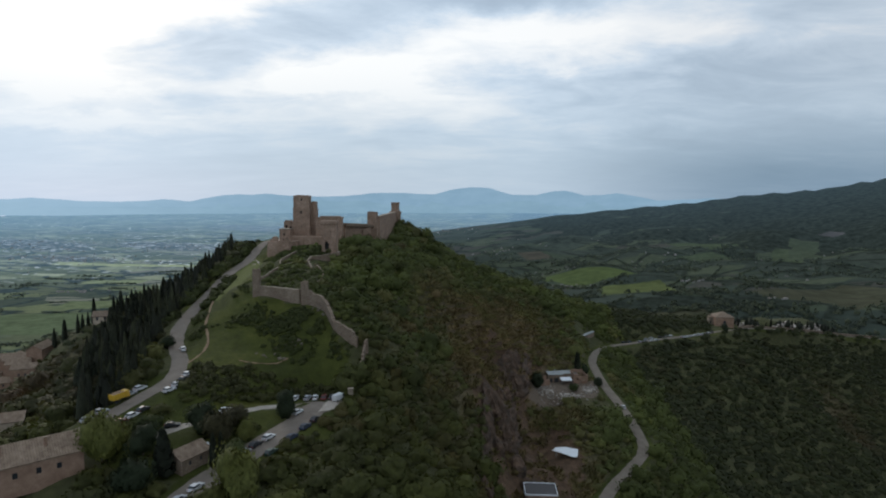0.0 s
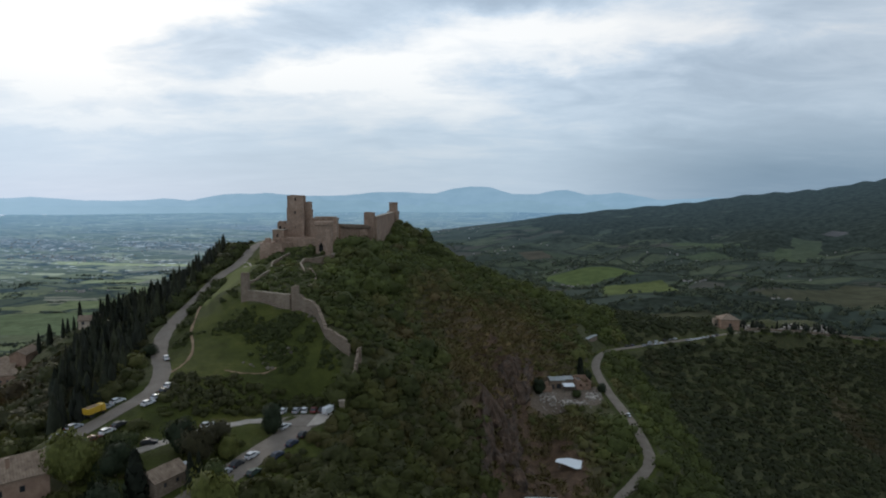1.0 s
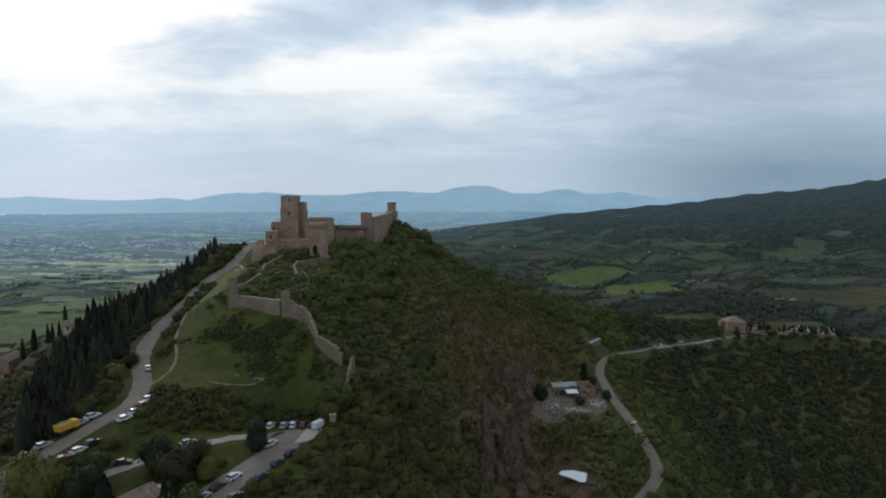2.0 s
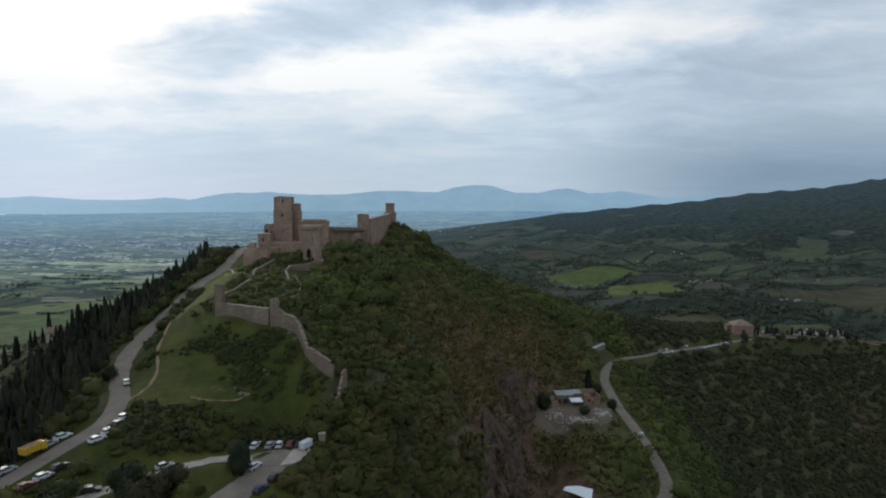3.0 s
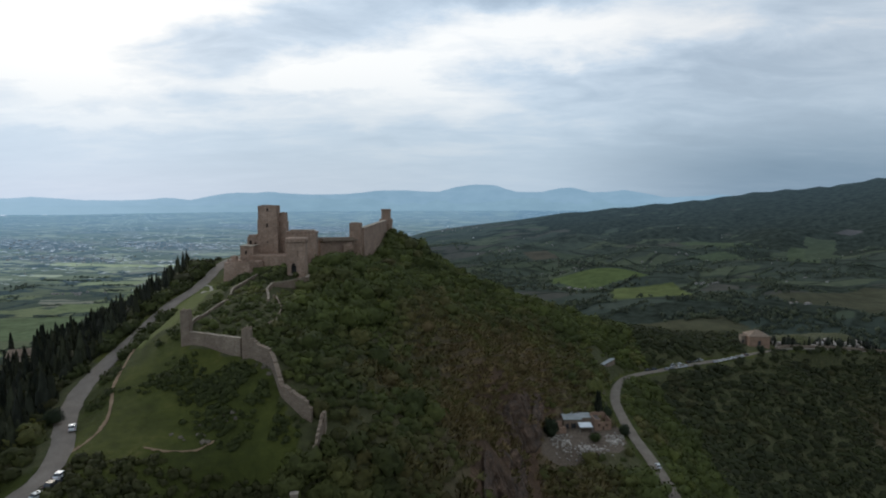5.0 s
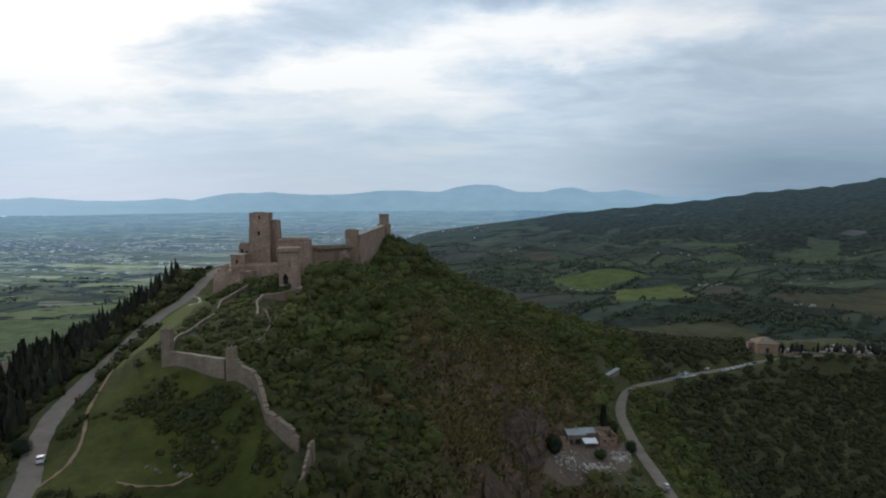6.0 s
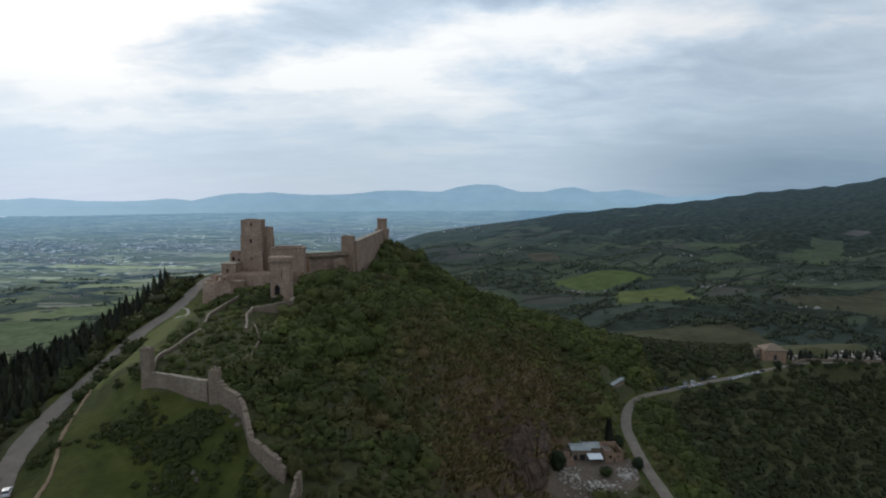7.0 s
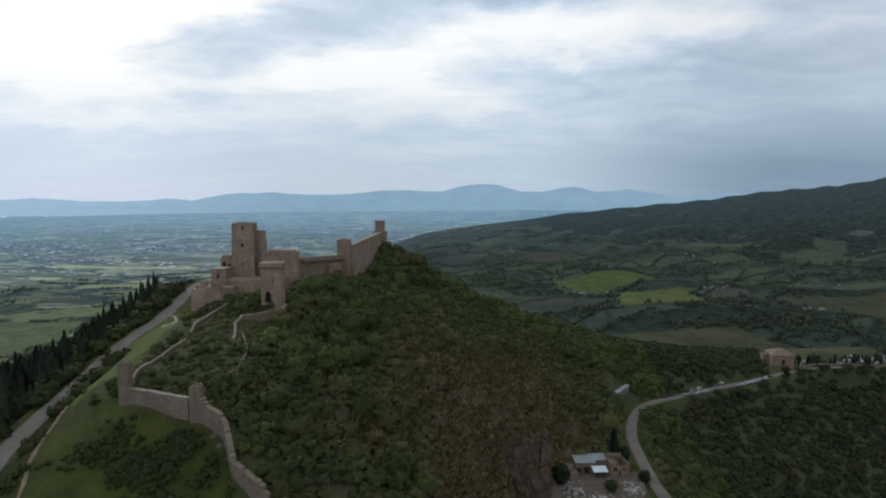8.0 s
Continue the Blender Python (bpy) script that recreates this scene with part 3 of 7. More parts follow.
def land(x, y):
    """Height of the ground at x, y (arrays)."""
    x, y = np.asarray(x, float), np.asarray(y, float)
    pts = np.stack([x.ravel(), y.ravel()], -1)
    if not len(pts):
        return np.zeros(x.shape)
    z = np.concatenate([_basis(pts[i:i + 20000], _c) @ _w[:_n] + _w[_n] for i in range(0, len(pts), 20000)]).reshape(x.shape)
    k = step(np.hypot(x - 0, y - 300), 700, 1150)
    near = 1 - step(np.hypot(x - 20, y - 320), 500, 900)
    return z * (1 - k) + far_height(x, y) * k + near * (ripple(x, y, 34, 2) * 0.7 + ripple(x, y, 90, 3) * 1.2)


def inside(x, y, ring):
    """Whether points lie in a ring of corners."""
    x, y = np.asarray(x, float), np.asarray(y, float)
    hit = np.zeros(x.shape, bool)
    for (x0, y0), (x1, y1) in zip(ring, ring[1:] + ring[:1]):
        if y0 != y1:
            hit ^= ((y0 > y) != (y1 > y)) & (x < (x1 - x0) * (y - y0) / (y1 - y0) + x0)
    return hit


# ---- the old quarry: a bowl cut into the east flank ----
RIM_LINE = [(12, 178), (13, 200), (15, 222), (16, 240), (19, 247), (27, 251), (30, 264), (31, 280), (30, 296), (34, 304), (41, 309), (44, 322), (47, 338)]
BOWL = RIM_LINE + [(78, 338), (86, 300), (84, 240), (60, 178)]


def rim_gap(x, y):
    gap = np.full(np.shape(x), 99.0)
    for (ax, ay), (bx, by) in zip(RIM_LINE, RIM_LINE[1:]):
        dx, dy = bx - ax, by - ay
        k = np.clip(((x - ax) * dx + (y - ay) * dy) / (dx * dx + dy * dy), 0, 1)
        gap = np.minimum(gap, np.hypot(x - ax - k * dx, y - ay - k * dy))
    return gap


def bowl_cut(x, y):
    """How much deeper the quarry goes than the smooth slope."""
    x, y = np.asarray(x, float), np.asarray(y, float)
    d = rim_gap(x, y)
    deep = np.interp(y, (178, 200, 285, 310, 338), (4, 11, 11, 7, 2))
    return np.where(inside(x, y, BOWL), deep * step(d, 0.0, 3.2) * (1 - step(d, 12, 32)), 0.0)


# ---- lanes and level places, cut into the slope ----
LANES = {
    "hill_road": (5.6, [(-128, 96, 246), (-112, 122, 252), (-101.5, 142, 256.6), (-95, 156, 259.2), (-91, 168, 261), (-87, 179, 263), (-89, 191, 265.2), (-97.5, 207, 267.6), (-103, 223, 270.2),
                        (-105, 240, 273.5), (-105, 258, 277.6), (-106, 278, 281.6), (-107, 293, 283.6), (-105.6, 308, 286), (-106.6, 324, 288.3), (-108.6, 341, 291), (-107, 356, 294), (-98, 374, 296)]),
    "car_park_lane": (8.6, [(-62, 112, 252), (-57, 130, 253.4), (-51, 146, 254.2), (-46.5, 157, 254.6), (-43, 166, 254.9), (-40.5, 175, 255.2)]),
    "service_lane": (4.0, [(-80, 146, 257.2), (-71, 157, 257.4), (-62, 167, 257), (-54.5, 173.5, 256.2), (-47, 176, 255.4)]),
    "valley_lane": (4.8, [(52, 196, 203), (66, 223, 203.8), (79, 240, 204.4), (91, 257, 206), (93, 277, 209.4), (92.5, 300, 212.2), (91, 320, 214.6), (91, 338, 216.6), (93, 358, 217.5),
                          (100, 382, 216.5), (110, 403, 215), (122, 418, 213.6), (142, 432, 212.3), (163, 445, 211.5), (185, 458, 210.6), (206, 469, 210), (228, 483, 209.6)]),
    "cemetery_road": (5.0, [(228, 483, 209.6), (250, 497, 208.2), (275, 513, 205.6), (310, 533, 200), (360, 565, 190), (420, 600, 178), (500, 640, 165)]),
}
SQUARES = [((-41.5, 178.5), 9.0, 255.3), ((234, 492), 10.0, 209.4), ((71, 321), 13.0, 213.6), ((-82, 338), 15.0, 292.6), ((247, 509), 12.0, 209.4)]
_rough = land


def along(line, gap=1.5):
    """Even points along a lane, smoothed by a Catmull-Rom curve."""
    p = np.array([line[0], *line, line[-1]], float)
    out = []
    for a, b, c, d in zip(p, p[1:], p[2:], p[3:]):
        n = max(2, int(np.linalg.norm(c - b) / gap))
        for t in np.linspace(0, 1, n, endpoint=False):
            out.append(0.5 * (2 * b + (c - a) * t + (2 * a - 5 * b + 4 * c - d) * t * t + (3 * b - a - 3 * c + d) * t ** 3))
    out.append(p[-1])
    return np.array(out)


LANE_POINTS = {name: (width, along(line)) for name, (width, line) in LANES.items()}
_lane_all = np.concatenate([np.c_[pts, np.full(len(pts), width)] for width, pts in LANE_POINTS.values()])


def lane_gap(x, y):
    """Metres from the nearest lane's edge (negative on it), and that lane's height."""
    shape = np.shape(x)
    x, y = np.ravel(x).astype(float), np.ravel(y).astype(float)
    gap, level = np.full(len(x), 99.0), np.zeros(len(x))
    pick = np.nonzero((x > -190) & (x < 540) & (y > 60) & (y < 680))[0]
    for i in range(0, len(pick), 4000):
        k = pick[i:i + 4000]
        d = np.hypot(x[k, None] - _lane_all[None, :, 0], y[k, None] - _lane_all[None, :, 1]) - _lane_all[None, :, 3] / 2
        j = d.argmin(1)
        gap[k], level[k] = d[np.arange(len(k)), j], _lane_all[j, 2]
    return gap.reshape(shape), level.reshape(shape)


def land(x, y):
    x, y = np.asarray(x, float), np.asarray(y, float)
    z = _rough(x, y) - bowl_cut(x, y)
    for (cx, cy), radius, level in SQUARES:
        z = z + (level - z) * (1 - step(np.hypot(x - cx, y - cy), radius, radius + 9))
    gap, level = lane_gap(x, y)
    z = z + (level - z) * (1 - step(gap, 0.8, 7.0))
    return z - 0.35 * (1 - step(gap, -0.6, 0.4))


def ground_z(x, y):
    return float(land(np.array([x]), np.array([y]))[0])


MEADOW = [(-76, 231), (-56, 225), (-46, 218), (-40, 210), (-33, 203), (-35, 193), (-48, 186), (-62, 180), (-78, 177), (-84, 186), (-94, 201), (-99, 217), (-101, 238),
          (-101, 256), (-103, 275), (-105, 300), (-108, 320), (-101, 326), (-92, 306), (-85, 280), (-84, 262), (-84, 245)]
CLIFF = [(20, 190), (10, 222), (14, 245), (22, 268), (26, 300), (36, 330), (50, 334), (45, 306), (44, 280), (58, 268), (62, 246), (56, 222), (46, 196)]
YARD = [(46, 306), (58, 302), (84, 308), (88, 326), (82, 338), (60, 340), (50, 326)]

def brownness(x, y):
    """Where the slope above the quarry carries dry, brown scrub."""
    return 1.0 * np.exp(-(((x - 22) / 36) ** 2 + ((y - 275) / 85) ** 2)) + 0.75 * np.exp(-(((x - 54) / 36) ** 2 + ((y - 360) / 55) ** 2)) \
        + 0.6 * np.exp(-(((x - 48) / 18) ** 2 + ((y - 232) / 34) ** 2)) + 0.5 * np.exp(-(((x + 165) / 40) ** 2 + ((y - 215) / 45) ** 2)) + 0.6 * np.exp(-(((x - 335) / 24) ** 2 + ((y - 475) / 34) ** 2))


# ---- building helpers ----
def mesh_of(name, verts, faces, material, smooth_shade=False):
    """A mesh from arrays: faces of one corner count."""
    verts, faces = np.asarray(verts, np.float32), np.asarray(faces, np.int32)
    me = bpy.data.meshes.new(name)
    k = faces.shape[1]
    me.vertices.add(len(verts))
    me.vertices.foreach_set("co", verts.ravel())
    me.loops.add(faces.size)
    me.loops.foreach_set("vertex_index", faces.ravel())
    me.polygons.add(len(faces))
    me.polygons.foreach_set("loop_start", np.arange(len(faces), dtype=np.int32) * k)
    me.polygons.foreach_set("use_smooth", np.full(len(faces), smooth_shade))
    me.materials.append(material)
    me.update(calc_edges=True)
    return me


def thing(name, at=(0, 0, 0), turn=0.0, label="", category="", group="", kind=""):
    ob = new(name)
    ob.matrix_world = pose(*at, 0, 0, turn)
    ob.empty_display_size = 0.2
    return tagged(ob, label, category, group, kind)


def part(name, bm, material, parent=None, label="", smooth_shade=False):
    """Links a bmesh as one mesh object under a thing or a part."""
    me = bpy.data.meshes.new(name)
    for f in bm.faces:
        f.smooth = smooth_shade
    bm.normal_update()
    bm.to_mesh(me)
    bm.free()
    me.materials.append(material)
    ob = new(name, me)
    ob.parent = parent
    return tagged(ob, label)


def box(bm, x0, x1, y0, y1, z0, z1, bevel=0.0, taper=0.0):
    """A box, its top drawn in by taper on each side, with worn edges if bevel is given."""
    v = [bm.verts.new(p) for p in ((x0, y0, z0), (x1, y0, z0), (x1, y1, z0), (x0, y1, z0),
                                   (x0 + taper, y0 + taper, z1), (x1 - taper, y0 + taper, z1), (x1 - taper, y1 - taper, z1), (x0 + taper, y1 - taper, z1))]
    fs = [bm.faces.new([v[i] for i in f]) for f in ((3, 2, 1, 0), (4, 5, 6, 7), (0, 1, 5, 4), (1, 2, 6, 5), (2, 3, 7, 6), (3, 0, 4, 7))]
    if bevel:
        bmesh.ops.bevel(bm, geom=list({e for f in fs for e in f.edges}), offset=bevel, segments=1, affect="EDGES")
    return bm


def prism(bm, ring, z0, z1, shrink=1.0, centre=None):
    """An upright prism over a ring of (x, y), its top scaled by shrink about the centre."""
    cx, cy = centre or (sum(p[0] for p in ring) / len(ring), sum(p[1] for p in ring) / len(ring))
    low = [bm.verts.new((x, y, z0)) for x, y in ring]
    top = [bm.verts.new((cx + (x - cx) * shrink, cy + (y - cy) * shrink, z1)) for x, y in ring]
    n = len(ring)
    bm.faces.new(low[::-1])
    bm.faces.new(top)
    for k in range(n):
        bm.faces.new((low[k], low[(k + 1) % n], top[(k + 1) % n], top[k]))
    return bm


def ring_of(cx, cy, r, n, turn=0.0, squash=1.0):
    return [(cx + r * math.cos(2 * math.pi * k / n + turn), cy + r * squash * math.sin(2 * math.pi * k / n + turn)) for k in range(n)]


# ---- the ground, one sheet out to the rim ----
def axis(low, high, gap, far_low, far_high, grow):
    mid = list(np.arange(low, high + gap, gap))
    d, v = gap, low
    while v > far_low:
        d = min(d * grow, 60)
        v -= d
        mid.insert(0, v)
    d, v = gap, mid[-1]
    while v < far_high:
        d = min(d * grow, 60)
        v += d
        mid.append(v)
    return np.array(mid)


def make_ground():
    xs = axis(-225, 300, 2.5, -4300, 4300, 1.07)
    ys = axis(95, 560, 2.5, -500, 4650, 1.07)
    x, y = np.meshgrid(xs, ys)
    z = land(x, y)
    rows, cols = x.shape
    i = np.arange(rows * cols).reshape(rows, cols)
    faces = np.stack([i[:-1, :-1], i[:-1, 1:], i[1:, 1:], i[1:, :-1]], -1).reshape(-1, 4)
    r = np.hypot(x, y).ravel()
    keep = r[faces].max(1) < 4640
    faces = faces[keep]
    me = mesh_of("ground", np.stack([x, y, z], -1).reshape(-1, 3), faces, GROUND, True)
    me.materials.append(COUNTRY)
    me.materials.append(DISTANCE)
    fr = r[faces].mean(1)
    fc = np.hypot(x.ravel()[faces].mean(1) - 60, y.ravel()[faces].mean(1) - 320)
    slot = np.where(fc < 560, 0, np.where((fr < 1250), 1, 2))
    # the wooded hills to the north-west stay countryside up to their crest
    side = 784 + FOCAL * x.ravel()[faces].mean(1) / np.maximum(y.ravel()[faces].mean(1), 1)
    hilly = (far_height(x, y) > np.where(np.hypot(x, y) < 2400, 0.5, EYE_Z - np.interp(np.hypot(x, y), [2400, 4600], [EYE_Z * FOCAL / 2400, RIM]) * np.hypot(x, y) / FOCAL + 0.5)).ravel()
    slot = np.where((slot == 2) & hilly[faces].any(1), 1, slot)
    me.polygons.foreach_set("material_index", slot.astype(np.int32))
    # map coordinates in kilometres: the far plain is laid out at its true distance
    p = np.interp(r, [0, 2400, 4600], [0, EYE_Z * FOCAL / 2400, RIM])
    true = np.where(r < 2400, r, EYE_Z * FOCAL / np.maximum(p, 10))
    k = true / np.maximum(r, 1) / 1000
    uv = me.uv_layers.new(name="map")
    pick = faces.ravel()
    uv.data.foreach_set("uv", np.stack([x.ravel()[pick] * k[pick], y.ravel()[pick] * k[pick]], -1).astype(np.float32).ravel())
    # what covers the ground: meadow, rock, bare
    gap, _ = lane_gap(x, y)
    meadow = inside(x, y, MEADOW) * 1.0
    verge = (1 - step(gap, 0.5, 6.0)) * np.where((x < -88) & (y < 240) & (y > 130), 0.25, 0.75)
    park = 1 - step(np.hypot((x + 66) / 38, (y - 162) / 32), 0.8, 1.15)
    brow = 1 - step(np.hypot((x + 98) / 15, (y - 290) / 36), 0.7, 1.1)
    near_castle = (1 - step(np.hypot(x + 100, y - 335), 16, 26)) * 0.9
    right_bank = (1 - step(np.hypot((x - 104) / 10, (y - 345) / 45), 0.7, 1.2)) * 0.9
    red = np.clip(np.maximum.reduce([meadow, verge, park * 0.8, brow * 0.9, near_castle, right_bank]), 0, 1)
    # a strip of brighter grass colour along the brow
    bright_brow = 1 - step(np.hypot((x + 97 - (y - 270) * -0.06) / 9, (y - 276) / 46), 0.55, 1.1)
    red = red + 0.8 * bright_brow * (red > 0.6)
    steep = np.hypot(*np.gradient(z, ys, xs))
    rocky = np.clip(inside(x, y, CLIFF) * 0.85 + (step(steep, 0.75, 1.2) * 0.6) * (x > -10) * (x < 60) * (y < 360), 0, 1)
    bare = np.clip(inside(x, y, YARD) * 0.9, 0, 1)
    dry = np.clip(brownness(x, y) * 1.2 - 0.1, 0, 1) * (np.hypot(x - 60, y - 320) < 540)
    attr = me.color_attributes.new("cover", "FLOAT_COLOR", "POINT")
    attr.data.foreach_set("color", np.stack([red, rocky, bare, dry], -1).astype(np.float32).ravel())
    # woods thicken up the slopes of the long hills
    side = 784 + FOCAL * x / np.maximum(y, 1)
    up_hill = step(side, 760, 1000) * step(np.hypot(x, y), 1900, 2900)
    wood = up_hill * 0.17 + ripple(x, y, 420, 31) * 0.07 * (y > 900) - 0.055 + 0.13 * step(side, 1240, 1430) * step(np.hypot(x, y), 1500, 2500) + 0.04 * (side < 760) * step(np.hypot(x, y), 1100, 1600) * (1 - step(np.hypot(x, y), 2500, 3300))
    for cx, cy, wx, wy in ((430, 1010, 170, 50), (660, 1060, 140, 60), (760, 1340, 120, 50)):
        wood = wood + 0.35 * np.exp(-((x - cx) / wx) ** 4 - ((y - cy) / wy) ** 4)
    town = np.zeros_like(x)
    for cx, cy, wx, wy in ((-2130, 3080, 330, 150), (-1500, 3250, 360, 130), (-300, 3650, 500, 150), (-1750, 2800, 220, 90), (350, 3900, 420, 120), (-900, 3900, 700, 110), (-40, 3350, 160, 150)):
        town = np.maximum(town, np.exp(-((x - cx) / wx) ** 2 - ((y - cy) / wy) ** 2))
    wood = wood - 0.3 * inside(x, y, [(-1450, 1850), (-1150, 1800), (-950, 1640), (-880, 1350), (-1000, 1230), (-1250, 1300)])
    for name, values in (("wood", wood), ("town", town)):
        a = me.attributes.new(name, "FLOAT", "POINT")
        a.data.foreach_set("value", values.astype(np.float32).ravel())
    # strength of the painted haze by distance, extra towards the rim
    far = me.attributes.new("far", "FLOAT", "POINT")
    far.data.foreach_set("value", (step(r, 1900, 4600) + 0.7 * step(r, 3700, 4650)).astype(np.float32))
    tagged(new("ground", me), "green hill with meadow and woods above a wide patchwork plain", "ground", kind="structure")


make_ground()


def strip(name, points, width, material, label, category, lift=0.06, wobble=0.0):
    """A lane laid along its line, with a thin thickness and slightly ragged edges."""
    p = np.asarray(points)
    d = np.gradient(p[:, :2], axis=0)
    d /= np.linalg.norm(d, axis=1)[:, None]
    side = np.stack([d[:, 1], -d[:, 0]], -1)
    n, across = len(p), (-1, -0.5, 0, 0.5, 1)
    r = np.random.RandomState(len(name) + n)
    verts = []
    for k, a in enumerate(across):
        w = width / 2 * a + (r.normal(0, wobble, n) if abs(a) == 1 else 0)
        xy = p[:, :2] + side * np.broadcast_to(w, n)[:, None]
        verts.append(np.c_[xy, p[:, 2] + lift - (0.12 if abs(a) == 1 else 0)])
    verts = np.stack(verts, 1).reshape(-1, 3)
    i = np.arange(n * 5).reshape(n, 5)
    faces = np.stack([i[:-1, :-1], i[:-1, 1:], i[1:, 1:], i[1:, :-1]], -1).reshape(-1, 4)
    low = verts.copy()
    low[:, 2] -= 0.5
    b = faces[:, ::-1] + len(verts)
    rim = []
    for c in (0, 4):
        e = np.stack([i[:-1, c], i[1:, c], i[1:, c] + len(verts), i[:-1, c] + len(verts)], -1)
        rim.append(e if c == 0 else e[:, ::-1])
    me = mesh_of(name, np.r_[verts, low], np.concatenate([faces[:, ::-1], b[:, ::-1], *rim]), material, False)
    return tagged(new(name, me), label, category, kind="structure")


strip("road", LANE_POINTS["hill_road"][1], 5.2, ASPHALT, "grey asphalt road winding up the hill to the castle", "road", wobble=0.12)
strip("road", LANE_POINTS["car_park_lane"][1], 8.2, ASPHALT, "wide grey asphalt lane lined with parked cars", "road", wobble=0.12)
strip("road", LANE_POINTS["service_lane"][1], 3.6, GRAVEL, "narrow pale gravel lane between bushes", "road", wobble=0.2)
strip("road", LANE_POINTS["valley_lane"][1], 5.0, DUST, "pale dusty road along the bottom of the hill", "road", lift=0.2, wobble=0.1)
strip("road", LANE_POINTS["cemetery_road"][1], 4.0, DUST, "pale road along the cemetery wall", "road", wobble=0.2)

# ---- the castle on the crest ----
def pierced(bm, x0, x1, z0, z1, y, holes, depth=0.9):
    """An upright wall face at y, looking towards -y, with real holes (x0, x1, z0, z1) and their reveals."""
    xs = sorted({x0, x1, *(h[0] for h in holes), *(h[1] for h in holes)})
    zs = sorted({z0, z1, *(h[2] for h in holes), *(h[3] for h in holes)})
    seen = {}

    def at(x, yy, z):
        return seen.setdefault((round(x, 3), round(yy, 3), round(z, 3)), bm.verts.new((x, yy, z)))

    for a, b in zip(xs, xs[1:]):
        for c, d in zip(zs, zs[1:]):
            mx, mz = (a + b) / 2, (c + d) / 2
            if not any(h[0] < mx < h[1] and h[2] < mz < h[3] for h in holes):
                bm.faces.new((at(a, y, c), at(b, y, c), at(b, y, d), at(a, y, d)))
    for a, b, c, d in holes:
        y1 = y + depth
        for p in (((a, y, c), (a, y, d), (a, y1, d), (a, y1, c)), ((b, y, d), (b, y, c), (b, y1, c), (b, y1, d)),
                  ((a, y, d), (b, y, d), (b, y1, d), (a, y1, d)), ((b, y, c), (a, y, c), (a, y1, c), (b, y1, c))):
            bm.faces.new([bm.verts.new(q) for q in p])
    bmesh.ops.remove_doubles(bm, verts=bm.verts, dist=0.001)
    return bm


def block(parent, x0, x1, y0, y1, z0, z1, holes=(), material=None, name="wall", label="", jag=0.0, seed=0):
    """A block of masonry with openings in its front, and a worn, uneven top edge."""
    r = random.Random(seed)
    bm = bmesh.new()
    pierced(bm, x0, x1, z0, z1, y0, list(holes))
    n = max(3, int((x1 - x0) / 1.6))
    tops = [z1 + (r.uniform(-jag, jag * 0.3) if jag else 0) for _ in range(4 * n)]
    for pts in (((x1, y0), (x1, y1)), ((x1, y1), (x0, y1)), ((x0, y1), (x0, y0))):
        (ax, ay), (bx, by) = pts
        bm.faces.new([bm.verts.new(p) for p in ((ax, ay, z0), (bx, by, z0), (bx, by, z1), (ax, ay, z1))])
    bm.faces.new([bm.verts.new(p) for p in ((x0, y0, z1), (x1, y0, z1), (x1, y1, z1), (x0, y1, z1))])
    bmesh.ops.remove_doubles(bm, verts=bm.verts, dist=0.001)
    made = part(name, bm, material or STONE, parent, label)
    for a, b, c, d in holes:
        # a near-black panel behind each hole stands for the unlit inside
        hole = bmesh.new()
        box(hole, a - 0.02, b + 0.02, y0 + 0.88, y0 + 1.0, c - 0.02, d + 0.02)
        part("opening", hole, DARK_HOLE, made, "near-black panel for the unlit inside of an opening")
    if jag:
        for k in range(n):
            w = (x1 - x0) / n
            h = tops[k] - z1 + jag
            for ya, yb in ((y0, y0 + 0.7), (y1 - 0.7, y1)):
                bm = bmesh.new()
                box(bm, x0 + k * w + 0.02, x0 + (k + 1) * w - r.uniform(0.05, 0.45), ya + 0.01, yb - 0.01, z1 - 0.05, z1 + max(0.15, h + r.uniform(-0.2, 0.2)), 0.06)
                part("parapet_stone", bm, material or STONE, made)
    return made


def band(parent, x0, x1, y0, y1, z0, z1, material=None, name="cornice", label="", bevel=0.1):
    bm = bmesh.new()
    box(bm, x0, x1, y0, y1, z0, z1, bevel)
    return part(name, bm, material or STONE, parent, label)


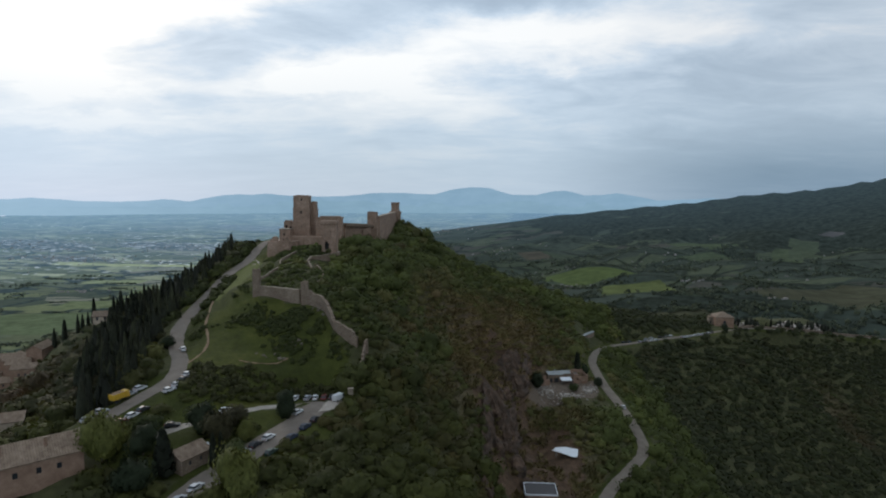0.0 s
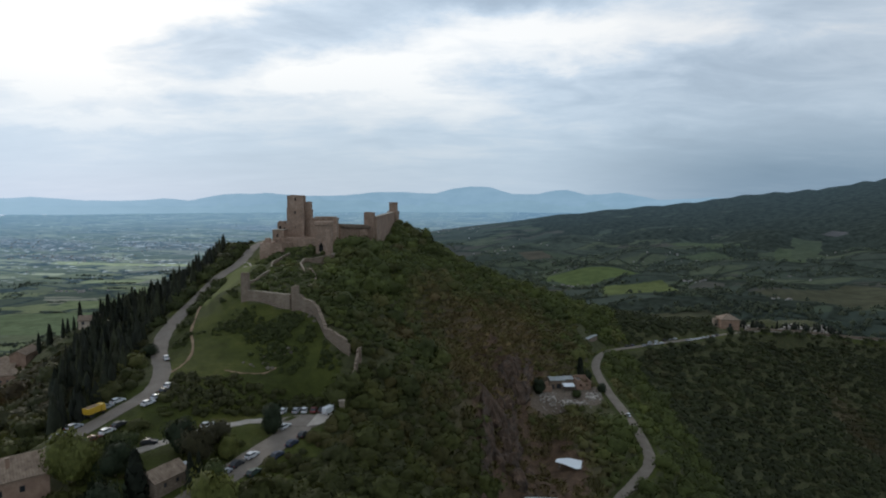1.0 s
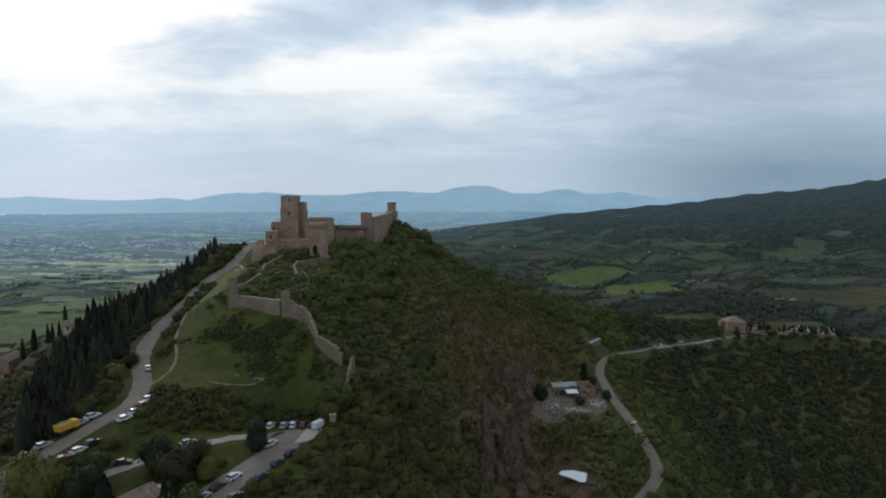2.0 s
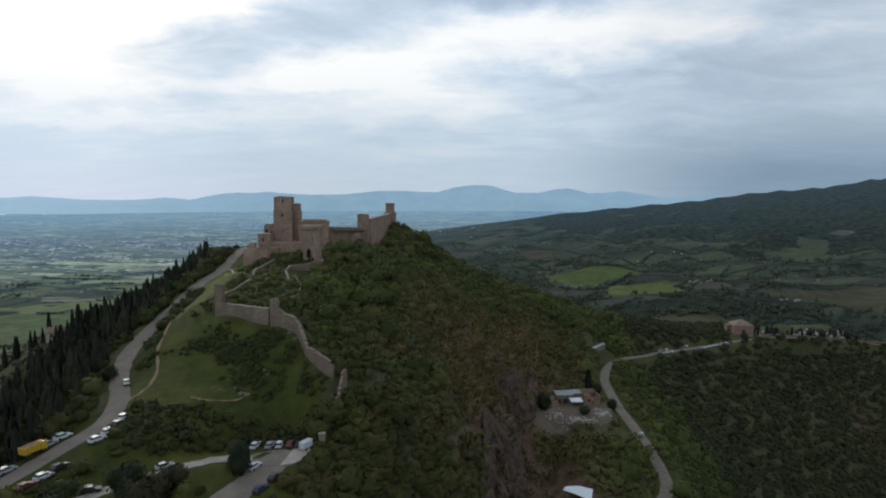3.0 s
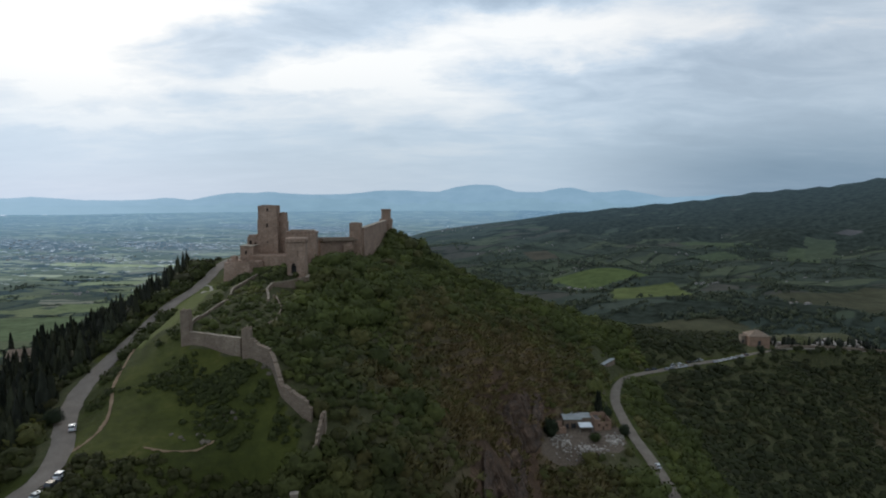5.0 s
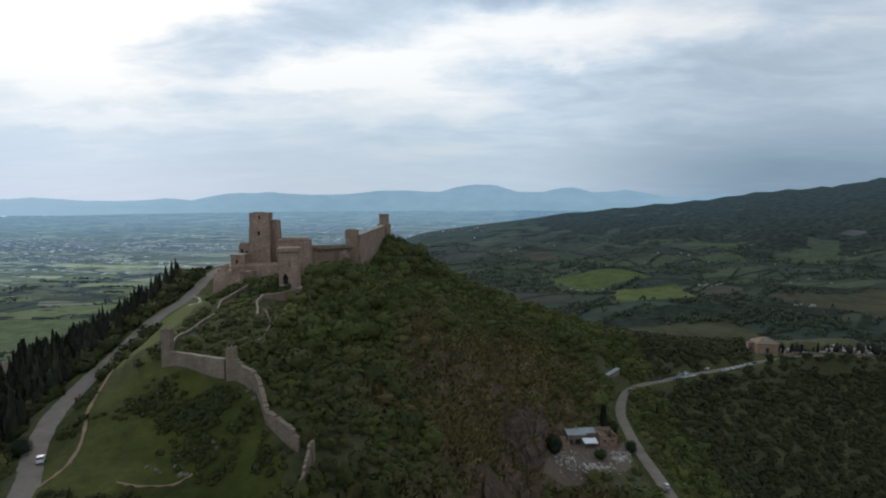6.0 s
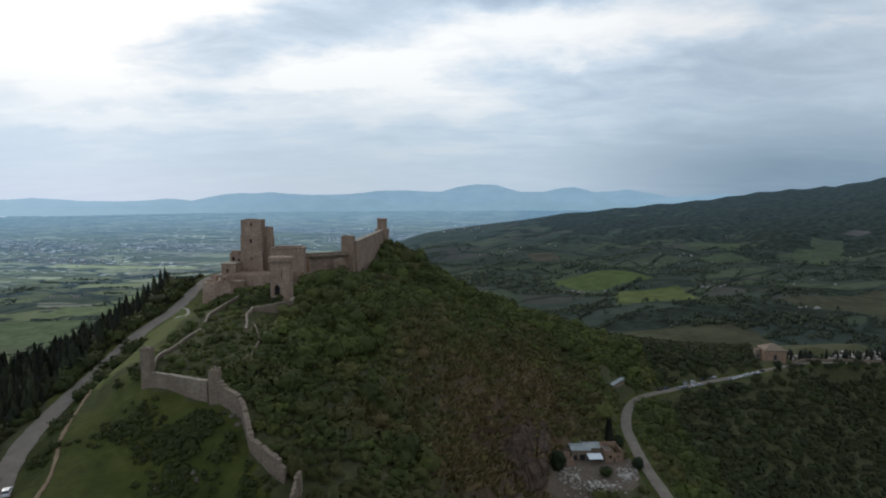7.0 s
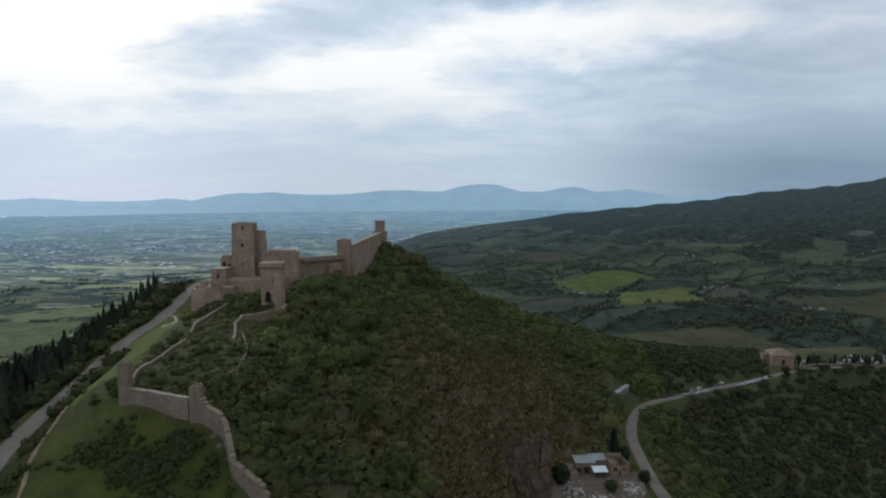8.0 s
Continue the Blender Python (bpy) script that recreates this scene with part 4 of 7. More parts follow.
def castle():
    group = "castle"
    keep = thing("keep_tower", label="tall square rose-brown stone castle keep with small dark windows", category="tower", group=group)
    block(keep, -88.1, -78.3, 341, 348, 297.4, 314.2, [(-83.9, -82.9, 311.2, 313.0), (-83.7, -83.1, 303.4, 304.6)], name="lower_wall")
    band(keep, -88.2, -78.2, 340.85, 348.1, 314.2, 314.75, name="string_course")
    block(keep, -87.8, -78.7, 341.25, 347.7, 314.75, 321.6, [(-83.7, -82.7, 318.8, 320.4)], name="upper_wall", jag=0.5, seed=1)
    block(keep, -78.3, -74.9, 344.5, 348.6, 293, 313.2, name="turret_wall")
    band(keep, -78.25, -74.6, 344.2, 348.8, 313.2, 313.8, name="string_course")
    block(keep, -78.7, -75.2, 344.8, 348.4, 313.8, 318.0, name="turret_top", jag=0.4, seed=3)

    plinth = thing("bastion_wall", label="broad plain stone bastion below the castle keep", category="wall", group=group)
    block(plinth, -88.5, -66.0, 329, 341, 286, 298.3, name="wall", jag=0.3, seed=4)

    hall = thing("palace_hall", label="long stone castle hall with a low reddish roof", category="building", group=group)
    block(hall, -74.6, -59.6, 340, 345, 292, 308.4, name="wall")
    band(hall, -74.7, -59.2, 339.7, 345.3, 308.4, 309.2, name="cornice")
    band(hall, -72.5, -60.5, 341, 344.8, 309.2, 309.9, TILE, "roof", "low reddish tiled roof")

    gate = thing("gate_tower", label="stone gate tower with an arched portal and overhanging cornice", category="tower", group=group)
    arch = [(-62.9, -60.6, 293.2, 296.6), (-62.6, -60.9, 296.6, 297.2), (-62.2, -61.3, 297.2, 297.6)]
    block(gate, -64.4, -56.7, 306, 311.0, 286, 306.4, [*arch, (-59.9, -59.6, 300.4, 303.0)], name="wall")
    band(gate, -64.9, -56.2, 305.4, 311.5, 306.4, 308.5, name="cornice", bevel=0.35)
    band(gate, -63.6, -59.9, 305.7, 306.0, 298.3, 299.0, name="blind_arch", bevel=0.1)
    band(gate, -63.3, -60.2, 304.6, 306, 292.6, 293.2, PALE_STONE, "threshold", "pale worn stone threshold")

    guard = thing("guard_house", label="small flat-roofed stone house beside the castle keep", category="building", group=group)
    block(guard, -94.0, -87.9, 333, 341, 290, 302.4, [(-91.9, -91.0, 298.6, 300.6)], name="wall")
    band(guard, -94.3, -87.7, 332.7, 341.2, 302.4, 302.9, PALE_STONE, "roof", "pale flat roof")
    ruin = thing("ruined_tower", label="broken stone tower with open window arches", category="tower", group=group)
    block(ruin, -94.6, -88.4, 345, 350, 292, 305.4, [(-93.7, -92.5, 302.3, 304.4), (-91.3, -90.2, 300.0, 303.6)], name="wall", jag=1.0, seed=6)
    block(ruin, -94.0, -90.5, 345.2, 349.8, 305.4, 307.0, name="broken_top", jag=0.6, seed=7)

    terrace = thing("terrace_wall", label="sloping stone terrace wall with broken top below the castle", category="wall", group=group)
    bm = bmesh.new()
    prism(bm, [(-97.6, 319.5), (-91.5, 317.4), (-85, 318.6), (-81.4, 323), (-81.4, 336), (-97.6, 336)], 283.5, 296.4, 0.93, (-89, 330))
    part("wall", bm, STONE, terrace)
    r = random.Random(8)
    for k in range(9):
        bm = bmesh.new()
        x = -95.6 + k * 1.45
        box(bm, x, x + r.uniform(0.8, 1.4), 320.2 - 0.14 * (k % 5), 321.3 - 0.14 * (k % 5), 296.0, 296.7 + r.uniform(0.1, 1.2), 0.08)
        part("parapet_stone", bm, STONE, terrace)
    block(terrace, -95.8, -93.4, 325, 328, 295.5, 298.6, name="stub_wall", jag=0.5, seed=9)
    block(terrace, -90.4, -87.2, 322.5, 325.5, 295.5, 298.4, [(-89.3, -88.4, 296.4, 297.6)], name="stub_wall", jag=0.5, seed=10)

    # curtain, square tower, rising wall and the many-sided tower
    curtain = thing("curtain_wall", label="low stone curtain wall with a covered walk between castle towers", category="wall", group=group)
    bm = bmesh.new()
    ramp_wall(bm, (-61, 352, 296), (-47.5, 383, 296), 8.6, 6.6, 2.6)
    part("wall", bm, STONE, curtain)
    bm = bmesh.new()
    ramp_wall(bm, (-61, 351.6, 304.6), (-47.5, 382.6, 302.6), 0.9, 0.9, 2.2)
    ramp_wall(bm, (-60.2, 351.2, 303.6), (-46.7, 382.2, 301.6), 1.0, 1.0, 4.2)
    part("roof", bm, TILE, curtain, "weathered tile coping")
    bm = bmesh.new()
    ramp_wall(bm, (-50.5, 363.5, 296), (-47.0, 368, 296), 4.4, 5.6, 0.7)
    part("stair_wall", bm, STONE, curtain)
    square = thing("square_tower", label="plain square stone tower on the castle wall", category="tower", group=group)
    block(square, -49.8, -43.6, 380, 386.5, 293, 311.2, name="wall", jag=0.35, seed=12)
    rising = thing("curtain_wall", label="long stone wall walk rising to the outer tower", category="wall", group=group)
    bm = bmesh.new()
    ramp_wall(bm, (-43.7, 384, 287), (-38.9, 462, 292), 21.2, 17.2, 3.0)
    part("wall", bm, STONE, rising)
    bm = bmesh.new()
    ramp_wall(bm, (-43.7, 384, 308.2), (-38.9, 462, 309.2), 0.35, 0.35, 3.3)
    part("coping", bm, PALE_STONE, rising, "pale worn coping")
    outer = thing("polygonal_tower", label="many-sided stone watch tower at the end of the wall walk", category="tower", group=group)
    bm = bmesh.new()
    prism(bm, ring_of(-38.6, 467, 4.6, 12), 290, 307.6, 0.95)
    part("lower_wall", bm, STONE, outer)
    bm = bmesh.new()
    prism(bm, ring_of(-38.6, 467, 4.8, 12), 307.6, 310.2, 0.97)
    part("cornice", bm, STONE, outer)
    bm = bmesh.new()
    prism(bm, ring_of(-38.6, 467, 3.35, 12), 310.1, 316.2, 0.97)
    part("upper_wall", bm, STONE, outer)
    bm = bmesh.new()
    prism(bm, ring_of(-38.6, 467, 3.6, 12), 316.2, 317.0, 0.97)
    part("parapet", bm, STONE, outer)


def ramp_wall(bm, a, b, h0, h1, thick):
    """A wall from a to b (x, y, foot height) with heights at its ends."""
    d = Vector((b[0] - a[0], b[1] - a[1]))
    s = Vector((d.y, -d.x)).normalized() * thick / 2
    v = []
    for (x, y, z), h in ((a, h0), (b, h1)):
        v += [bm.verts.new((x - s.x, y - s.y, z)), bm.verts.new((x + s.x, y + s.y, z)), bm.verts.new((x + s.x, y + s.y, z + h)), bm.verts.new((x - s.x, y - s.y, z + h))]
    for f in ((0, 1, 2, 3), (7, 6, 5, 4), (1, 5, 6, 2), (4, 0, 3, 7), (3, 2, 6, 7), (4, 5, 1, 0)):
        bm.faces.new([v[i] for i in f])
    return bm


def long_wall(name, line, thick, label, jag=0.35, material=None, coping=False, seed=0, group="town walls", gap=1.1):
    """A wall over uneven ground along (x, y, height) corners: many short stretches with broken tops."""
    r = random.Random(seed)
    wall = thing(name, label=label, category="wall", group=group)
    pts = []
    for (x0, y0, h0), (x1, y1, h1) in zip(line, line[1:]):
        n = max(1, round(math.hypot(x1 - x0, y1 - y0) / gap))
        pts += [(x0 + (x1 - x0) * k / n, y0 + (y1 - y0) * k / n, h0 + (h1 - h0) * k / n) for k in range(n)]
    pts.append(line[-1])
    foot = [ground_z(p[0], p[1]) for p in pts]
    pts = [(x, y, h if h < 100 else max(0.4, h - f)) for (x, y, h), f in zip(pts, foot)]
    bm, top = bmesh.new(), bmesh.new()
    for (a, b), (fa, fb) in zip(zip(pts, pts[1:]), zip(foot, foot[1:])):
        h = (a[2] + b[2]) / 2 + r.uniform(-jag, jag * 0.4)
        lean = r.uniform(-0.05, 0.05)
        ramp_wall(bm, (a[0] + lean, a[1], fa - 1.2), (b[0] + lean, b[1], fb - 1.2), 1.2 + h, 1.2 + h + r.uniform(-jag, jag) * 0.5, thick * r.uniform(0.92, 1.05))
        if coping:
            ramp_wall(top, (a[0] + lean, a[1], fa + h), (b[0] + lean, b[1], fb + h), 0.16, 0.16, thick * 1.04)
    part("masonry", bm, material or WALL_STONE, wall)
    if coping:
        part("coping", top, PALE_STONE, wall, "pale stone coping")
    else:
        top.free()
    return wall


castle()


def town_walls():
    corner = thing("corner_tower", label="small square grey stone tower at the corner of the wall", category="tower", group="town walls")
    block(corner, -76.9, -74.3, 230.8, 233.4, 276, 291.6, material=WALL_STONE, name="wall", jag=0.4, seed=20)
    broken = thing("wall_tower", label="broken open-backed grey stone wall tower", category="tower", group="town walls")
    block(broken, -56.1, -53.6, 224.6, 227.0, 274, 287.5, material=WALL_STONE, name="wall", jag=0.7, seed=21)
    long_wall("town_wall", [(-75, 231.6, 285.2), (-68, 230, 284.9), (-56.8, 226.4, 284.4)], 1.2, "grey stone wall across the top of the meadow", 0.15, coping=True, seed=22)
    long_wall("town_wall", [(-53.4, 225.2, 5.6), (-49.5, 222.4, 5.0), (-45.6, 219.4, 4.2), (-43.4, 216, 3.8), (-42.2, 213.8, 3.2), (-40.7, 211.4, 3.0), (-37.4, 209.4, 4.0), (-33.8, 207.5, 5.2), (-31.6, 207.0, 3.2)], 1.3,
              "tall ruined grey stone wall stepping down the slope", 0.55, seed=23)
    end = thing("wall_ruin", label="slender leaning remnant of a grey stone wall", category="wall", group="town walls")
    bm = bmesh.new()
    prism(bm, [(-29.3, 204.6), (-27.7, 204.7), (-27.6, 207.0), (-29.1, 207.0)], 256, 265.0, 0.9)
    part("masonry", bm, WALL_STONE, end)
    bm = bmesh.new()
    prism(bm, [(-28.7, 205.0), (-27.7, 205.1), (-27.6, 206.8), (-28.6, 206.8)], 264.6, 269.6, 0.85)
    part("masonry", bm, WALL_STONE, end)
    long_wall("ruined_wall", [(-28.6, 205.5, 5.0), (-28.9, 201.5, 3.4), (-29.3, 198.5, 1.6)], 0.8, "crumbling end of the wall in the scrub", 0.6, seed=24)
    long_wall("garden_wall", [(-76, 233.6, 2.0), (-78.4, 243, 1.2), (-78.4, 253, 0.9), (-77.2, 264, 0.8), (-77.0, 270, 0.7)], 0.55, "low wall with pale coping inside the fortifications", 0.1, coping=True, seed=25)
    long_wall("garden_wall", [(-78.6, 277, 1.0), (-80.4, 285, 1.1), (-81.2, 296, 1.2), (-81.0, 304, 1.3), (-79, 311, 1.4)], 0.55, "low wall with pale coping climbing to the castle", 0.1, coping=True, seed=26)
    long_wall("inner_wall", [(-54, 227.5, 3.2), (-55.2, 232.5, 2.2), (-56.0, 238.5, 1.3), (-55.0, 244, 1.1), (-53.2, 249, 1.1), (-54.7, 262, 1.0), (-59.2, 272, 1.2), (-62.5, 279, 1.4)], 0.5, "thin curved ruined wall among the bushes", 0.5, seed=27)
    long_wall("ramp_wall", [(-67.5, 294, 291.0), (-64, 295.0, 291.2), (-59.5, 297.0, 291.8), (-54.7, 300.0, 292.4), (-55.2, 305.5, 292.6)], 1.0, "stone ramp wall with pale coping before the gate", 0.12, coping=True, seed=28)
    long_wall("ramp_wall", [(-67.5, 294, 1.6), (-67.6, 287, 1.2), (-64.6, 279, 1.0), (-62.2, 271, 0.8)], 0.8, "narrow pale wall beside the castle ramp", 0.15, coping=True, seed=29)


town_walls()

# ---- woods and trees ----
def crown_shape(seed, turns=12, rows=7, leaves=80, leaf=0.13, lobes=7, tall=1.0, low=2.1):
    """A crown of radius about 1: an uneven many-lobed mass with leaf sprays all over it.
    Returns corner points (3n, 3) of triangles and their shading normals."""
    r = np.random.RandomState(seed)
    heart = np.array((0, 0, 0.55 * tall))
    mids = np.c_[r.normal(0, 0.36, (lobes, 2)), r.uniform(0.30, 1.05, lobes) * tall]
    mids[0] = heart
    size = r.uniform(0.34, 0.60, lobes)
    size[0] = 0.58

    def reach(way):
        """How far the mass goes from its heart in the given directions."""
        far = np.full(len(way), 0.2)
        for m, k in zip(mids - heart, size):
            along_ = way @ m
            inside_ = along_ ** 2 - (m @ m - k * k)
            far = np.maximum(far, np.where(inside_ > 0, along_ + np.sqrt(np.maximum(inside_, 0)), 0))
        return far

    polar = np.linspace(0.02, low, rows + 1)
    around = np.arange(turns + 1) * 2 * math.pi / turns
    pa, aa = np.meshgrid(polar, around, indexing="ij")
    way = np.stack([np.sin(pa) * np.cos(aa), np.sin(pa) * np.sin(aa), np.cos(pa)], -1).reshape(-1, 3)
    wave = 1 + 0.07 * np.sin(way[:, 0] * 9 + seed) * np.sin(way[:, 1] * 8 + seed * 2) + 0.05 * np.sin(way[:, 2] * 13 + seed)
    grid = (heart + way * (reach(way) * wave * 0.88)[:, None]).reshape(rows + 1, turns + 1, 3)
    a, b, c, d = grid[:-1, :-1], grid[1:, :-1], grid[1:, 1:], grid[:-1, 1:]
    tri = np.concatenate([np.stack([a, b, c], 2).reshape(-1, 3, 3), np.stack([a, c, d], 2)[1:].reshape(-1, 3, 3)])
    # sprays just proud of the mass
    out = r.normal(0, 1, (leaves, 3))
    out[:, 2] = np.abs(out[:, 2]) * 1.1 - 0.35
    out /= np.linalg.norm(out, axis=1)[:, None]
    at = heart + out * (reach(out) * r.uniform(0.86, 1.20, leaves))[:, None]
    normal = out + r.normal(0, 0.45, (leaves, 3))
    normal /= np.linalg.norm(normal, axis=1)[:, None]
    u = np.cross(normal, r.normal(0, 1, (leaves, 3)))
    u /= np.linalg.norm(u, axis=1)[:, None]
    v = np.cross(normal, u)
    k = leaf * r.uniform(0.6, 1.5, leaves)[:, None]
    spray = np.stack([at - u * k, at + u * k * 0.8 - v * k * 0.9, at + v * k * 1.2 + u * k * 0.3], 1)
    both = np.concatenate([tri, spray]) if leaves else tri
    # soft shading: each lobe bulges, and the whole crown rounds off
    pts = both.reshape(-1, 3)
    gap = ((pts[:, None] - mids[None]) ** 2).sum(-1) / size[None] ** 2
    near = mids[gap.argmin(1)]
    bulge = pts - near
    bulge /= np.maximum(np.linalg.norm(bulge, axis=1), 1e-6)[:, None]
    whole = pts - heart * 0.8
    whole /= np.maximum(np.linalg.norm(whole, axis=1), 1e-6)[:, None]
    shade = bulge * 0.65 + whole * 0.6 + (0, 0, 0.25)
    shade[len(tri) * 3:] += np.repeat(r.normal(0, 0.16, (leaves, 3)), 3, axis=0)
    return turned_out(pts, shade / np.linalg.norm(shade, axis=1)[:, None])


def wisp_shape(seed, blades=72):
    """A clump of thin upright twigs and dry stems, about 1 in radius."""
    r = np.random.RandomState(seed)
    a, d = r.uniform(0, 6.3, blades), 1.15 * np.sqrt(r.uniform(0, 1, blades))
    foot = np.c_[d * np.cos(a), d * np.sin(a), np.zeros(blades)]
    rise = np.c_[r.normal(0, 0.22, (blades, 2)) + foot[:, :2] * 0.25, r.uniform(0.35, 1.25, blades) * (1.15 - 0.5 * d)]
    b = r.uniform(0, 6.3, blades)
    wide = np.c_[np.cos(b), np.sin(b), np.zeros(blades)] * r.uniform(0.10, 0.24, blades)[:, None]
    tri = np.stack([foot - wide, foot + wide, foot + rise + wide * 0.4], 1)
    shade = np.repeat(np.c_[rise[:, :2] * 0.7 + foot[:, :2] * 0.5, np.full(blades, 0.8)] + r.normal(0, 0.15, (blades, 3)), 3, axis=0)
    return turned_out(tri.reshape(-1, 3), shade / np.linalg.norm(shade, axis=1)[:, None])


def turned_out(pts, shade):
    """Winds every triangle so that its face looks the way it is shaded."""
    p, n = pts.reshape(-1, 3, 3).copy(), shade.reshape(-1, 3, 3).copy()
    back = (np.cross(p[:, 1] - p[:, 0], p[:, 2] - p[:, 0]) * n.mean(1)).sum(1) < 0
    p[back], n[back] = p[back][:, ::-1], n[back][:, ::-1]
    return p.reshape(-1, 3), n.reshape(-1, 3)


def plant(name, spots, shapes, material, label, category, melt=0.0):
    """Many crowns as one mesh. Spots: rows of x, y, z, radius, height, r, g, b."""
    r = np.random.RandomState(len(spots))
    verts, tint, shade = [], [], []
    x, y = spots[:, 0], spots[:, 1]
    lean = np.c_[(land(x - 3, y) - land(x + 3, y)) / 6, (land(x, y - 3) - land(x, y + 3)) / 6, np.ones(len(x))] if melt else np.zeros((len(x), 3))
    lean = lean / np.maximum(np.linalg.norm(lean, axis=1), 1e-6)[:, None]
    turn = r.uniform(0, 6.3, len(spots))
    kind = r.randint(0, len(shapes), len(spots))
    for k, (shape, nm) in enumerate(shapes):
        rows = spots[kind == k]
        if not len(rows):
            continue
        c, s = np.cos(turn[kind == k])[:, None], np.sin(turn[kind == k])[:, None]
        x = (shape[None, :, 0] * c - shape[None, :, 1] * s) * rows[:, 3:4] + rows[:, 0:1]
        y = (shape[None, :, 0] * s + shape[None, :, 1] * c) * rows[:, 3:4] + rows[:, 1:2]
        z = shape[None, :, 2] * rows[:, 4:5] / 1.15 + rows[:, 2:3]
        verts.append(np.stack([x, y, z], -1).reshape(-1, 3))
        face = np.stack([nm[None, :, 0] * c - nm[None, :, 1] * s, nm[None, :, 0] * s + nm[None, :, 1] * c, np.broadcast_to(nm[None, :, 2], x.shape)], -1)
        face = face * (1 - melt) + lean[kind == k][:, None, :] * melt
        shade.append((face / np.linalg.norm(face, axis=-1)[..., None]).reshape(-1, 3))
        tint.append(np.repeat(np.c_[rows[:, 5:8], np.ones(len(rows))], len(shape), axis=0))
    verts = np.concatenate(verts)
    me = mesh_of(name, verts, np.arange(len(verts)).reshape(-1, 3), material, True)
    me.normals_split_custom_set_from_vertices(np.concatenate(shade).astype(np.float32))
    a = me.color_attributes.new("leaf", "FLOAT_COLOR", "POINT")
    a.data.foreach_set("color", np.concatenate(tint).astype(np.float32).ravel())
    return tagged(new(name, me), label, category, kind="stuff")


GREENS = np.array([(0.050, 0.059, 0.018), (0.061, 0.072, 0.021), (0.075, 0.088, 0.024), (0.094, 0.106, 0.028), (0.106, 0.100, 0.034)])
BROWNS = np.array([(0.150, 0.093, 0.050), (0.124, 0.088, 0.042), (0.168, 0.104, 0.058), (0.108, 0.086, 0.036)])


def blend(table, k):
    """A colour from a table at fractional places."""
    k = np.clip(k, 0, 1) * (len(table) - 1.001)
    i = k.astype(int)
    f = (k - i)[:, None]
    return table[i] * (1 - f) + table[i + 1] * f


def scatter(x0, x1, y0, y1, gap, seed):
    r = np.random.RandomState(seed)
    xs, ys = np.arange(x0, x1, gap), np.arange(y0, y1, gap * 0.87)
    x, y = np.meshgrid(xs, ys)
    x = x + (np.arange(len(ys)) % 2)[:, None] * gap / 2
    x, y = (x + r.uniform(-0.42, 0.42, x.shape) * gap).ravel(), (y + r.uniform(-0.42, 0.42, y.shape) * gap).ravel()
    return x, y, r


CASTLE_KEEP_OUT = [(-104, 318), (-92, 316), (-76, 326), (-67, 324), (-67, 300), (-56, 299), (-55.4, 313), (-58.4, 318), (-58.4, 347), (-54.5, 356), (-43.5, 376), (-40.5, 384), (-35, 460), (-30.5, 470), (-34, 500), (-135, 500), (-125, 362), (-106, 356)]


WALL_LINES = [[(-76, 232), (-57, 226.5), (-52, 224.6), (-45.6, 219.4), (-42, 213.5), (-37.4, 209.4), (-28, 206), (-30.6, 198)], [(-77.5, 236), (-79.5, 243), (-77, 268)],
              [(-78.6, 277), (-80.4, 285), (-81, 304), (-79, 311)], [(-67.5, 294), (-59.5, 298), (-54.9, 301)], [(-67.5, 294), (-64.6, 279), (-62.2, 271)]]


def wall_gap(x, y):
    """Metres from the nearest old wall."""
    gap = np.full(np.shape(x), 99.0)
    for line in WALL_LINES:
        for (ax, ay), (bx, by) in zip(line, line[1:]):
            dx, dy = bx - ax, by - ay
            t = np.clip(((x - ax) * dx + (y - ay) * dy) / (dx * dx + dy * dy), 0, 1)
            gap = np.minimum(gap, np.hypot(x - ax - t * dx, y - ay - t * dy))
    return gap


def scrub_edge(y):
    """West of this line the south slope carries open scrub, not cypresses."""
    return np.interp(y, (150, 169, 207, 240, 330), (-100, -110, -132, -144, -184))


